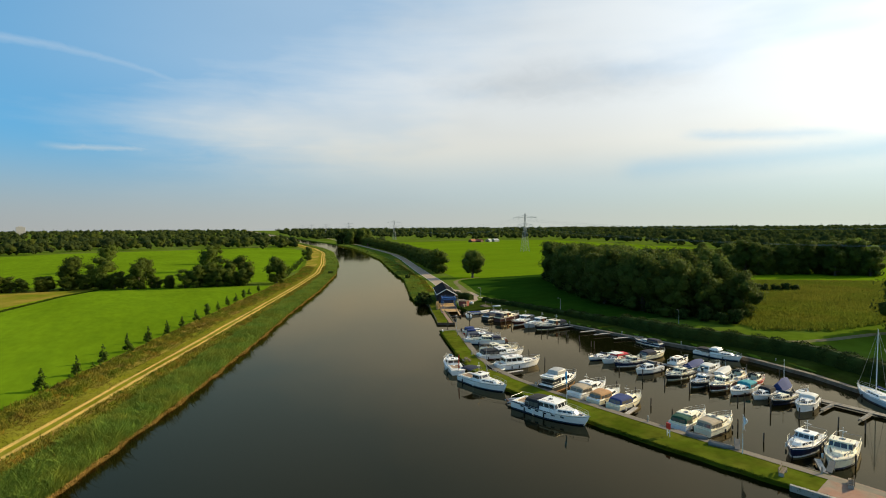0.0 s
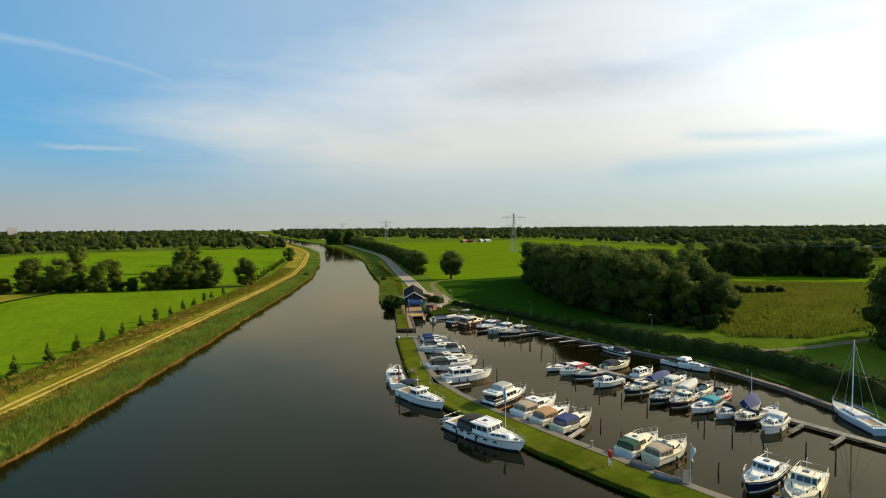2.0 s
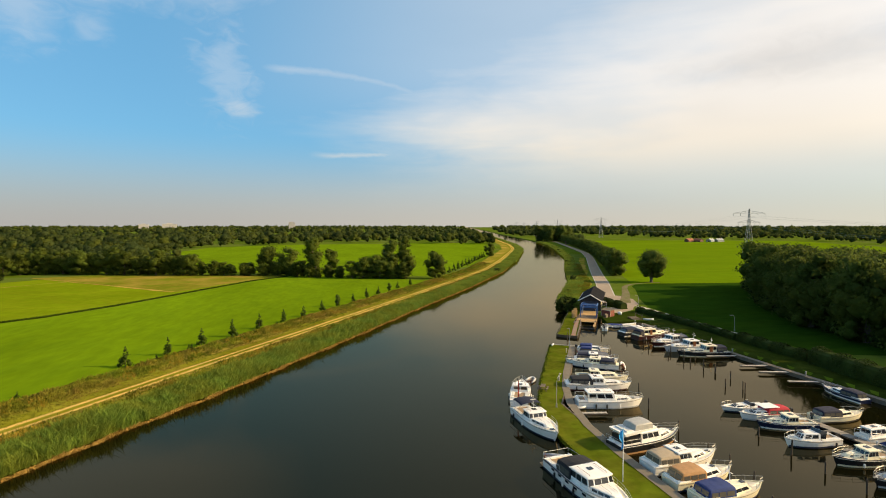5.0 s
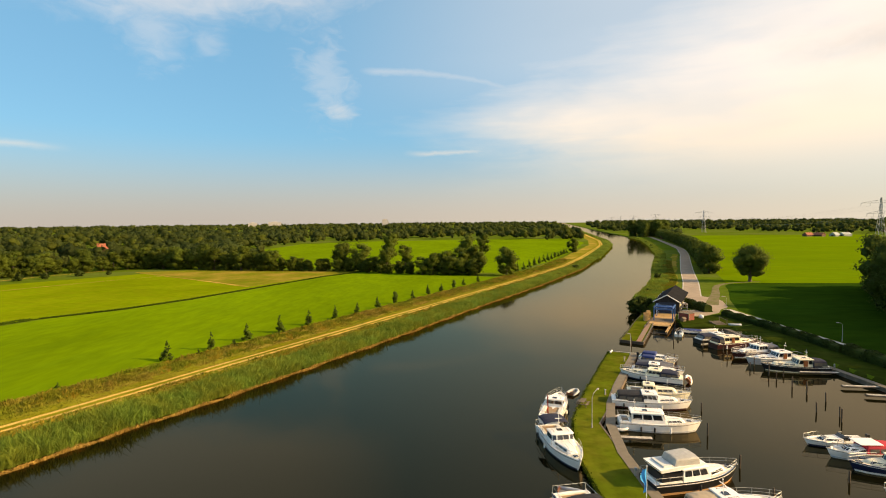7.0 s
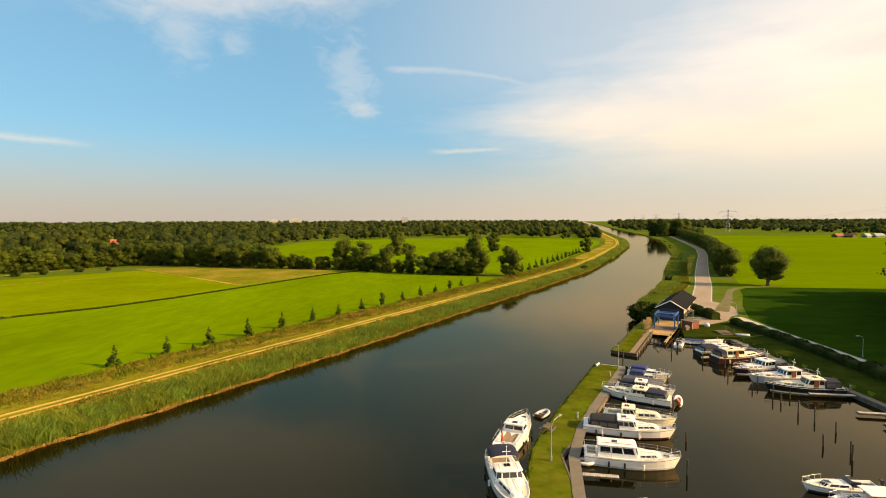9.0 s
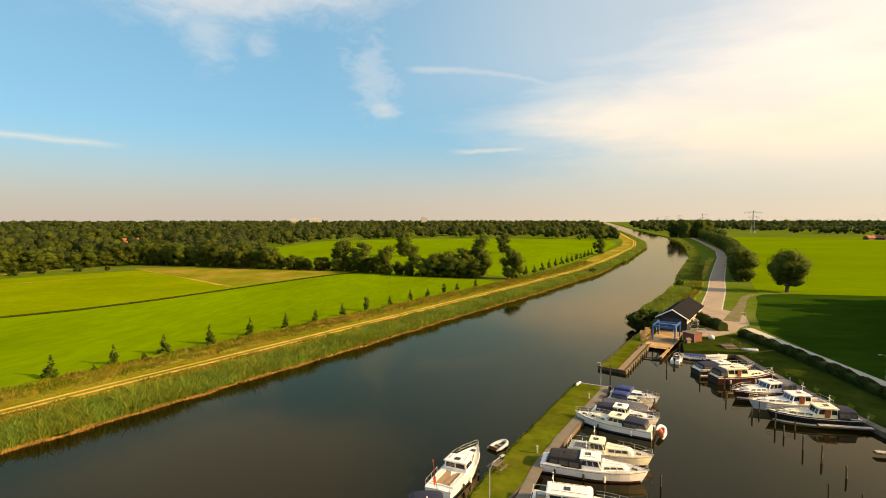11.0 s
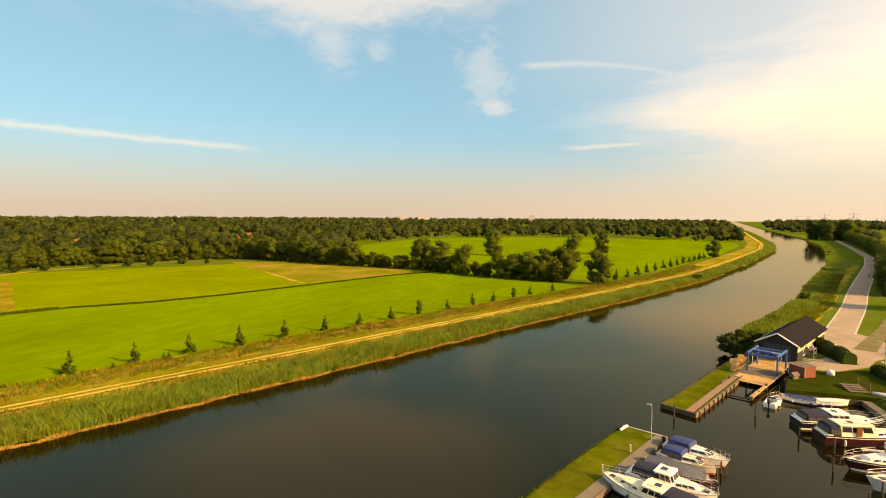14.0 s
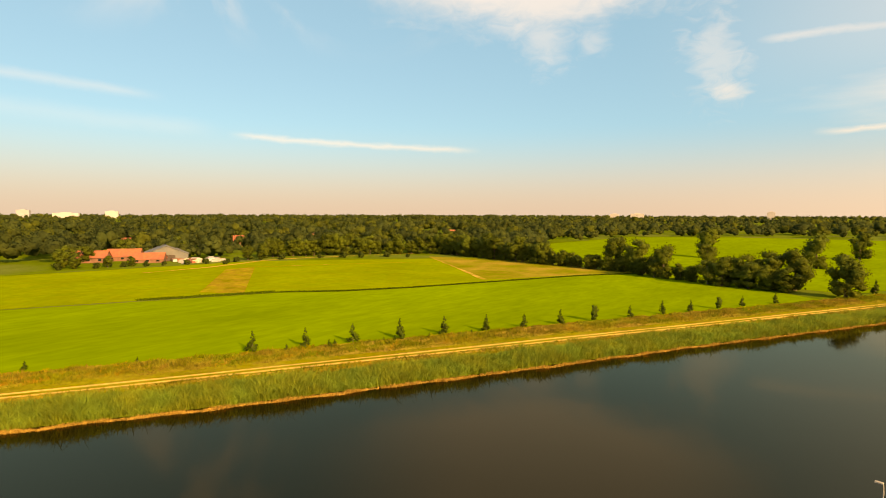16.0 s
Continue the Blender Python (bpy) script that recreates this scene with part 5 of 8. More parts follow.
def boathouse():
    t = thing("boathouse", (*W(143.2, -12.6), LAND - 0.35), CANAL_YAW, "black timber boathouse with a dark pitched roof", "boathouse")
    L, w, he, hr = 22.0, 6.0, 3.4, 5.1  # local x runs along the canal
    wall = Geo()
    wall.add([(0, -w / 2, 0), (0, w / 2, 0), (0, w / 2, he), (0, 0, hr), (0, -w / 2, he), (L, -w / 2, 0), (L, w / 2, 0), (L, w / 2, he), (L, 0, hr), (L, -w / 2, he)], [(0, 1, 2, 3, 4), (5, 9, 8, 7, 6), (0, 5, 6, 1), (1, 6, 7, 2), (0, 4, 9, 5)])
    part("wall", wall, BOARD, t)
    n = 24
    for k in range(n):  # upright boards on the gable
        y = -w / 2 + w * (k + 0.5) / n
        top = he + (hr - he) * (1 - abs(y) / (w / 2)) - 0.06
        if abs(y) < 2.1:
            part("board", Geo().box(-0.05, -0.01, y - 0.14, y + 0.14, 3.25, top), BOARD, t)
        else:
            part("board", Geo().box(-0.05, -0.01, y - 0.14, y + 0.14, 0.05, top), BOARD, t)
    door = part("door", Geo().box(-0.07, -0.01, -2.05, 2.05, 0.05, 3.2), material("blue_black_door", (0.02, 0.03, 0.06), 0.6, vary=0.2), t, "dark blue sliding boat door")
    for k in range(6):
        part("rail", Geo().box(-0.10, -0.072, -2.0 + 0.74 * k, -1.94 + 0.74 * k, 0.1, 3.15), BOARD, door)
    for s in (-1, 1):
        nx = 20
        for k in range(nx):  # roof sheets with ribs
            x0, x1 = -0.4 + (L + 0.8) * k / nx, -0.4 + (L + 0.8) * (k + 1) / nx - 0.02
            ye, ze = s * (w / 2 + 0.45), he - 0.24
            r = Geo()
            r.add([(x0, 0, hr + 0.05), (x1, 0, hr + 0.05), (x1, ye, ze), (x0, ye, ze), (x0, 0, hr + 0.14), (x1, 0, hr + 0.14), (x1, ye, ze + 0.09), (x0, ye, ze + 0.09)], [(0, 1, 2, 3), (4, 7, 6, 5), (0, 4, 5, 1), (1, 5, 6, 2), (2, 6, 7, 3), (3, 7, 4, 0)])
            part("roof_sheet", r, ROOFING, t)
        part("bargeboard", Geo().tube([(-0.45, 0, hr + 0.08), (-0.45, s * (w / 2 + 0.48), he - 0.2)], 0.13, 4), WHITE_PAINT, t, "white painted bargeboard")
        part("gutter", Geo().tube([(-0.4, s * (w / 2 + 0.5), he - 0.24), (L + 0.4, s * (w / 2 + 0.5), he - 0.24)], 0.07, 6), WHITE_PAINT if s > 0 else ROOFING, t)
    part("ridge", Geo().tube([(-0.4, 0, hr + 0.16), (L + 0.4, 0, hr + 0.16)], 0.11, 6), ROOFING, t)
    s = -1  # side to the yard, cream boards
    for k in range(26):
        x0 = L * k / 26
        part("board", Geo().box(x0 + 0.01, x0 + L / 26 - 0.01, -w / 2 - 0.05, -w / 2 - 0.01, 0.4, he - 1.27), BOARD, t)
    part("fascia", Geo().box(0, L, -w / 2 - 0.07, -w / 2 - 0.01, he - 1.25, he - 0.1), CREAM_WALL, t, "cream painted fascia boards")
    for x0 in (4, 9.5, 14.5):
        wn = part("window", Geo().box(x0, x0 + 1.4, -w / 2 - 0.08, -w / 2 - 0.052, 1.0, 1.95), GLASS_DARK, t)
        fr = Geo()
        for bx in ((x0 - 0.08, x0, 0.92, 2.03), (x0 + 1.4, x0 + 1.48, 0.92, 2.03), (x0, x0 + 1.4, 0.92, 1.0), (x0, x0 + 1.4, 1.95, 2.03)):
            fr.box(bx[0], bx[1], -w / 2 - 0.11, -w / 2 - 0.052, bx[2], bx[3])
        part("window_frame", fr, WHITE_PAINT, wn)
    return t


GLASS_DARK = material("dark_window_glass", (0.015, 0.018, 0.02), 0.06, vary=0.05, spec=0.8)
boathouse()


def lift():
    t = thing("boat_lift", (*W(133.4, -12.4), 0.5), CANAL_YAW, "blue painted steel boat lift over the slipway", "boat lift")
    D, w, h = 5.4, 2.15, 3.2
    for x in (0, D):
        for y in (-w, w):
            part("post", Geo().box(x - 0.12, x + 0.12, y - 0.12, y + 0.12, 0, h, 0.02), BLUE_STEEL, t)
        part("crossbeam", Geo().box(x - 0.13, x + 0.13, -w + 0.14, w - 0.14, h - 0.35, h + 0.05, 0.02), BLUE_STEEL, t)
    for y in (-w, w):
        part("beam", Geo().box(-0.35, D + 0.35, y - 0.13, y + 0.13, h, h + 0.32, 0.02), BLUE_STEEL, t)
    for y, k in ((w, 0.95), (-w, 0.35)):  # truss ends over the front beam
        part("brace", Geo().tube([(0, y, h + 0.3), (0.1, y * 0.55, h + 0.3 + k), (0, y * 0.1, h + 0.1)], 0.07, 5), BLUE_STEEL, t)
        part("brace", Geo().tube([(0.1, y * 0.55, h + 0.3 + k), (1.6, y, h + 0.3)], 0.06, 5), BLUE_STEEL, t)
    part("hoist", Geo().box(2.0, 2.7, -w + 0.2, w - 0.2, h - 0.05, h + 0.22, 0.03), BLUE_STEEL, t)
    for y in (-1.7, 1.7):
        for x in (1.0, 4.2):
            part("sling", Geo().box(x - 0.06, x + 0.06, y - 0.01, y + 0.01, 1.3, h), WHITE_PAINT, t, "pale lifting sling")


lift()


def slipway():
    t = thing("slipway", (*W(127.2, -12.7), 0), CANAL_YAW, "timber-decked slipway in front of the boathouse", "slipway")
    tilt = 0.03
    for k in range(34):
        x0 = 0.5 * k
        zz = 0.42 + tilt * x0
        part("plank", Geo().box(x0, x0 + 0.47, -2.5, 2.5, zz, zz + 0.08), DECKING if k < 9 or k > 17 else TIMBER, t)
    for y in (-2.3, 0, 2.3):
        part("beam", Geo().tube([(-0.2, y, 0.3), (17, y, 0.82)], 0.12, 4), DARK_TIMBER, t)
    for x in (-7.5, -4.0, -0.3):
        for y in (-2.6, 2.6):
            part("timber_post", Geo().tube([(x, y, -1.5), (x, y, 0.7 + 0.25 * (x > -1))], 0.16, 7), DARK_TIMBER, t)
    for y in (-2.6, 2.6):
        part("waling", Geo().tube([(-7.8, y, 0.35), (0, y, 0.45)], 0.12, 4), TIMBER, t)
        part("ledge", Geo().box(-7.5 if y < 0 else -3, 10, y - 0.15, y + 0.35, 0.5, 0.62), DECKING if y < 0 else TIMBER, t)
    part("crossbeam", Geo().tube([(-7.5, -2.6, 0.2), (-7.5, 2.6, 0.2)], 0.12, 4), DARK_TIMBER, t)


slipway()

# clutter round the boathouse
CRATE = material("red_brown_boards", (0.27, 0.055, 0.035), 0.75, vary=0.3, scale=3, second=(0.20, 0.06, 0.04), bump=0.2)


def red_shed(x, y, z, yaw):
    t = thing("shed", (x, y, z), yaw, "small red-brown timber shed with a flat brown roof", "shed")
    body = part("wall", Geo().box(-1.05, 1.05, -1.4, 1.4, 0, 1.65), CRATE, t)
    for k in range(10):
        part("board", Geo().box(1.05, 1.08, -1.38 + 0.276 * k, -1.125 + 0.276 * k, 0.05, 1.62), CRATE, body)
    part("roof", Geo().box(-1.2, 1.25, -1.55, 1.55, 1.65, 1.77, 0.03), material("brown_roof_felt", (0.14, 0.10, 0.07), 0.95, vary=0.2, scale=2), t)
    for a in (-1.42, 1.42):
        part("corner_trim", Geo().box(1.05, 1.12, a - 0.05, a + 0.05, 0, 1.65), CREAM_WALL, t)
    part("fascia", Geo().box(1.26, 1.30, -1.5, 1.5, 1.62, 1.78), CREAM_WALL, t)


def kennel(x, y, z, yaw):
    t = thing("kennel", (x, y, z), yaw, "small brown wooden kennel with a pitched roof", "kennel")
    g = Geo()
    g.add([(-0.5, -0.4, 0), (0.5, -0.4, 0), (0.5, 0.4, 0), (-0.5, 0.4, 0), (-0.5, -0.4, 0.6), (0.5, -0.4, 0.6), (0.5, 0.4, 0.6), (-0.5, 0.4, 0.6), (-0.5, 0, 0.95), (0.5, 0, 0.95)], [(0, 3, 2, 1), (0, 1, 5, 4), (2, 3, 7, 6), (1, 2, 6, 9, 5), (0, 4, 8, 7, 3), (4, 5, 9, 8), (6, 7, 8, 9)])
    part("body", g, TIMBER, t)
    # no real opening: a dark panel paints the unlit inside
    part("doorway", Geo().box(0.49, 0.515, -0.2, 0.2, 0.02, 0.5), GLASS_DARK, t)
    for s in (-1, 1):
        part("roof_panel", Geo().loft([[(-0.6, 0, 0.97), (0.6, 0, 0.97), (0.6, 0, 1.03), (-0.6, 0, 1.03)], [(-0.6, s * 0.52, 0.55), (0.6, s * 0.52, 0.55), (0.6, s * 0.52, 0.61), (-0.6, s * 0.52, 0.61)]]), TIMBER, t)


red_shed(57.2, 123.3, 1.03, -149)
kennel(55.4, 120.9, 1.03, -149)


def rack(x, y, yaw):
    t = thing("storage_cage", (x, y, LAND), yaw, "pale metal storage cage with odds and ends on top", "storage cage")
    for a in (-1.1, 1.1):
        for b in (-0.9, 0.9):
            part("post", Geo().box(a - 0.05, a + 0.05, b - 0.05, b + 0.05, 0, 1.75), GALV, t)
    for zz in (0.1, 1.0, 1.7):
        for b in (-0.9, 0.9):
            part("rail", Geo().box(-1.05, 1.05, b - 0.04, b + 0.04, zz, zz + 0.08), GALV, t)
        for a in (-1.1, 1.1):
            part("rail", Geo().box(a - 0.04, a + 0.04, -0.85, 0.85, zz, zz + 0.08), GALV, t)
    part("shelf", Geo().box(-1.05, 1.05, -0.86, 0.86, 1.79, 1.85), TIMBER, t)
    part("back_panel", Geo().box(-1.04, 1.04, 0.82, 0.85, 0.2, 1.7), BOARD, t)
    g = np.random.default_rng(4)
    for k in range(7):
        a, b, q = g.uniform(-0.8, 0.8), g.uniform(-0.6, 0.6), g.uniform(0.15, 0.3)
        part("bundle", Geo().box(a - q, a + q, b - q * 0.7, b + q * 0.7, 1.85, 1.85 + q, 0.05), (WHITE_PAINT, TIMBER, GALV)[k % 3], t)


rack(62.0, 136.0, 62)


def barrier(x, y, yaw):
    t = thing("barrier", (x, y, LAND), yaw, "pale wooden rail barrier in the yard", "barrier")
    for a in (-1.4, 0, 1.4):
        part("post", Geo().box(a - 0.06, a + 0.06, -0.06, 0.06, 0, 1.0), DECKING_PALE, t)
    for zz in (0.3, 0.6, 0.88):
        part("rail", Geo().box(-1.5, 1.5, -0.1, -0.062, zz, zz + 0.14), DECKING_PALE, t)


barrier(61.0, 130.8, -4)


def landing(x, y, yaw):
    t = thing("landing_steps", (x, y, 1.03), yaw, "weathered timber landing steps with a handrail", "steps")
    for k in range(4):
        part("tread", Geo().box(-1.3, 1.3, -1.6 + 0.75 * k, -0.92 + 0.75 * k, 0.06 + 0.1 * k, 0.13 + 0.1 * k), TIMBER, t)
        part("bearer", Geo().box(-1.2, 1.2, -1.4 + 0.75 * k, -1.1 + 0.75 * k, 0, 0.06 + 0.1 * k), DARK_TIMBER, t)
    for b in (-1.5, 1.3):
        part("post", Geo().box(1.3, 1.4, b, b + 0.1, 0, 1.4), TIMBER, t)
    part("handrail", Geo().tube([(1.35, -1.6, 1.0), (1.35, 1.5, 1.4)], 0.05, 5), TIMBER, t)


landing(62.0, 117.6, 8)


def canvas_tent(x, y, z, r, h, mat, label):
    g = Geo()
    g.loft([[(x + rr * math.cos(a * math.pi / 4), y + rr * math.sin(a * math.pi / 4), z + k) for a in range(8)] for rr, k in ((r, 0), (r, h * 0.55), (r * 0.8, h * 0.85), (r * 0.3, h))])
    return solid("water_tank", g, mat, label, "water tank", smooth=True)


canvas_tent(61.6, 124.9, 1.03, 0.6, 0.85, WHITE_PAINT, "white plastic water tank on the lawn")
for x, y, hgt in ((47.6, 124.6, 2.0), (48.6, 125.9, 1.7), (49.3, 127.4, 2.1), (50.0, 128.8, 1.4)):
    solid("upright_board", Geo().box(x - 0.5, x + 0.5, y - 0.12, y + 0.12, BANK_TOP, BANK_TOP + hgt, 0.03).box(x - 0.4, x + 0.2, y - 0.5, y - 0.2, BANK_TOP, BANK_TOP + hgt * 0.6, 0.03), DECKING, "upright weathered board beside the slipway", "board", "boards by the slipway")


# ---- lamps, flags, seats on the island and the shore ----
def lamp_post(x, y, z, h, yaw, arm=0.9):
    t = thing("street_lamp", (x, y, z), yaw, "slim grey street lamp with a curved arm", "street lamp", "street lamps")
    part("pole", Geo().tube([(0, 0, 0), (0, 0, h * 0.85), (arm * 0.3, 0, h * 0.97), (arm, 0, h)], [0.06, 0.045, 0.04, 0.035], 7), GALV, t)
    part("base", Geo().tube([(0, 0, 0), (0, 0, 0.5)], 0.11, 8), GALV, t)
    head = part("head", Geo().box(arm - 0.1, arm + 0.45, -0.12, 0.12, h - 0.06, h + 0.07, 0.03), CONCRETE, t)
    part("lens", Geo().box(arm, arm + 0.4, -0.09, 0.09, h - 0.1, h - 0.062), GLASS_DARK, head)


lamp_post(32.5, 90.5, BANK_TOP, 4.1, 170, 0.12)
lamp_post(16.5, 56.3, BANK_TOP, 4.3, 55, 1.7)
for x, y, yaw in ((73.2, 135.6, 190), (77.3, 98.6, 185), (86.67, 63.74, 190)):
    lamp_post(x, y, LAND, 3.9, yaw)

CLOTH_RED = material("red_flag_cloth", (0.70, 0.05, 0.02), 0.8, vary=0.1, scale=3)
CLOTH_BLUE = material("blue_flag_cloth", (0.02, 0.30, 0.65), 0.8, vary=0.1, scale=3)
CLOTH_WHITE = material("white_flag_cloth", (0.75, 0.75, 0.75), 0.8, vary=0.1, scale=3)


def flag_pole(x, y, z, h, mat, colour, yaw, fh=1.6, fw=0.55):
    t = thing("flagpole", (x, y, z), yaw, f"slim white flagpole with a limp {colour} flag", "flagpole", "flagpoles")
    part("pole", Geo().tube([(0, 0, 0), (0, 0, h)], [0.05, 0.03], 6), WHITE_PAINT, t)
    part("knob", Geo().ball((0, 0, h + 0.05), 0.07, 6, 4), WHITE_PAINT, t)
    rings = []
    for k in range(7):
        s = fw * (0.6 + 0.4 * math.sin(k * 1.1)) * (1 - 0.05 * k)
        zz = h - 0.1 - fh * k / 6
        rings.append([(0.04, 0.0, zz), (0.04 + s * 0.35, 0.09, zz - 0.05), (0.04 + s * 0.7, -0.05, zz - 0.12), (0.04 + s, 0.04, zz - 0.2), (0.04 + s * 0.7, -0.08, zz - 0.12), (0.04 + s * 0.35, 0.05, zz - 0.05)])
    part("flag", Geo().loft(rings), mat, t, f"limp {colour} cloth flag")


flag_pole(15.2, 34.5, BANK_TOP, 5.5, CLOTH_BLUE, "blue", 200, 1.9, 0.7)
flag_pole(20.42, 11.14, BANK_TOP, 4.6, CLOTH_WHITE, "white", 300, 1.5, 0.5)


def bench(x, y, yaw):
    t = thing("bench", (x, y, BANK_TOP), yaw, "weathered wooden bench on the grass", "bench", "benches")
    for k in range(3):
        part("slat", Geo().box(-0.95, 0.95, -0.2 + 0.16 * k, -0.07 + 0.16 * k, 0.43, 0.47), TIMBER, t)
    for k in range(2):
        part("slat", Geo().box(-0.95, 0.95, 0.28, 0.32, 0.58 + 0.17 * k, 0.71 + 0.17 * k), TIMBER, t)
    for a in (-0.75, 0.75):
        part("leg", Geo().box(a - 0.05, a + 0.05, -0.18, 0.32, 0, 0.43), CONCRETE, t)
        part("support", Geo().box(a - 0.04, a + 0.04, 0.32, 0.38, 0.4, 0.92), TIMBER, t)


bench(18.9, 5.92, 15)
bench(21.88, 0.9, 200)


def service_box(x, y, z=BANK_TOP, h=1.0):
    t = thing("power_pedestal", (x, y, z), 20, "small pale power pedestal at the moorings", "pedestal", "power pedestals")
    part("body", Geo().box(-0.10, 0.10, -0.09, 0.09, 0, h, 0.03), CONCRETE, t)
    part("cap", Geo().box(-0.12, 0.12, -0.11, 0.11, h, h + 0.06, 0.02), GALV, t)
    part("socket", Geo().box(0.10, 0.115, -0.06, 0.06, h * 0.55, h * 0.8), GLASS_DARK, t)


for x, y in ((30.1, 86.4), (21.5, 68.2), (19.8, 23.68), (22.51, 3.73), (17.6, 44), (64.35, 64.32), (67.44, 29.95), (65.98, 49.29), (63.22, 80.94), (62.4, 97)):
    service_box(x, y, 0.6, 0.75)


def life_ring_board(x, y, yaw):
    t = thing("life_ring_stand", (x, y, BANK_TOP), yaw, "red life-saving box on a pale stand", "life-saving stand")
    part("case", Geo().box(-0.32, 0.32, -0.12, 0.12, 1.0, 1.75, 0.04), RED_PAINT, t)
    for a in (-0.22, 0.22):
        part("leg", Geo().box(a - 0.04, a + 0.04, -0.04, 0.04, 0, 1.0), WHITE_PAINT, t)
    part("brace", Geo().box(-0.22, 0.22, -0.03, 0.03, 0.45, 0.52), WHITE_PAINT, t)


life_ring_board(17.7, 19.09, 75)
for x, y, le, yaw in ((20.6, 16.9, 2.6, -78), (20.4, 13.6, 2.9, -70)):
    t = thing("upturned_dinghy", (x, y, BANK_TOP), yaw, "dark upturned dinghy lying on the grass", "dinghy", "upturned dinghies")
    rings = []
    for k in range(9):
        f = k / 8
        w2 = 0.62 * (1 - max(0, (f - 0.45) / 0.55) ** 2.2) + 0.02
        rings.append([(le * (f - 0.5), w2 * math.cos(a), 0.48 * math.sin(a) ** 0.7 * (0.8 + 0.2 * (1 - f))) for a in np.linspace(0, math.pi, 8)])
    part("hull", Geo().loft(rings), material("grey_green_tarpaulin", (0.13, 0.13, 0.12), 0.7, vary=0.15), t, smooth=True)
    part("keel", Geo().box(-le * 0.5, le * 0.42, -0.03, 0.03, 0.46, 0.52), TIMBER, t)
for x, y, yaw in ((20.9, 12.0, 30), (23.4, 3.4, 10)):
    t = thing("gangway", (x, y, BANK_TOP), yaw, "pale tilted wooden gangway at the quay", "gangway", "gangways")
    part("board", Geo().loft([[(-0.2, -0.3, 0.1), (-0.2, 0.3, 0.1), (-0.2, 0.3, 0.18), (-0.2, -0.3, 0.18)], [(1.6, -0.3, 0.75), (1.6, 0.3, 0.75), (1.6, 0.3, 0.83), (1.6, -0.3, 0.83)]]), DECKING_GREY, t)
    for a in (-0.28, 0.28):
        part("leg", Geo().tube([(0.9, a, 0), (0.9, a, 1.2)], 0.04, 5), GALV, t)
t = thing("picnic_table", (17.2, 64.0, BANK_TOP), 62, "weathered wooden picnic table on the grass", "picnic table")
for k in range(5):
    part("slat", Geo().box(-0.85, 0.85, -0.37 + 0.15 * k, -0.24 + 0.15 * k, 0.72, 0.76), TIMBER, t)
for a in (-0.72, 0.72):
    part("seat", Geo().box(-0.85, 0.85, a - 0.13, a + 0.13, 0.42, 0.46), TIMBER, t)
for a in (-0.6, 0.6):
    for q in (-1, 1):
        part("leg", Geo().tube([(a, 0.7 * q, 0), (a, 0.2 * q, 0.72)], 0.05, 4), TIMBER, t)
    part("bearer", Geo().box(a - 0.04, a + 0.04, -0.75, 0.75, 0.34, 0.42), TIMBER, t)
t = thing("white_beam", (29.6, 92.7, BANK_TOP), 62, "low white painted beam lying at the island's head", "beam")
part("panel", Geo().box(-0.9, 0.9, -0.12, 0.12, 0.12, 0.36, 0.02), WHITE_PAINT, t)
for a in (-0.6, 0.6):
    part("leg", Geo().box(a - 0.04, a + 0.04, -0.04, 0.04, 0, 0.13), TIMBER, t)

# ---- boats ----
GEL = material("white_gelcoat", (0.92, 0.89, 0.82), 0.3, vary=0.04, scale=2.0, second=(0.88, 0.84, 0.76))
CREAM = material("cream_gelcoat", (0.90, 0.82, 0.58), 0.35, vary=0.05, scale=2.0, second=(0.82, 0.74, 0.52))
GREYWHITE = material("dull_white_paint", (0.52, 0.53, 0.53), 0.45, vary=0.08, scale=2.0)
NAVY = material("navy_hull_paint", (0.012, 0.018, 0.05), 0.3, vary=0.1, scale=2.0)
BLACK = material("black_hull_paint", (0.012, 0.012, 0.013), 0.35, vary=0.1, scale=2.0)
MAROON = material("maroon_hull_paint", (0.05, 0.010, 0.010), 0.35, vary=0.1, scale=2.0)
REDHULL = material("red_hull_paint", (0.50, 0.03, 0.025), 0.35, vary=0.08, scale=2.0)
GREENHULL = material("dark_green_paint", (0.015, 0.07, 0.04), 0.35, vary=0.1, scale=2.0)
BLUEHULL = material("light_blue_paint", (0.48, 0.56, 0.60), 0.35, vary=0.08, scale=2.0)
MAHOGANY = material("varnished_mahogany", (0.22, 0.075, 0.025), 0.35, vary=0.2, scale=4.0, stretch=(0.3, 3, 3))
TEAK = material("teak_deck", (0.33, 0.22, 0.12), 0.7, vary=0.15, scale=5.0, stretch=(0.3, 4, 1))
C_NAVY = material("navy_canvas", (0.010, 0.013, 0.034), 0.85, vary=0.15, scale=3.0, bump=0.3, bump_scale=8)
C_BLUE = material("blue_canvas", (0.020, 0.040, 0.15), 0.85, vary=0.15, scale=3.0, bump=0.3, bump_scale=8)
C_BLACK = material("black_canvas", (0.012, 0.012, 0.014), 0.85, vary=0.15, scale=3.0, bump=0.3, bump_scale=8)
C_BEIGE = material("beige_canvas", (0.42, 0.33, 0.22), 0.85, vary=0.12, scale=3.0, bump=0.3, bump_scale=8)
C_TAN = material("tan_canvas", (0.44, 0.24, 0.10), 0.85, vary=0.12, scale=3.0, bump=0.3, bump_scale=8)
C_GREY = material("grey_canvas", (0.16, 0.16, 0.17), 0.85, vary=0.12, scale=3.0, bump=0.3, bump_scale=8)
C_WHITE = material("white_canvas", (0.66, 0.64, 0.58), 0.8, vary=0.1, scale=3.0, bump=0.3, bump_scale=8)
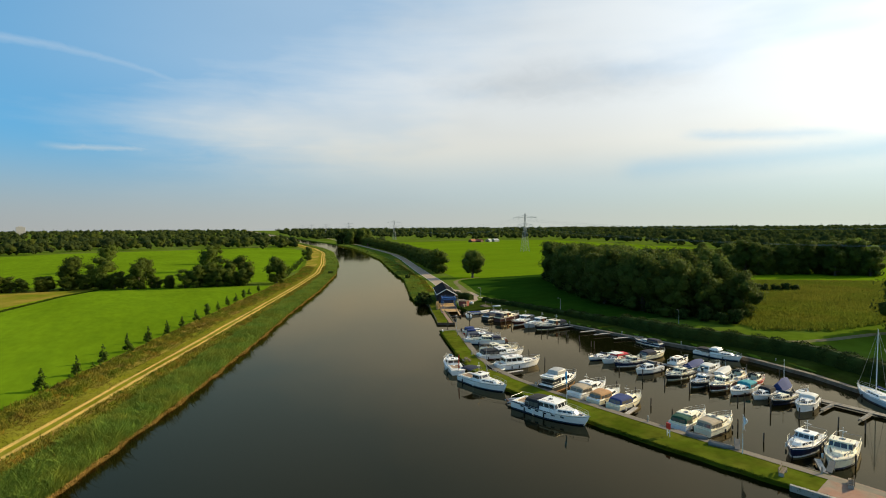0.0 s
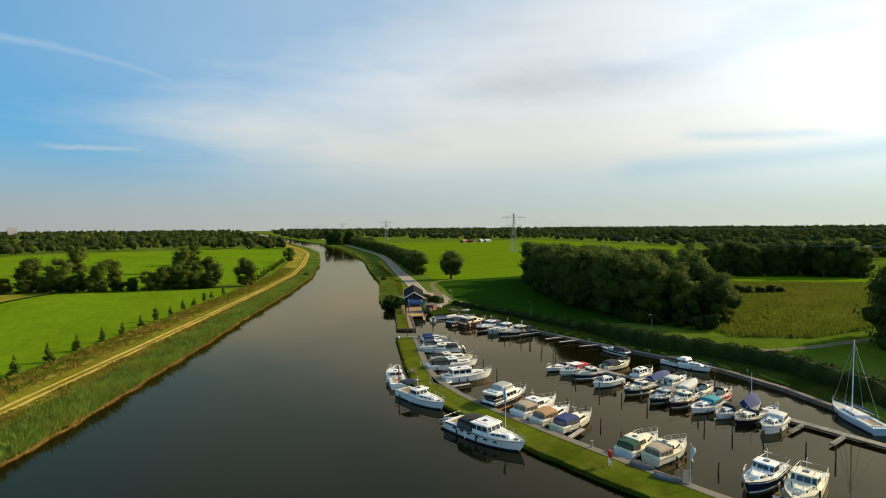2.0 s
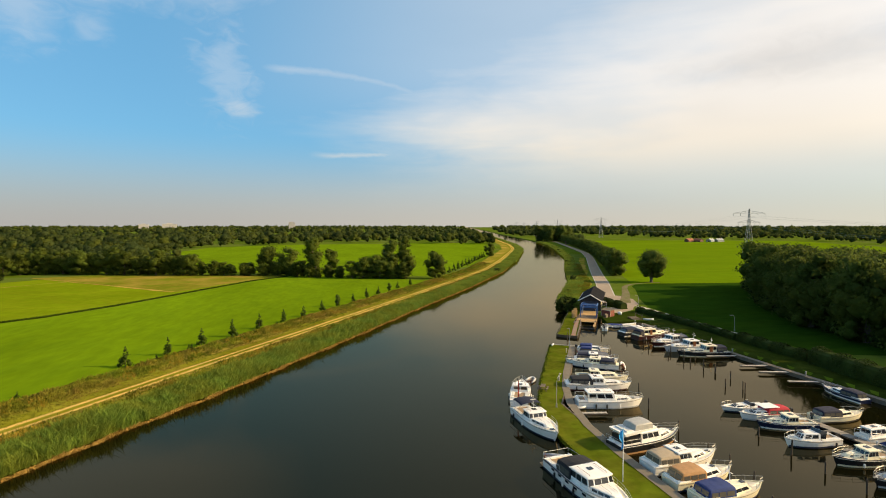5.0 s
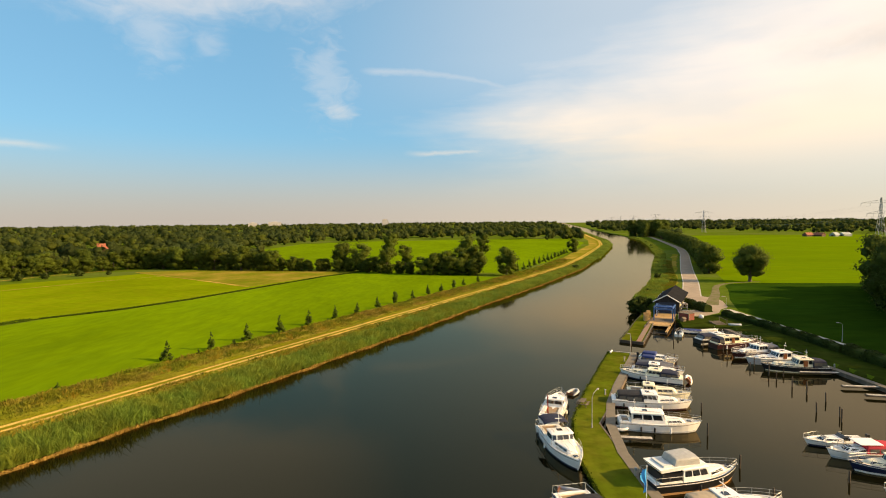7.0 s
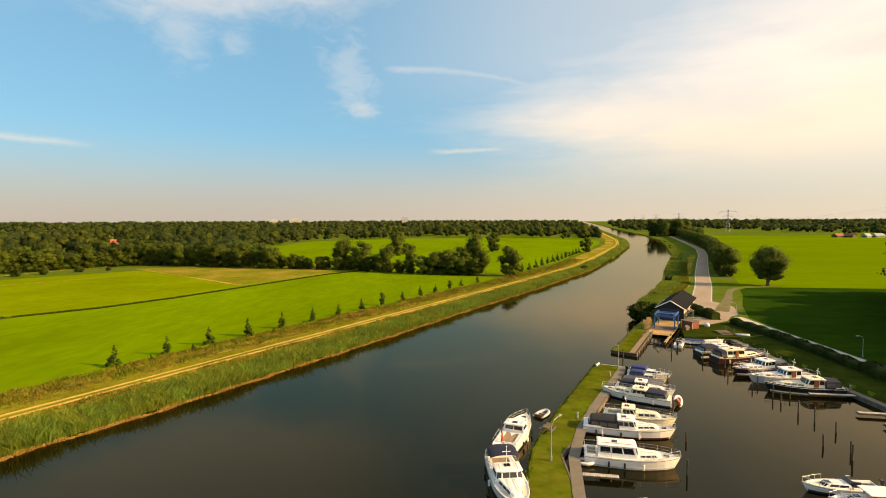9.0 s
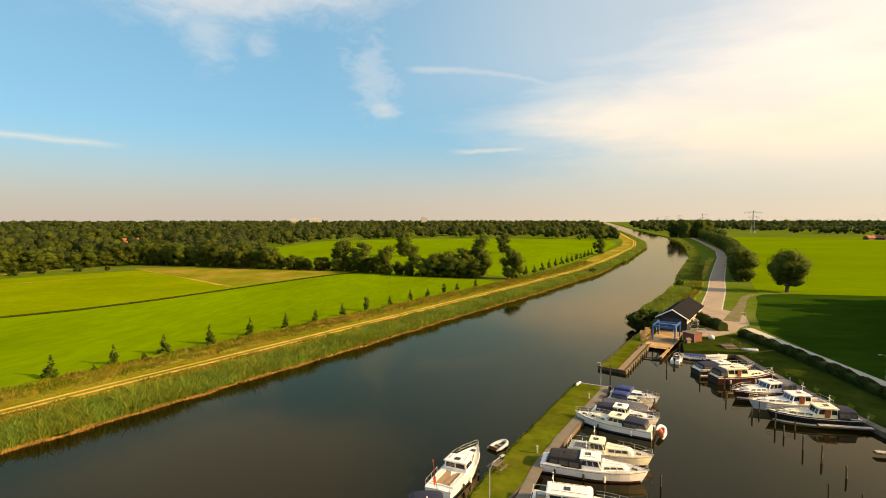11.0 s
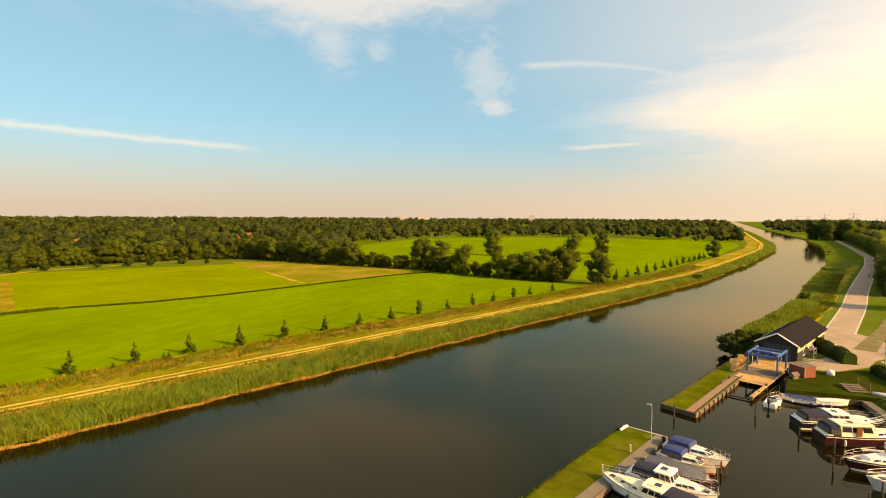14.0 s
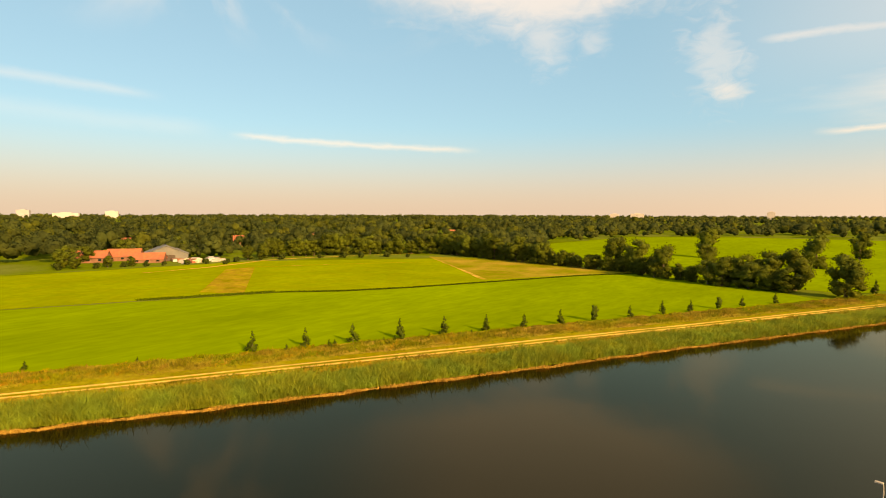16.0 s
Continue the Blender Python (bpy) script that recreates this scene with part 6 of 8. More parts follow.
C_RED = material("red_canvas", (0.45, 0.015, 0.03), 0.8, vary=0.12, scale=3.0, bump=0.3, bump_scale=8)
C_TEAL = material("turquoise_canvas", (0.03, 0.26, 0.30), 0.8, vary=0.12, scale=3.0, bump=0.3, bump_scale=8)
VINYL = material("clear_vinyl_window", (0.11, 0.10, 0.08), 0.15, vary=0.1, spec=0.8)
WINDOW = material("tinted_boat_window", (0.018, 0.020, 0.022), 0.08, vary=0.05, spec=0.8)
RUBBER = material("black_rubber", (0.02, 0.02, 0.02), 0.7, vary=0.1)
CHROME = material("stainless_steel", (0.50, 0.49, 0.46), 0.5, 0.6, vary=0.05)
BEIGE_TRIM = material("beige_rubbing_strake", (0.40, 0.34, 0.26), 0.6, vary=0.1, scale=3.0)
C_CLEAR = material("milky_clear_canvas", (0.42, 0.40, 0.35), 0.3, vary=0.15, scale=3.0, bump=0.3, bump_scale=8)
NONSKID = material("pale_deck_paint", (0.66, 0.60, 0.48), 0.8, vary=0.08, scale=3.0, bump=0.2, bump_scale=20)
C_GREEN = material("dark_green_canvas", (0.01, 0.07, 0.035), 0.85, vary=0.15, scale=3.0, bump=0.3, bump_scale=8)
INFLATE = material("pale_grey_rubber", (0.45, 0.45, 0.44), 0.6, vary=0.08)


class Boat:
    """A motor boat, its bow towards local +x, the waterline at z = 0."""

    def __init__(self, x, y, yaw, L, B, label, hull=GEL, stripe=NAVY, deck=GEL, free=0.85, sheer=0.45, category="motor boat", fenders=2):
        self.t = thing("motor_boat" if category == "motor boat" else category.replace(" ", "_"), (x, y, 0), yaw, label, category, "boats in the harbour")
        self.L, self.B, self.free, self.sheer, self.deckmat = L, B, free, sheer, deck
        n = 13
        ps = [k / (n - 1) for k in range(n)]
        rings, inner = [], []
        for p in ps:
            b, z, xx = self.half(p), self.rail(p), self.px(p)
            bw = b * (0.9 - 0.35 * max(0, p - 0.5) * 2)
            bow = 0.06 * L * max(0, p - 0.85) / 0.15
            rings.append([(xx, b, z), (xx - bow * 0.4, (b + bw) / 2 + 0.02, z * 0.5), (xx - bow, bw, 0.0), (xx - bow * 1.6, bw * 0.6, -0.4), (xx - bow * 1.6, -bw * 0.6, -0.4), (xx - bow, -bw, 0.0), (xx - bow * 0.4, -(b + bw) / 2 - 0.02, z * 0.5), (xx, -b, z), (xx, -b + 0.07, z), (xx, -max(b - 0.09, 0.01), z - 0.12), (xx, max(b - 0.09, 0.01), z - 0.12), (xx, b - 0.07, z)])
        self.hull = part("hull", Geo().loft(rings), hull, self.t, smooth=False)
        for nm, k0, k1, out, mat in (("boot_stripe", 0.0, 0.20, 0.015, stripe), ("rub_rail", 0.84, 0.90, 0.03, BEIGE_TRIM if hull in (GEL, CREAM, GREYWHITE) else GEL)):
            for s in (-1, 1):
                g = Geo()
                rr = []
                for p in ps[:-1] + [0.985]:
                    b, z, xx = self.half(p), self.rail(p), self.px(p)
                    bw = b * (0.9 - 0.35 * max(0, p - 0.5) * 2)
                    bow = 0.06 * L * max(0, p - 0.85) / 0.15
                    pts = []
                    for k in (k0, k1):
                        zz = k if nm == "boot_stripe" else z * k
                        f = zz / z
                        yy = bw + (b - bw) * f + 0.02
                        pts.append((xx - bow * (1 - f), s * (yy + out), zz))
                    q = [(a, c - s * 0.03, d) for a, c, d in pts[::-1]]
                    rr.append(pts + q)
                g.loft(rr)
                part(nm, g, mat, self.hull)
        # the deck, a little below the rail
        g = Geo()
        g.loft([[(self.px(p), max(self.half(p) - 0.1, 0.008), self.rail(p) - 0.10), (self.px(p), 0, self.rail(p) - 0.05), (self.px(p), -max(self.half(p) - 0.1, 0.008), self.rail(p) - 0.10)] for p in ps], closed=False, cap=False)
        d = part("deck", g, deck, self.t)
        g = Geo()
        g.loft([[(self.px(q), max(self.half(q) - 0.28, 0.05), self.rail(q) - 0.075), (self.px(q), 0, self.rail(q) - 0.035), (self.px(q), -max(self.half(q) - 0.28, 0.05), self.rail(q) - 0.075)] for q in (0.62, 0.7, 0.78, 0.86, 0.93)], closed=False, cap=False)
        part("deck_panel", g, NONSKID if L > 6.5 else TEAK, d)
        part("anchor_roller", Geo().box(self.px(0.95), self.px(1.0) + 0.12, -0.06, 0.06, self.rail(0.97) - 0.02, self.rail(0.97) + 0.08), CHROME, self.t)
        vary = random.Random(int(x * 97 + y * 31))
        for k in range(fenders):
            for s in (-1, 1):
                if vary.random() < 0.3:
                    continue
                p = 0.2 + 0.45 * k / max(1, fenders - 1) + vary.uniform(-0.06, 0.06)
                f = Geo().tube([(self.px(p), s * (self.half(p) + 0.12), 0.75 * free), (self.px(p), s * (self.half(p) + 0.12), 0.68 * free), (self.px(p), s * (self.half(p) + 0.12), 0.2), (self.px(p), s * (self.half(p) + 0.12), 0.12)], [0.04, 0.11, 0.11, 0.04], 7)
                part("fender", f, RUBBER if vary.random() < 0.7 else GEL, self.t)

    def px(self, p):
        return (p - 0.5) * self.L

    def half(self, p):
        b = self.B / 2
        if p < 0.5:
            return b * (0.86 + 0.14 * min(1, p / 0.4))
        return max(b * (1 - ((p - 0.5) / 0.5) ** 2.3), 0.03)

    def rail(self, p):
        return self.free + self.sheer * max(0, p - 0.15) ** 1.8 + 0.05 * (1 - p)

    def house(self, name, p0, p1, h, mat, inset=0.25, rake=0.5, back=0.1, taper=0.1, z=None, roof=None, overhang=0.12):
        """A cabin or wheelhouse between two stations, narrower at the top and raked in front. Keeps its corners for windows."""
        x0, x1 = self.px(p0), self.px(p1)
        zb = (self.rail((p0 + p1) / 2) if z is None else z) - 0.1
        b0 = max(self.half(p0) - inset, 0.25)
        b1 = max(min(self.half(p1) - inset, b0), 0.22)
        t0, t1 = b0 - taper, max(b1 - taper, 0.16)
        lo = [(x0, -b0), (x1 - 0.15, -b1), (x1, -b1 * 0.6), (x1, b1 * 0.6), (x1 - 0.15, b1), (x0, b0)]
        hi = [(x0 + back, -t0), (x1 - 0.15 - rake, -t1), (x1 - rake, -t1 * 0.6), (x1 - rake, t1 * 0.6), (x1 - 0.15 - rake, t1), (x0 + back, t0)]
        mid = [(a * 0.08 + c * 0.92, b * 0.06 + d * 0.94) for (a, b), (c, d) in zip(lo, hi)]
        cx = (x0 + x1 - rake) / 2
        top = [(cx + (a - cx) * 0.93, b * 0.86) for a, b in hi]
        g = Geo().loft([[(*p, zb) for p in lo], [(*p, zb + h * 0.93) for p in mid], [(*p, zb + h) for p in top]])
        ob = part(name, g, mat, self.t)
        if roof:
            r = [(a + (overhang if a > cx else -overhang), b * (1 + overhang / max(t0, 0.3))) for a, b in hi]
            inner = [(cx + (a - cx) * 0.94, b * 0.88) for a, b in r]
            part("roof", Geo().loft([[(*p, zb + h) for p in r], [(*p, zb + h + 0.06) for p in r], [(*p, zb + h + 0.11) for p in inner]]), roof, self.t)
        self.box = (lo, hi, zb, h)
        if x1 - rake - x0 > 1.5:
            for s in (-1, 1):
                y = s * max(t1 * 0.72, 0.15)
                zt = zb + h + (0.11 if roof else 0)
                part("handrail", Geo().tube([(x0 + 0.35, y, zt - 0.02), (x0 + 0.45, y, zt + 0.09), (x1 - rake - 0.45, y, zt + 0.09), (x1 - rake - 0.35, y, zt - 0.02)], 0.022, 4), MAHOGANY if roof else CHROME, ob)
        return ob

    def panes(self, ob, count, a0=0.06, a1=0.94, z0=0.42, z1=0.84, front=2, mat=None, rear=0):
        """Windows set on the last cabin: along both sides, and across its front."""
        mat = mat or WINDOW
        lo, hi, zb, h = self.box

        def at(i, j, f, k, out):
            a = np.array([*lo[i], zb]) * (1 - k) + np.array([*hi[i], zb + h]) * k
            b = np.array([*lo[j], zb]) * (1 - k) + np.array([*hi[j], zb + h]) * k
            d = np.array([*lo[j], 0]) - np.array([*lo[i], 0])
            n = np.array([d[1], -d[0], 0])
            n = n / (np.linalg.norm(n) + 1e-9)
            return tuple(a * (1 - f) + b * f + n * out)

        def pane(i, j, f0, f1, k0, k1):
            # outward is to the right of the way from i to j
            o, q = 0.018, -0.03
            c = [(f0, k0), (f1, k0), (f1, k1), (f0, k1)]
            g = Geo().loft([[at(i, j, f, k, q) for f, k in c], [at(i, j, f, k, o) for f, k in c]])
            part("window", g, mat, ob)

        for i, j in ((0, 1), (4, 5)):
            for n in range(count):
                w = (a1 - a0) / count
                f0, f1 = a0 + w * n + 0.02, a0 + w * (n + 1) - 0.02
                if (i, j) == (4, 5):
                    f0, f1 = 1 - f1, 1 - f0
                pane(i, j, f0, f1, z0, z1)
        if front:
            for n in range(front):
                w = 0.94 / front
                pane(2, 3, 0.03 + w * n + 0.02, 0.03 + w * (n + 1) - 0.02, z0, z1 + 0.04)
            pane(1, 2, 0.1, 0.9, z0, z1 + 0.04)
            pane(3, 4, 0.1, 0.9, z0, z1 + 0.04)
        for n in range(rear):
            w = 0.9 / rear
            pane(5, 0, 0.05 + w * n + 0.02, 0.05 + w * (n + 1) - 0.02, z0, z1)

    def well(self, p0, p1, mat=None, depth=0.02):
        """An open cockpit: coaming, floor and seats."""
        x0, x1 = self.px(p0), self.px(p1)
        b, z = self.half((p0 + p1) / 2) - 0.22, self.rail((p0 + p1) / 2) - 0.06
        g = Geo()
        for s in (-1, 1):
            g.box(x0, x1, s * b - 0.05, s * b + 0.05, z - 0.05, z + 0.16)
        g.box(x0 - 0.1, x0, -b - 0.05, b + 0.05, z - 0.05, z + 0.16)
        c = part("cockpit", g, self.deckmat, self.t)
        part("floor", Geo().box(x0, x1, -b + 0.05, b - 0.05, z - 0.03, z + 0.015), mat or TEAK, c)
        for s in (-1, 1):
            part("seat", Geo().box(x0 + 0.1, x1 - 0.1, s * (b - 0.25) - 0.2, s * (b - 0.25) + 0.2, z + 0.015, z + 0.14, 0.03), C_WHITE, c)

    def canopy(self, p0, p1, h, mat, inset=0.16, z=None, windows=True, name="canopy"):
        """A canvas hood stretched flat over bows above the cockpit, with large clear panes let into its sides."""
        x0, x1 = self.px(p0), self.px(p1)
        le = x1 - x0
        zb = (self.rail((p0 + p1) / 2) if z is None else z) - 0.05
        rings = []
        for f, k in ((0.0, 0.12), (0.07, 0.84), (0.12, 0.90), (0.33, 0.94), (0.36, 0.955), (0.66, 0.97), (0.69, 0.985), (1.0, 0.96), (1.05, 0.80)):
            b = self.half(p0 + (p1 - p0) * min(f, 1)) - inset
            x, H = x0 + le * f, h * k
            rings.append([(x, b, zb), (x, b * 0.95, zb + H * 0.70), (x, b * 0.88, zb + H * 0.88), (x, b * 0.45, zb + H * 0.985), (x, 0, zb + H), (x, -b * 0.45, zb + H * 0.985), (x, -b * 0.88, zb + H * 0.88), (x, -b * 0.95, zb + H * 0.70), (x, -b, zb)])
        ob = part(name, Geo().loft(rings), mat, self.t, smooth=False)
        if windows:
            for s in (-1, 1):
                for f0, f1 in ((0.10, 0.34), (0.38, 0.64), (0.68, 0.97)):
                    pts = []
                    for f in (f0, f1):
                        b = self.half(p0 + (p1 - p0) * f) - inset
                        for k in (0.14, 0.60):
                            pts.append((x0 + le * f, s * (b * (1 - 0.05 * k / 0.66) + 0.02), zb + h * k * 0.97))
                    c = [pts[0], pts[2], pts[3], pts[1]]
                    part("clear_pane", Geo().loft([[(u, v - s * 0.05, w) for u, v, w in c], c]), VINYL, ob)
            b = (self.half(p0) - inset) * 0.8
            for y0, y1 in ((-b, -0.05), (0.05, b)):
                lo, hi = (x0 + le * 0.005 - 0.02, zb + h * 0.18), (x0 + le * 0.048 - 0.02, zb + h * 0.62)
                c = [(lo[0], y0, lo[1]), (lo[0], y1, lo[1]), (hi[0], y1, hi[1]), (hi[0], y0, hi[1])]
                part("clear_pane", Geo().loft([c, [(u + 0.05, v, w) for u, v, w in c]]), VINYL, ob)
        return ob

    def bimini(self, p0, p1, h, mat):
        x0, x1 = self.px(p0), self.px(p1)
        zb, b = self.rail((p0 + p1) / 2), self.half((p0 + p1) / 2) - 0.1
        g = Geo().loft([[(x, b * math.cos(a), zb + h - 0.28 + 0.28 * math.sin(a) - dz + th) for a in np.linspace(0, math.pi, 9)] + [(x, b * math.cos(a), zb + h - 0.28 + 0.28 * math.sin(a) - dz) for a in np.linspace(math.pi, 0, 9)] for x, dz, th in ((x0, 0.10, 0.03), (x0 + (x1 - x0) * 0.3, 0, 0.03), (x0 + (x1 - x0) * 0.7, 0, 0.03), (x1, 0.12, 0.03))])
        ob = part("bimini", g, mat, self.t)
        for s in (-1, 1):
            for x in (x0 + 0.1, x1 - 0.1):
                part("strut", Geo().tube([((x0 + x1) / 2, s * b, zb), (x, s * b, zb + h - 0.3)], 0.02, 4), CHROME, ob)

    def pulpit(self, p0=0.6, h=0.6, rows=2):
        """Stainless rail round the bow with stanchions."""
        ps = [p0 + (0.985 - p0) * k / 6 for k in range(7)]
        side = [[(self.px(p) + (0.12 if p > 0.97 else 0), s * max(self.half(p) - 0.08, 0.08), self.rail(p)) for p in ps] for s in (-1, 1)]
        ring = side[0] + side[1][::-1]
        ob = part("bow_rail", Geo().tube([(x, y, z + h) for x, y, z in ring], 0.016, 4), CHROME, self.t)
        if rows > 1:
            part("lower_rail", Geo().tube([(x, y, z + h * 0.5) for x, y, z in ring], 0.014, 4), CHROME, ob)
        for x, y, z in ring[::2]:
            part("stanchion", Geo().tube([(x, y, z - 0.05), (x, y, z + h)], 0.02, 4), CHROME, ob)

    def stern_rail(self, p1=0.3, h=0.6):
        ps = [0.0, p1 / 2, p1]
        ring = [(self.px(p), -self.half(p) + 0.08, self.rail(p)) for p in ps[::-1]] + [(self.px(p), self.half(p) - 0.08, self.rail(p)) for p in ps]
        ob = part("stern_rail", Geo().tube([(x, y, z + h) for x, y, z in ring], 0.022, 4), CHROME, self.t)
        for x, y, z in ring:
            part("stanchion", Geo().tube([(x, y, z - 0.05), (x, y, z + h)], 0.02, 4), CHROME, ob)

    def mast(self, p, h, z=None, light=True, r=0.035):
        zb = self.rail(p) if z is None else z
        ob = part("mast", Geo().tube([(self.px(p), 0, zb - 0.1), (self.px(p) - 0.1, 0, zb + h)], [r, r * 0.7], 6), GEL, self.t)
        if light:
            part("lamp", Geo().ball((self.px(p) - 0.1, 0, zb + h + 0.04), 0.07, 6, 4), GEL, ob)
            part("radar_arm", Geo().box(self.px(p) - 0.14, self.px(p) - 0.06, -0.4, 0.4, zb + h * 0.7, zb + h * 0.7 + 0.05), GEL, ob)

    def hatch(self, p, size=0.5, z=0.0, mat=None):
        x, zz = self.px(p), (z or self.rail(p) - 0.05)
        part("hatch", Geo().box(x - size / 2, x + size / 2, -size / 2, size / 2, zz - 0.03, zz + 0.06, 0.02), mat or WINDOW, self.t)

    def outboard(self, y=0.0):
        x = self.px(0)
        ob = part("outboard_motor", Geo().box(x - 0.5, x - 0.1, y - 0.17, y + 0.17, 0.75, 1.25, 0.06), BLACK, self.t)
        part("leg", Geo().box(x - 0.35, x - 0.2, y - 0.07, y + 0.07, -0.4, 0.75), BLACK, ob)

    def platform(self, d=0.6):
        x = self.px(0)
        part("swim_platform", Geo().box(x - d, x + 0.02, -self.B * 0.4, self.B * 0.4, 0.22, 0.30, 0.02), TEAK, self.t)

    def ensign(self, h=1.5, mat=None, p=0.0):
        x, z = self.px(p) - 0.05, self.rail(p)
        ob = part("flagstaff", Geo().tube([(x, 0, z - 0.1), (x - 0.45 * h / 1.5, 0, z + h)], 0.025, 5), MAHOGANY, self.t)
        rings = [[(x - 0.45 * h / 1.5 * f - 0.02, 0.0, z + h * f), (x - 0.45 * f - 0.2, 0.12, z + h * f - 0.18), (x - 0.45 * f - 0.32, -0.06, z + h * f - 0.42), (x - 0.45 * f - 0.2, 0.09, z + h * f - 0.19)] for f in (1.0, 0.75, 0.5)]
        part("flag", Geo().loft(rings), mat or CLOTH_RED, ob, "limp red ensign")

    def roof_kit(self, p, z, n=1):
        for k in range(n):
            x = self.px(p) + 0.6 * k
            part("skylight", Geo().box(x - 0.28, x + 0.28, -0.3, 0.3, z, z + 0.07, 0.02), WINDOW, self.t)


def cruiser(x, y, yaw, L, B, label, hull=GEL, stripe=NAVY, deck=GEL, house=None, roof=None, aft=None, hood=None, free=0.85, tall=1.05, fenders=3, door=False, mast=True, low=0.42, p=(0.06, 0.34, 0.58, 0.84), ensign=False):
    """A steel cabin cruiser: low fore cabin, wheelhouse amidships, aft cabin or covered cockpit."""
    b = Boat(x, y, yaw, L, B, label, hull, stripe, deck, free, 0.40, fenders=fenders)
    house, roof = house or deck, roof or deck
    c = b.house("fore_cabin", p[2] - 0.03, p[3], low, house, 0.42, 0.45, 0.0, 0.12)
    b.panes(c, 3, 0.12, 0.9, 0.3, 0.78, 0)
    c = b.house("wheelhouse", p[1], p[2], tall, house, 0.3, 0.42, 0.05, 0.13, roof=roof)
    b.panes(c, 3, 0.04, 0.96, 0.40, 0.88, 2, rear=2)
    if door:
        lo, hi, zb, h = b.box
        for s in (-1, 1):
            xm = (lo[0][0] + lo[1][0]) / 2
            part("cabin_door", Geo().box(xm - 0.3, xm + 0.3, s * (b.half(0.45) - 0.34) - 0.05, s * (b.half(0.45) - 0.34) + 0.06, zb + 0.1, zb + h * 0.93), MAHOGANY, c, "varnished mahogany door")
    zt = b.box[2] + b.box[3]
    b.roof_kit((p[1] + p[2]) / 2 - 0.04, zt + 0.10, 1)
    if aft:
        c = b.house("aft_cabin", p[0], p[1] - 0.02, 0.5, aft, 0.36, 0.1, 0.1, 0.1)
        b.panes(c, 3, 0.1, 0.9, 0.3, 0.78, 0)
    else:
        b.well(p[0], p[1] - 0.02)
    if hood:
        b.canopy(p[0] + 0.01, p[1], tall + 0.02, hood)
    b.pulpit(0.58, 0.6)
    if not hood:
        b.stern_rail(0.28)
    if mast:
        b.mast(p[1] + 0.06, 1.3, zt + 0.08)
    b.hatch(p[3] + 0.04, 0.5)
    if ensign:
        b.ensign()
    return b


def day_boat(x, y, yaw, L, B, label, hull=GEL, stripe=NAVY, deck=GEL, hood=None, screen=True, cabin=0.45, free=0.7, motor=True, pane=None, fenders=2, p=(0.04, 0.42, 0.78)):
    """A small cabin boat: cuddy, windscreen, cockpit with or without its hood up."""
    b = Boat(x, y, yaw, L, B, label, hull, stripe, deck, free, 0.30, fenders=fenders)
    c = b.house("cabin", p[1], p[2], cabin, deck, 0.3, 0.55, 0.0, 0.14)
    b.panes(c, 2, 0.1, 0.9, 0.3, 0.8, 2)
    b.well(p[0], p[1] - 0.02)
    if screen:
        x1, bb, z = b.px(p[1]) + 0.25, b.half(p[1]) - 0.32, b.rail(p[1])
        g = Geo().loft([[(x1 - 0.9, -bb, z + 0.1), (x1, -bb * 0.8, z + 0.1), (x1, bb * 0.8, z + 0.1), (x1 - 0.9, bb, z + 0.1)], [(x1 - 1.1, -bb * 0.95, z + cabin + 0.22), (x1 - 0.45, -bb * 0.7, z + cabin + 0.24), (x1 - 0.45, bb * 0.7, z + cabin + 0.24), (x1 - 1.1, bb * 0.95, z + cabin + 0.22)]], closed=False, cap=False)
        part("windscreen", g, pane or WINDOW, b.t)
        part("screen_rail", Geo().tube([(x1 - 1.1, -bb * 0.95, z + cabin + 0.24), (x1 - 0.45, -bb * 0.7, z + cabin + 0.25), (x1 - 0.45, bb * 0.7, z + cabin + 0.25), (x1 - 1.1, bb * 0.95, z + cabin + 0.24)], 0.016, 4), GALV, b.t)
    if hood:
        b.canopy(p[0] + 0.03, p[1] + 0.01, max(0.95, cabin + 0.45), hood)
    b.pulpit(0.68, 0.5, 1)
    if motor:
        b.outboard()
    b.hatch(p[2] - 0.1, 0.45, b.box[2] + b.box[3] + 0.02)
    return b


def covered(x, y, yaw, L, B, label, hull, cover, ridge=1.0, stripe=NAVY):
    b = Boat(x, y, yaw, L, B, label, hull, stripe, GEL, 0.65, 0.35, fenders=2)
    rings = []
    for k in range(8):
        p = 0.02 + 0.86 * k / 7
        w, z = b.half(p) - 0.02, b.rail(p)
        h = ridge * (1 - abs(p - 0.4) ** 1.6 * 1.3)
        rings.append([(b.px(p), w + 0.03, z - 0.15), (b.px(p), w, z + 0.04), (b.px(p), w * 0.5, z + h * 0.55), (b.px(p), 0, z + h), (b.px(p), -w * 0.5, z + h * 0.55), (b.px(p), -w, z + 0.04), (b.px(p), -w - 0.03, z - 0.15)])
    part("cover", Geo().loft(rings), cover, b.t)
    return b


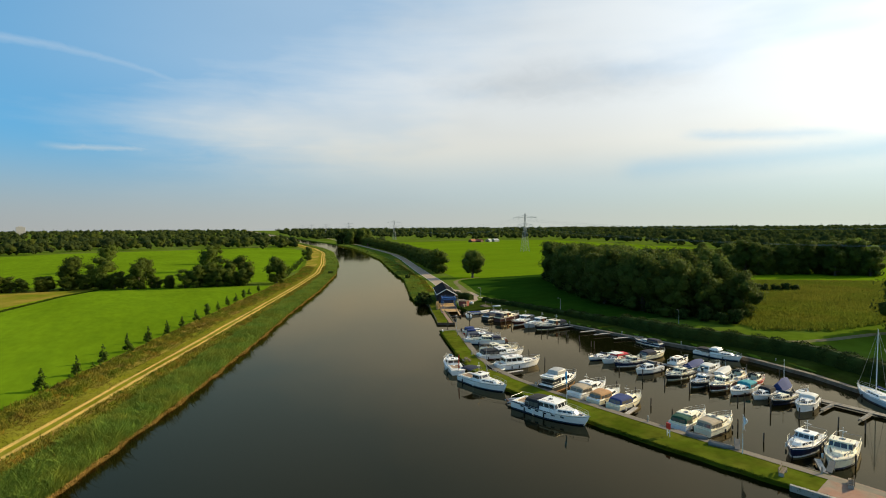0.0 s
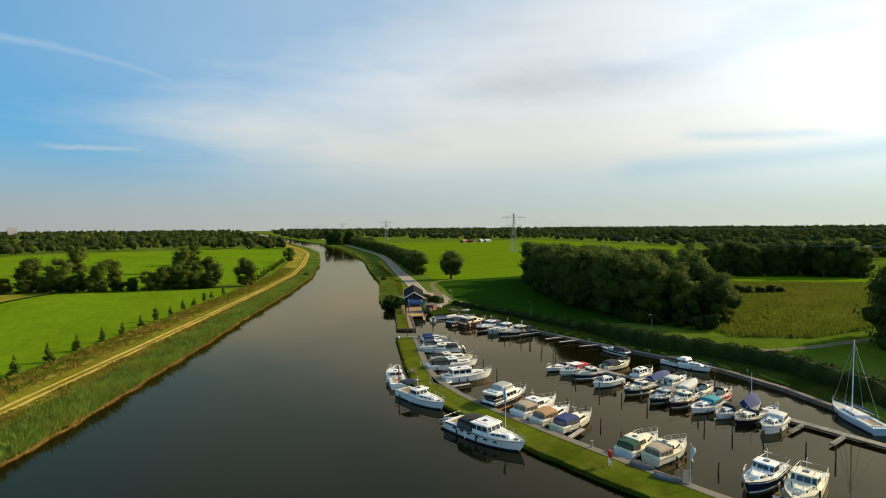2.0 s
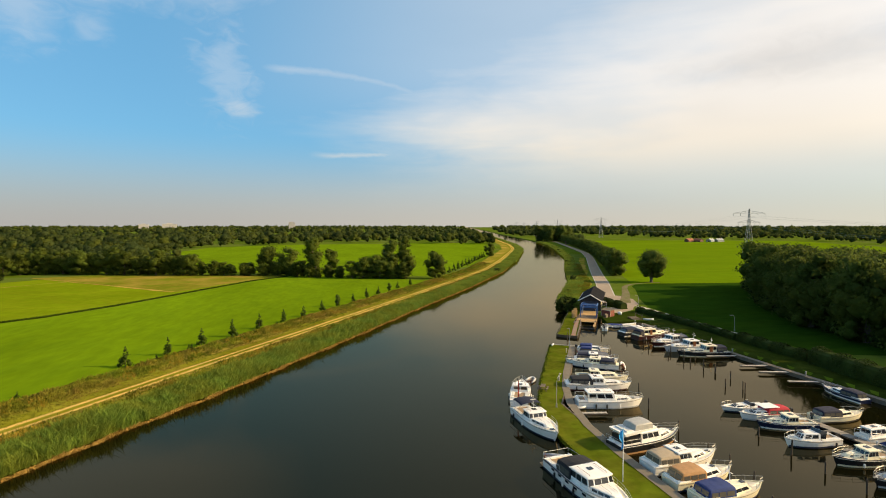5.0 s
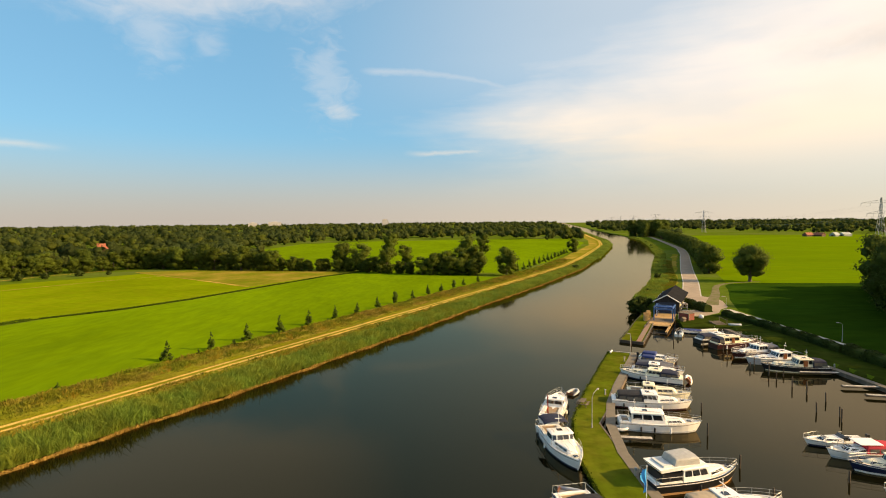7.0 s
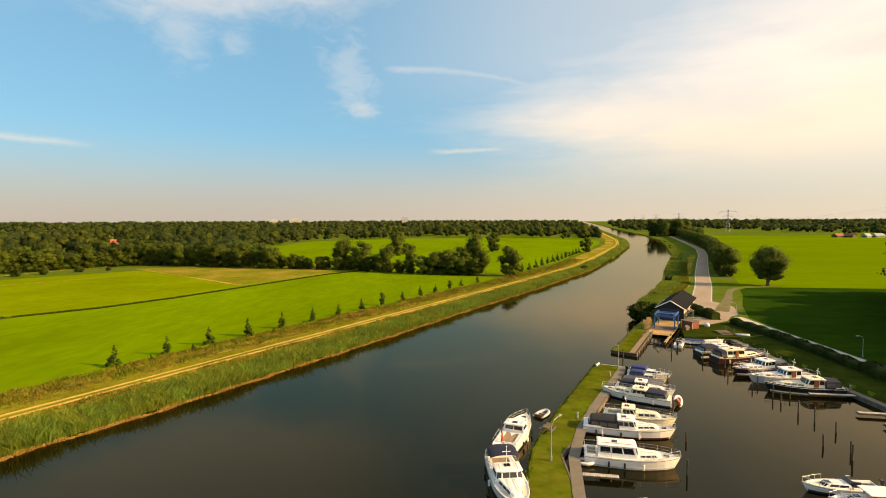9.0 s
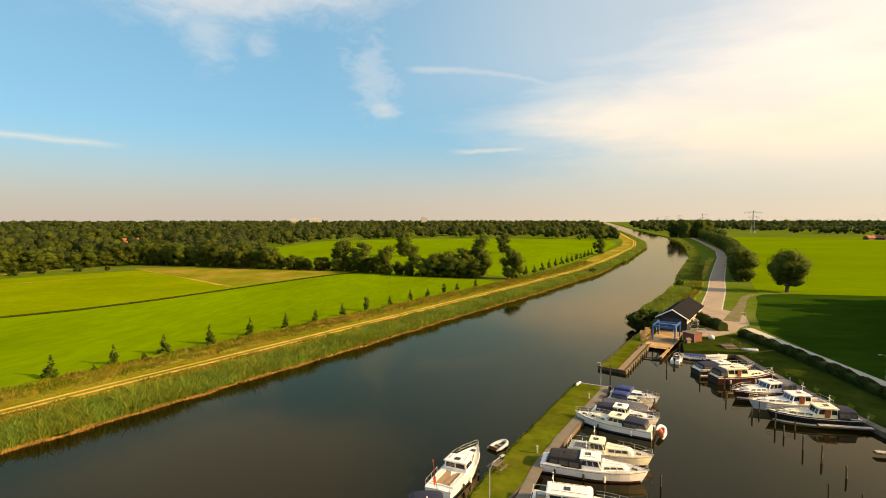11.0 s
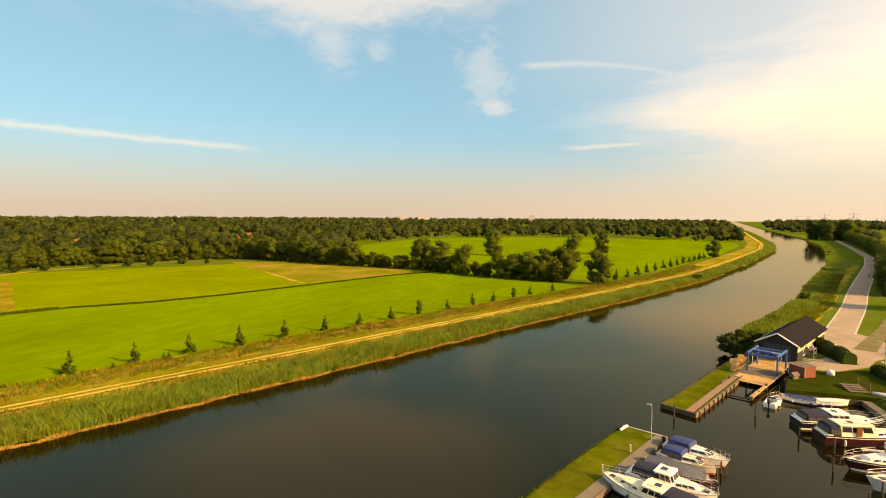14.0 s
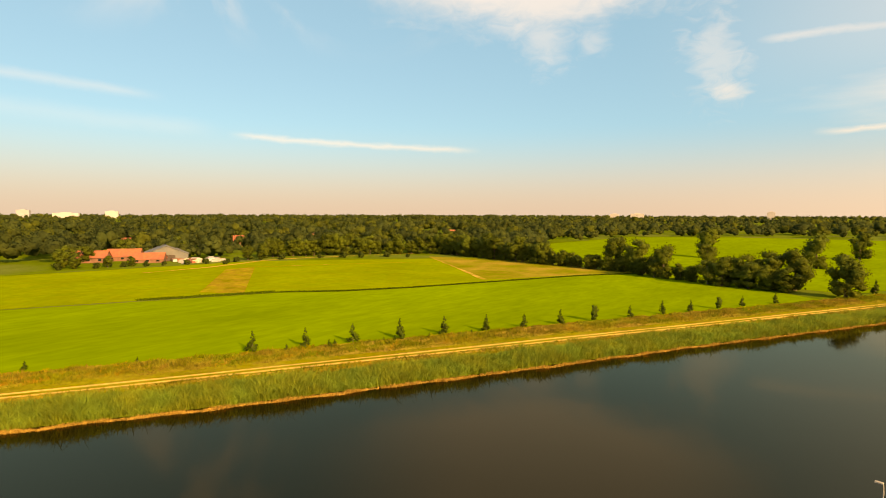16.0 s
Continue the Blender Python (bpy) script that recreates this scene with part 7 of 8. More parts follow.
def dinghy(x, y, yaw, L, label, tube=INFLATE, floor=C_GREY, z=0.0, tilt=(0, 0)):
    t = thing("dinghy", (x, y, z), yaw, label, "dinghy", "dinghies")
    t.matrix_basis = pose(x, y, z, tilt[0], tilt[1], yaw)
    w, r = L * 0.24, L * 0.075
    pts = [(-L / 2, -w, 0.2), (-L * 0.1, -w, 0.2), (L * 0.25, -w * 0.85, 0.24), (L * 0.43, -w * 0.4, 0.3), (L * 0.47, 0, 0.33), (L * 0.43, w * 0.4, 0.3), (L * 0.25, w * 0.85, 0.24), (-L * 0.1, w, 0.2), (-L / 2, w, 0.2)]
    part("tube", Geo().tube(pts, [r * 0.5] + [r] * 7 + [r * 0.5], 9), tube, t, smooth=True)
    part("floor", Geo().box(-L * 0.42, L * 0.34, -w * 0.8, w * 0.8, 0.02, 0.12, 0.02), floor, t)
    part("transom", Geo().box(-L * 0.44, -L * 0.41, -w * 0.9, w * 0.9, 0.05, 0.42), MAHOGANY, t)
    part("thwart", Geo().box(-L * 0.05, L * 0.05, -w * 0.9, w * 0.9, 0.2, 0.25), TEAK, t)


# yachts on the canal side of the island
b = cruiser(11.45, 33.9, -78, 12.4, 3.9, "large white motor yacht with black canopy and flat white roof", GEL, NAVY, GEL, free=1.15, tall=1.15, fenders=5, p=(0.05, 0.40, 0.66, 0.86), low=0.5, mast=False)
b.canopy(0.20, 0.41, 1.30, C_BLACK)
b.platform(0.8)
for k in range(6):
    p = 0.18 + 0.11 * k
    for s in (-1, 1):
        part("porthole", Geo().box(b.px(p) - 0.28, b.px(p) + 0.28, s * b.half(p) * 0.985 - 0.03, s * b.half(p) * 0.985 + 0.03, 0.78, 0.98), WINDOW, b.t)
for s in (-1, 1):
    part("side_stripe", Geo().loft([[(b.px(p), s * (b.half(p) + 0.012), 1.06), (b.px(p), s * (b.half(p) + 0.02), 1.2), (b.px(p), s * (b.half(p) - 0.04), 1.2), (b.px(p), s * (b.half(p) - 0.04), 1.06)] for p in (0.01, 0.2, 0.35, 0.5, 0.6)]), NAVY, b.t)
dinghy(10.55, 41.2, -20, 2.6, "pale inflatable dinghy behind the large motor yacht", z=0.15)
b = cruiser(11.75, 50.9, -81, 10.6, 3.3, "white motor cruiser with dark blue waterline and navy bimini", GEL, NAVY, GEL, free=1.05, tall=1.0, p=(0.05, 0.36, 0.56, 0.84), fenders=3, mast=False)
b.bimini(0.10, 0.34, 1.75, C_NAVY)
b.mast(0.4, 1.6, 2.2)
b = cruiser(13.35, 63.3, 70, 9.8, 3.1, "white cabin cruiser with red ensign and open cockpit", GEL, NAVY, GEL, free=1.0, tall=0.9, p=(0.08, 0.40, 0.60, 0.84), mast=False, ensign=True)
b.ensign(3.2)
dinghy(17.4, 70.6, 54, 2.7, "grey inflatable dinghy tied to the island")

# the island's inner moorings, north to south
b = day_boat(36.95, 88.51, -30, 6.6, 2.4, "small white cabin boat with red bow and blue cover", GEL, REDHULL, GEL, C_BLUE, free=0.75)
b = day_boat(35.79, 86.17, -28, 6.0, 2.2, "cream decked day boat with blue canvas", CREAM, REDHULL, CREAM, C_BLUE, motor=False)
covered(34.7, 83.2, -28, 6.8, 2.3, "low motor boat under a dark grey ridge cover", MAROON, C_GREY, 0.9)
cruiser(33.6, 80.2, -24, 8.2, 2.7, "white cabin boat with raised pale wheelhouse", GEL, NAVY, GEL, hood=C_NAVY, free=0.85, tall=1.0, mast=False)
b = cruiser(31.5, 77.4, 152, 9.6, 2.9, "white steel cruiser with navy cockpit cover and tender", GEL, NAVY, CREAM, hood=C_NAVY, free=0.95, tall=0.85, mast=False)
dinghy(36.72, 75.94, 62, 2.4, "pale inflatable tender hung at a stern", GEL, C_RED, 0.35, (50, 0))
cruiser(29.3, 68.7, -18, 8.6, 2.8, "cream wheelhouse cruiser with long cabin", CREAM, MAROON, CREAM, free=0.95, tall=1.0, p=(0.06, 0.26, 0.48, 0.80), low=0.6)
b = cruiser(26.9, 65, -13, 10.4, 3.1, "white motor cruiser with black cockpit canopy", GEL, MAROON, GEL, hood=C_BLACK, free=1.0, tall=1.0, p=(0.05, 0.38, 0.60, 0.84))
b = cruiser(25, 57.2, -10, 9.6, 3.1, "tall white motor cruiser with long windowed saloon", GEL, GREYWHITE, GEL, free=1.0, tall=1.2, p=(0.03, 0.14, 0.58, 0.82))
dinghy(19.9, 57, -26, 2.3, "small white dinghy at the quay", GEL)
b = cruiser(23.05, 43.6, 14, 10.0, 3.3, "white flybridge cruiser with black hull and orange waterline", BLACK, C_TAN, GEL, free=1.05, tall=1.1, p=(0.05, 0.30, 0.62, 0.86), mast=False)
zt = b.box[2] + b.box[3]
fly = part("flybridge", Geo().loft([[(b.px(0.06), -1.3, zt), (b.px(0.53), -1.05, zt + 0.04), (b.px(0.53), 1.05, zt + 0.04), (b.px(0.06), 1.3, zt)], [(b.px(0.04), -1.4, zt + 0.34), (b.px(0.55), -1.1, zt + 0.42), (b.px(0.55), 1.1, zt + 0.42), (b.px(0.04), 1.4, zt + 0.34)]]), GEL, b.t)
part("bench", Geo().box(b.px(0.1), b.px(0.2), -1.0, 1.0, zt + 0.36, zt + 0.5, 0.04), C_WHITE, fly)
b.canopy(0.22, 0.47, 0.8, C_CLEAR, 0.5, zt + 0.42, windows=False, name="flybridge_hood")
# the aft cockpit is open; this black box stands in for its shade
part("cockpit_shade", Geo().box(b.px(0.07), b.px(0.29), -1.2, 1.2, 1.15, 1.9), BLACK, b.t, "black box painting the shade of the open cockpit under the overhang")
b = cruiser(23.95, 37.9, 9, 9.2, 3.1, "white cruiser with beige canvas cockpit hood", GEL, GREYWHITE, GEL, hood=C_BEIGE, free=1.0, tall=1.0)
b = day_boat(23.75, 34.3, 10, 8.0, 2.8, "cream cruiser with tan canvas hood", CREAM, NAVY, GEL, C_TAN, cabin=0.55, free=0.9, motor=False, fenders=3)
b = day_boat(24.44, 30.9, 8, 8.0, 2.8, "yellow-cream cruiser with navy canvas hood", CREAM, NAVY, CREAM, C_BLUE, cabin=0.55, free=0.85, motor=False, fenders=3)
b.mast(0.5, 1.5, 1.5)
b = cruiser(25.49, 20.97, 7, 7.8, 2.9, "white launch with dark green canvas back", GEL, BLACK, CREAM, hood=C_GREEN, free=0.9, tall=0.95, p=(0.04, 0.24, 0.50, 0.82), low=0.45, mast=False)
b = cruiser(26.53, 17.83, 3, 7.4, 2.8, "cream double-ended cabin boat with brown canopy", CREAM, BLACK, CREAM, hood=C_BEIGE, free=0.95, tall=0.95, p=(0.03, 0.36, 0.50, 0.80), mast=False)
b = cruiser(29.25, 8.43, -174, 8.6, 2.9, "white steel cruiser with dark hull and railed bow", NAVY, GEL, GEL, hood=None, free=1.0, tall=0.95, p=(0.05, 0.32, 0.54, 0.82))
b = cruiser(29.98, 4.77, -168, 9.2, 3.1, "white and cream cruiser with windowed wheelhouse", CREAM, NAVY, CREAM, free=1.05, tall=1.05, p=(0.05, 0.36, 0.58, 0.82))

# west side of the jetty
day_boat(43.04, 52.53, 180, 6.8, 2.2, "slim white open launch", GEL, NAVY, GEL, None, cabin=0.35, free=0.6)
b = day_boat(43.77, 49.29, 178, 7.4, 2.5, "white day cruiser with red canvas hood", GEL, GREYWHITE, GEL, C_RED, free=0.8, p=(0.04, 0.5, 0.8))
part("hardtop", Geo().box(b.px(0.3), b.px(0.62), -0.95, 0.95, 1.72, 1.8, 0.03), GEL, b.t)
cruiser(43.98, 45.94, 172, 7.6, 2.6, "white cabin boat with navy hull", NAVY, GEL, CREAM, free=0.75, tall=0.9, mast=False)
day_boat(42.62, 40.61, 179, 6.8, 2.5, "white cabin boat with small wheelhouse", GEL, NAVY, GEL, None, cabin=0.8, free=0.85)
cruiser(44.19, 35.39, 180, 7.4, 2.6, "cream cabin boat with black hull", BLACK, CREAM, CREAM, free=0.8, tall=0.9, mast=False)
cruiser(43.56, 30.69, -176, 6.6, 2.5, "grey cabin boat with dark hull and canvas back", BLACK, GREYWHITE, GREYWHITE, hood=C_GREY, free=0.75, tall=0.85, mast=False)
cruiser(44.61, 27.86, -176, 7.0, 2.6, "cream wheelhouse boat with maroon hull", MAROON, GEL, CREAM, free=0.85, tall=0.95, mast=False)
day_boat(45.13, 24.42, -179, 7.2, 2.5, "white sports boat with turquoise screen", GEL, MAROON, GEL, C_TEAL, free=0.8, pane=C_TEAL)
day_boat(45.55, 21.39, -179, 5.8, 2.2, "small white cabin boat with open cockpit", GEL, GREYWHITE, GEL, C_BLACK, cabin=0.5, free=0.65)
day_boat(45.76, 18.56, 180, 6.4, 2.4, "cream cabin boat with black hull and low coachroof", BLACK, NAVY, CREAM, None, cabin=0.6, free=0.7)
b = day_boat(45.86, 15.32, -172, 6.6, 2.5, "white cabin boat with white hardtop", GEL, GEL, GEL, C_WHITE, cabin=0.5, free=0.95)
# east side of the jetty
day_boat(53.23, 47.2, 0, 7.6, 2.5, "cream boat with navy canvas cabin", CREAM, BLACK, CREAM, C_NAVY, free=0.8)
cruiser(52.4, 40.61, 5, 5.8, 2.3, "boxy white cabin boat", GEL, GREYWHITE, GEL, free=0.7, tall=1.0, mast=False, p=(0.03, 0.10, 0.6, 0.82))
covered(52.71, 37.48, 5, 6.4, 2.3, "small boat under a blue cover", GREENHULL, C_BLUE, 1.0)
day_boat(53.44, 34.76, 7, 6.8, 2.4, "white sports boat with pale cover", GEL, GREYWHITE, GEL, C_WHITE, free=0.7)
b = covered(53.44, 32.25, 14, 6.2, 2.0, "white open sailing dinghy with pale cover", GEL, C_WHITE, 0.3)
b.mast(0.62, 1.6, light=False)
day_boat(52.92, 29.22, 8, 5.6, 2.1, "small white boat with cream cabin", GEL, NAVY, CREAM, None, cabin=0.6, free=0.65)
day_boat(52.5, 26.09, 3, 5.6, 2.2, "red-hulled boat with cream cabin", REDHULL, GEL, CREAM, None, cabin=0.75, free=0.7)
b = covered(51.56, 21.18, 7, 5.6, 2.2, "small sailing boat under a blue boom tent", GEL, C_BLUE, 1.6)
b.mast(0.55, 4.6, light=False, r=0.05)
day_boat(52.4, 18.67, 0, 3.4, 1.5, "tiny white rowing boat", GEL, GREYWHITE, GEL, None, False, 0.2, 0.4, False)
# along the harbour's shore
b = day_boat(62.79, 55.66, 92, 7.2, 2.4, "white and blue boat with navy full canvas", NAVY, GEL, GEL, C_NAVY, free=0.6, motor=False)
b = cruiser(64.15, 39.67, -85, 9.4, 3.0, "white motor yacht with black aft canopy and small flybridge", GEL, NAVY, GEL, hood=C_BLACK, free=0.85, tall=0.8, p=(0.05, 0.36, 0.6, 0.84), mast=False)
zt = b.box[2] + b.box[3]
part("flybridge", Geo().box(b.px(0.38), b.px(0.54), -0.9, 0.9, zt + 0.1, zt + 0.38, 0.06), GEL, b.t)
# sailing yacht
b = Boat(58.04, 10.31, 52, 10.2, 3.0, "pale blue sailing yacht with a tall bare mast", BLUEHULL, NAVY, GEL, 0.95, 0.5, "sailing yacht", 3)
c = b.house("cabin", 0.36, 0.72, 0.42, GEL, 0.5, 0.35, 0.0, 0.14)
b.panes(c, 4, 0.1, 0.9, 0.25, 0.75, 0)
b.well(0.06, 0.34)
b.pulpit(0.55, 0.6)
b.stern_rail(0.3)
b.mast(0.58, 10.2, light=False, r=0.09)
part("boom", Geo().tube([(b.px(0.57), 0, 2.1), (b.px(0.16), 0, 2.2)], 0.07, 6), GEL, b.t)
part("furled_sail", Geo().tube([(b.px(0.55), 0, 2.25), (b.px(0.4), 0, 2.32), (b.px(0.17), 0, 2.3)], [0.16, 0.13, 0.06], 7), C_BLUE, b.t)
for q in ((b.px(0.985), 0, 1.4), (b.px(0.02), 0, 1.0), (b.px(0.55), 1.35, 1.1), (b.px(0.55), -1.35, 1.1)):
    part("stay", Geo().tube([q, (b.px(0.58) - 0.1, 0, 11.0)], 0.02, 3), CHROME, b.t)
# north-east row
b = cruiser(55.4, 103.4, 12, 10.6, 3.2, "black-hulled cruiser with white decks and dark blue canopy", BLACK, GEL, GEL, hood=C_NAVY, free=0.95, tall=1.0, p=(0.05, 0.34, 0.58, 0.82))
b = cruiser(56.3, 98.9, 12, 10.2, 3.2, "maroon-hulled cruiser with cream wheelhouse and orange wooden doors", MAROON, BLACK, CREAM, free=1.15, tall=1.2, p=(0.04, 0.16, 0.56, 0.84), door=True, hood=C_NAVY)
b = cruiser(56.15, 92.05, -163, 10.4, 3.2, "white cruiser with maroon hull and raised aft canopy", MAROON, GEL, GEL, hood=C_GREY, free=0.95, tall=1.15, aft=GEL, p=(0.04, 0.30, 0.54, 0.82))
b = cruiser(56.81, 86.82, -176, 10.4, 3.2, "pale grey steel cruiser with dark saloon windows", GREYWHITE, GREYWHITE, GEL, free=1.0, tall=1.15, door=True, p=(0.04, 0.26, 0.54, 0.84))
b = cruiser(57.25, 82.09, 174, 10.4, 3.2, "cream motor cruiser with dark hull, red doors and navy aft canvas", BLACK, CREAM, CREAM, free=1.0, tall=1.2, door=True, hood=C_NAVY, p=(0.04, 0.26, 0.52, 0.84))
day_boat(49.9, 110.2, 62, 4.6, 1.8, "small white motor boat with outboard", GEL, GREYWHITE, GEL, None, True, 0.3, 0.5)
covered(53.4, 112, 165, 4.2, 1.6, "small boat with blue and white cover", GEL, C_BLUE, 0.35)
covered(57.5, 112.2, 5, 4.2, 1.5, "small white covered rowing boat", GEL, C_WHITE, 0.25)
t = thing("rowing_boat", (64.9, 115.6, 1.03), 172, "pale rowing boat turned over on the lawn", "rowing boat")
part("hull", Geo().loft([[(2.8 * (f - 0.5), w2 * math.cos(a), 0.42 * math.sin(a) ** 0.7) for a in np.linspace(0, math.pi, 8)] for f, w2 in ((0, 0.5), (0.2, 0.6), (0.45, 0.62), (0.7, 0.5), (0.9, 0.24), (1, 0.03))]), GREYWHITE, t, smooth=True)
part("keel", Geo().box(-1.35, 1.1, -0.03, 0.03, 0.4, 0.46), TIMBER, t)

# ---- far things: pylons, farms, towers ----
LATTICE = material("grey_lattice_steel", (0.30, 0.31, 0.32), 0.6, 0.3, vary=0.1, scale=0.3)
BRICK = material("red_farm_brick", (0.20, 0.09, 0.055), 0.85, vary=0.2, scale=0.8, second=(0.16, 0.08, 0.05))
DARK_SHEET = material("dark_barn_roofing", (0.10, 0.11, 0.10), 0.7, 0.0, vary=0.15, scale=0.5, second=(0.13, 0.13, 0.11))
ROOF_TILE = material("red_roof_tiles", (0.34, 0.10, 0.045), 0.8, vary=0.2, scale=0.8, second=(0.26, 0.085, 0.045))
SHEET = material("grey_barn_sheeting", (0.33, 0.35, 0.34), 0.6, 0.2, vary=0.12, scale=0.5)
FAR_WHITE = material("far_white_render", (0.44, 0.41, 0.39), 0.8, vary=0.06, scale=0.1)
FAR_GREY = material("far_grey_concrete", (0.30, 0.31, 0.33), 0.8, vary=0.08, scale=0.1)


def pylon(x, y, h, yaw, arms=True):
    t = thing("pylon", (x, y, LAND), yaw, "grey steel lattice power pylon with wide arms", "pylon", "pylons of the power line")
    b, w = 3.4, 0.9
    for sx in (-1, 1):
        for sy in (-1, 1):
            part("leg", Geo().tube([(sx * b, sy * b, 0), (sx * w, sy * w, h * 0.68), (sx * 0.3, sy * 0.3, h)], 0.16, 4), LATTICE, t)
    n = 9
    g = Geo()
    for k in range(n):
        f0, f1 = k / n, (k + 1) / n
        r0, r1 = [np.interp(f, (0, 0.68, 1), (b, w, 0.3)) for f in (f0, f1)]
        for s in (-1, 1):
            g.tube([(-r0, s * r0, f0 * h), (r1, s * r1, f1 * h)], 0.08, 3)
            g.tube([(r0, s * r0, f0 * h), (-r1, s * r1, f1 * h)], 0.08, 3)
            g.tube([(s * r0, -r0, f0 * h), (s * r1, r1, f1 * h)], 0.08, 3)
    part("bracing", g, LATTICE, t)
    for zf, half in ((0.70, 9.0), (0.90, 13.0)):
        a = Geo()
        for s in (-1, 1):
            a.tube([(s * half, 0, zf * h), (0, 0.7, zf * h + 2.2)], 0.13, 3).tube([(s * half, 0, zf * h), (0, -0.7, zf * h)], 0.13, 3).tube([(s * half, 0, zf * h), (0, 0.7, zf * h)], 0.13, 3)
            for q in (0.25, 0.5, 0.75):
                a.tube([(s * half * q, 0, zf * h), (s * half * q, 0, zf * h + 2.2 * (1 - q))], 0.08, 3)
        part("arm", a, LATTICE, t)
        for s in (-1, -0.55, 0.55, 1):
            part("insulator", Geo().tube([(s * half, 0, zf * h), (s * half, 0, zf * h - 2.2)], 0.14, 5), FAR_GREY, t)
    return t


PX, PY, DX, DY = 317.5, 392.0, 117.5, 529.0
lineyaw = math.degrees(math.atan2(DY, DX)) - 90
for k in range(-1, 6):
    pylon(PX + DX * k, PY + DY * k, 39, lineyaw)
nrm = (DY / math.hypot(DX, DY), -DX / math.hypot(DX, DY))
for off, zf in ((13, 0.9), (-13, 0.9), (9, 0.7), (-9, 0.7), (5, 0.7), (-5, 0.7), (7.2, 0.9), (-7.2, 0.9)):
    pts = []
    for k in range(-1, 4):
        for j in range(10):
            f = j / 10
            pts.append((PX + DX * (k + f) + nrm[0] * off, PY + DY * (k + f) + nrm[1] * off, LAND + 39 * zf - 2.3 - 9 * 4 * f * (1 - f)))
    solid("power_cable", Geo().tube(pts, 0.022, 3), LATTICE, "sagging power cable between the pylons", "cable", "power cables")


def barn(name, x, y, yaw, L, w, he, hr, wall, roof, label, windows=3, chimney=False, category="barn"):
    t = thing(name, (x, y, LAND), yaw, label, category)
    g = Geo().add([(-L / 2, -w / 2, 0), (-L / 2, w / 2, 0), (-L / 2, w / 2, he), (-L / 2, 0, hr), (-L / 2, -w / 2, he), (L / 2, -w / 2, 0), (L / 2, w / 2, 0), (L / 2, w / 2, he), (L / 2, 0, hr), (L / 2, -w / 2, he)], [(0, 1, 2, 3, 4), (5, 9, 8, 7, 6), (1, 6, 7, 2), (0, 4, 9, 5), (0, 5, 6, 1)])
    part("wall", g, wall, t)
    for s in (-1, 1):
        r = Geo()
        ye, ze = s * (w / 2 + 0.4), he - 0.25
        r.add([(-L / 2 - 0.4, 0, hr + 0.05), (L / 2 + 0.4, 0, hr + 0.05), (L / 2 + 0.4, ye, ze), (-L / 2 - 0.4, ye, ze), (-L / 2 - 0.4, 0, hr + 0.25), (L / 2 + 0.4, 0, hr + 0.25), (L / 2 + 0.4, ye, ze + 0.2), (-L / 2 - 0.4, ye, ze + 0.2)], [(0, 1, 2, 3), (4, 7, 6, 5), (0, 4, 5, 1), (1, 5, 6, 2), (2, 6, 7, 3), (3, 7, 4, 0)])
        part("roof", r, roof, t)
    for s in (-1, 1):
        for k in range(windows):
            x0 = -L / 2 + L * (k + 0.5) / windows
            part("window", Geo().box(x0 - 0.7, x0 + 0.7, s * w / 2 - 0.05, s * w / 2 + 0.05, he * 0.35, he * 0.75), GLASS_DARK, t)
        part("door", Geo().box(s * L / 2 - 0.05, s * L / 2 + 0.05, -w * 0.2, w * 0.2, 0, he * 0.85), DARK_TIMBER, t)
    if chimney:
        part("chimney", Geo().box(L * 0.2, L * 0.2 + 0.9, -0.4, 0.4, hr - 0.6, hr + 1.1), BRICK, t)
    return t


barn("barn", -266, 124, 55, 15, 8, 2.6, 5.6, BRICK, ROOF_TILE, "red brick barn with a red tiled roof at the field's edge")
barn("barn", -266, 139, 55, 15, 8, 2.4, 5.8, BRICK, ROOF_TILE, "long red-roofed barn in the farmyard")
barn("barn", -246, 143, 55, 14, 7, 1.8, 4.6, BRICK, ROOF_TILE, "low red-roofed shed in the farmyard")
barn("barn", -258, 156, 158, 26, 20, 3.6, 7.6, DARK_SHEET, DARK_SHEET, "large grey sheet-clad barn in the farmyard", 4)
for k in range(3):
    solid("silo", Geo().tube([(-280 + 2 * k, 160 + 3 * k, LAND), (-280 + 2 * k, 160 + 3 * k, 6.6), (-280 + 2 * k, 160 + 3 * k, 7.4)], [0.8, 0.8, 0.2], 12), DARK_SHEET, "grey feed silo in the farmyard", "silo", "feed silos")
g = np.random.default_rng(14)
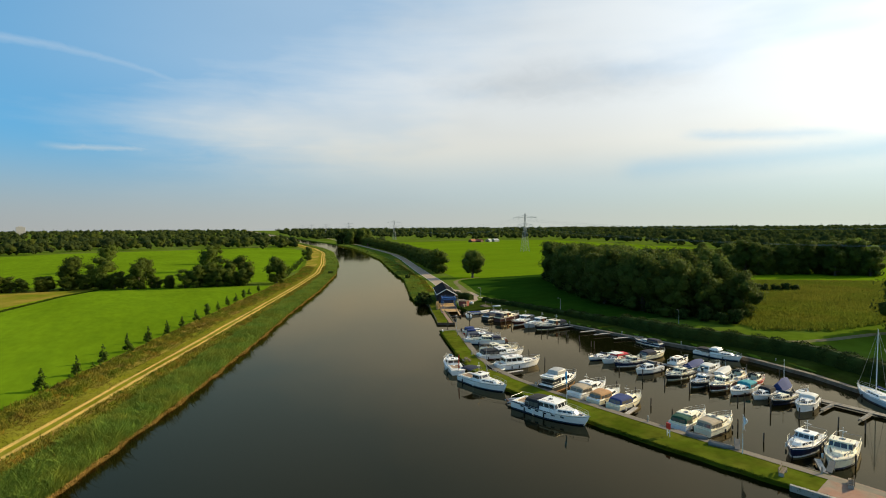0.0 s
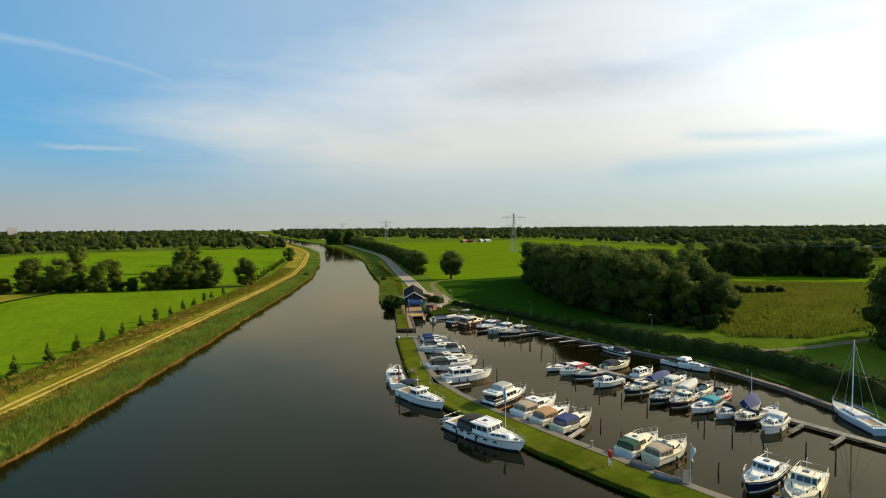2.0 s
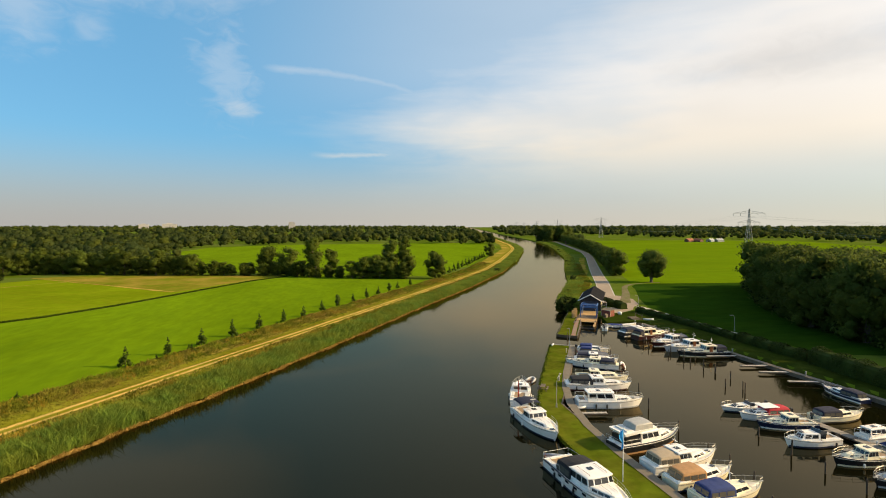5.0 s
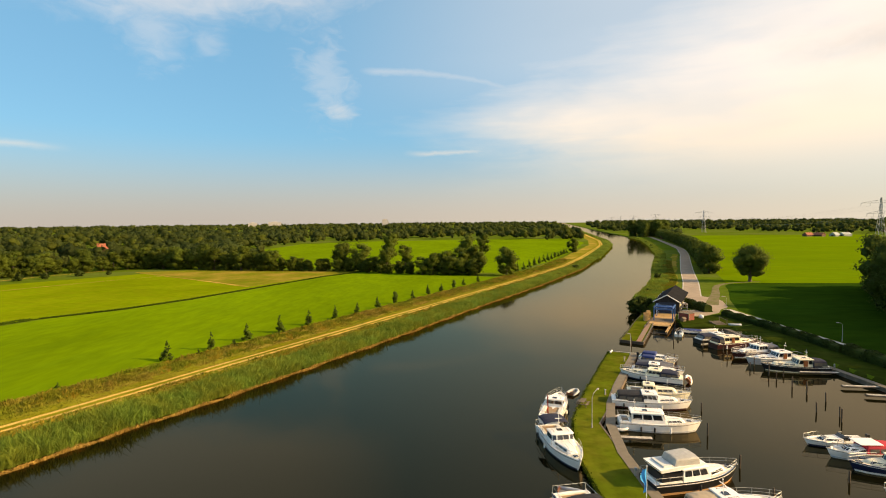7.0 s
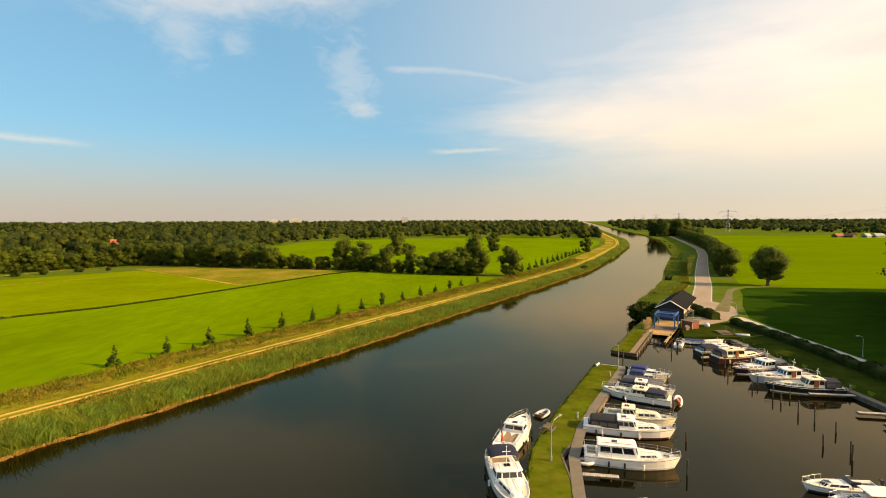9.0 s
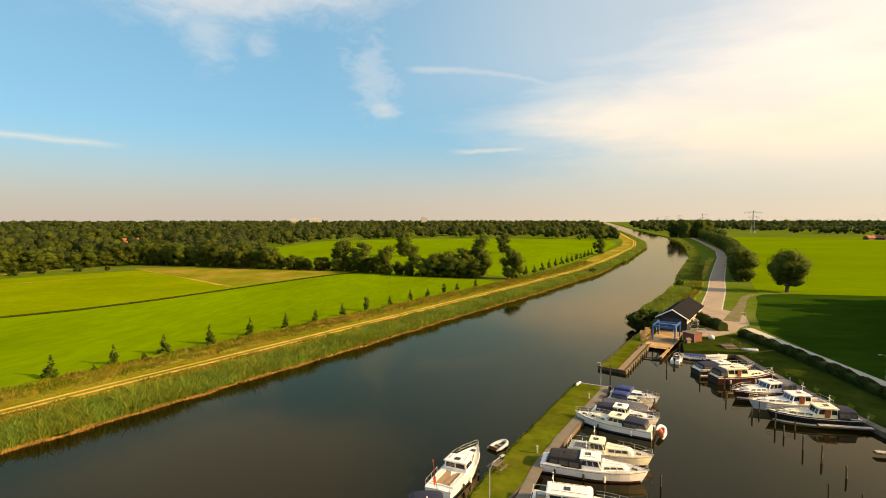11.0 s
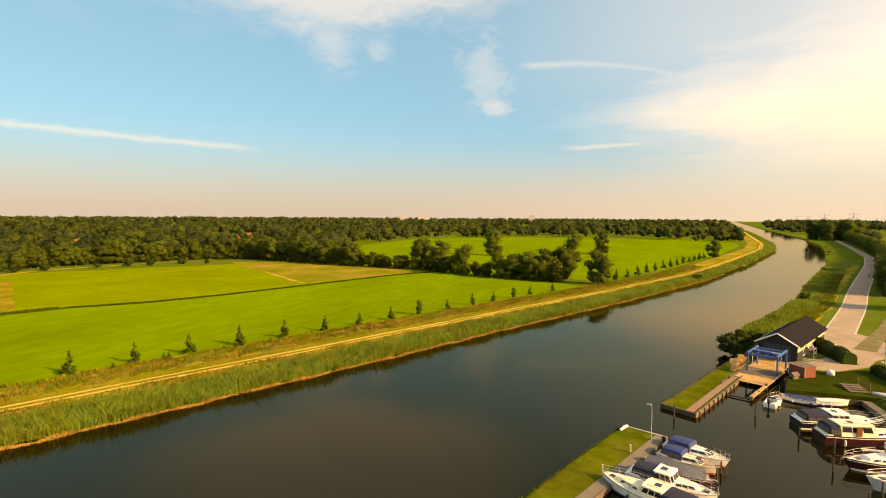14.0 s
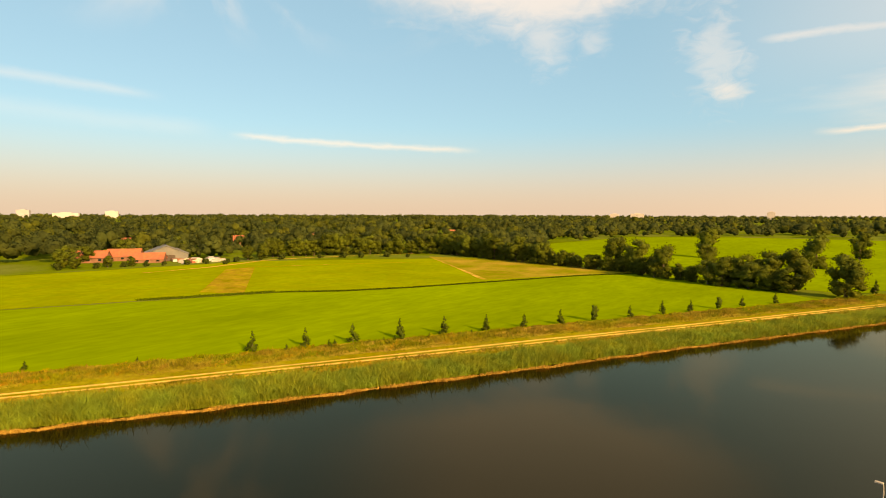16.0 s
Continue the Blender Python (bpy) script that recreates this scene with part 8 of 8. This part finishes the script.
for k in range(34):
    x, y = -234 + g.uniform(-9, 9), 160 + g.uniform(-9, 14)
    m = [CONCRETE, SHEET, ROOF_TILE, TIMBER, BRICK, CREAM_WALL][g.integers(6)]
    a, b_, c = g.uniform(0.8, 2.2), g.uniform(0.7, 1.4), g.uniform(0.7, 1.7)
    ob = solid("container", Geo().box(-a, a, -b_, b_, 0, c, 0.08).box(-a * 0.9, a * 0.9, -b_ * 0.9, b_ * 0.9, c, c + 0.15), m, "storage crate or trailer in the farmyard", "container", "containers in the farmyard")
    ob.matrix_basis = pose(x, y, LAND, 0, 0, g.uniform(0, 180))
for x, y, yaw in HOUSES:
    barn("house", x, y, yaw, 12, 8, 3.0, 7.6, BRICK, ROOF_TILE, "red-roofed house among the trees", 3, True, "house")
for x, y, yaw in ((460, 687, 20), (472, 684, 110), (492, 684, 30), (507, 686, 10)):
    barn("house", x, y, yaw, 12, 7, 2.2, 4.8, SHEET if x > 480 else BRICK, ROOF_TILE if x < 480 else SHEET, "distant farmhouse beyond the green field", 3, True, "house")
barn("house", 262, 640, 25, 18, 10, 3.2, 8.5, BRICK, ROOF_TILE, "red-roofed farmhouse behind the roadside trees", 3, True, "house")


def block(x, y, yaw, w, d, h, mat, label, storeys):
    t = thing("tower_block", (x, y, LAND), yaw, label, "tower block", "far tower blocks")
    part("wall", Geo().box(-w / 2, w / 2, -d / 2, d / 2, 0, h, 0.2), mat, t)
    part("roof", Geo().box(-w * 0.2, w * 0.2, -d * 0.3, d * 0.3, h, h + 3), mat, t)
    for k in range(storeys):
        z = h * (k + 0.4) / storeys
        part("window", Geo().box(-w * 0.46, w * 0.46, -d / 2 - 0.1, d / 2 + 0.1, z, z + h / storeys * 0.35), FAR_GREY, t, "dark band of windows")


block(-381, 2900, 10, 32, 18, 36, FAR_WHITE, "white tower block far behind the woods", 9)
block(-880, 2560, 18, 60, 16, 27, FAR_WHITE, "pale low flats far behind the woods", 6)
block(-975, 2520, 18, 40, 16, 25, FAR_WHITE, "pale low flats far behind the woods", 6)
block(-2560, 560, 60, 42, 22, 34, FAR_GREY, "grey tower block on the skyline", 11)
block(-2500, 850, 60, 46, 20, 30, FAR_WHITE, "white block of flats on the skyline", 9)
block(-2520, 690, 60, 90, 20, 22, FAR_WHITE, "long pale hall on the skyline", 4)
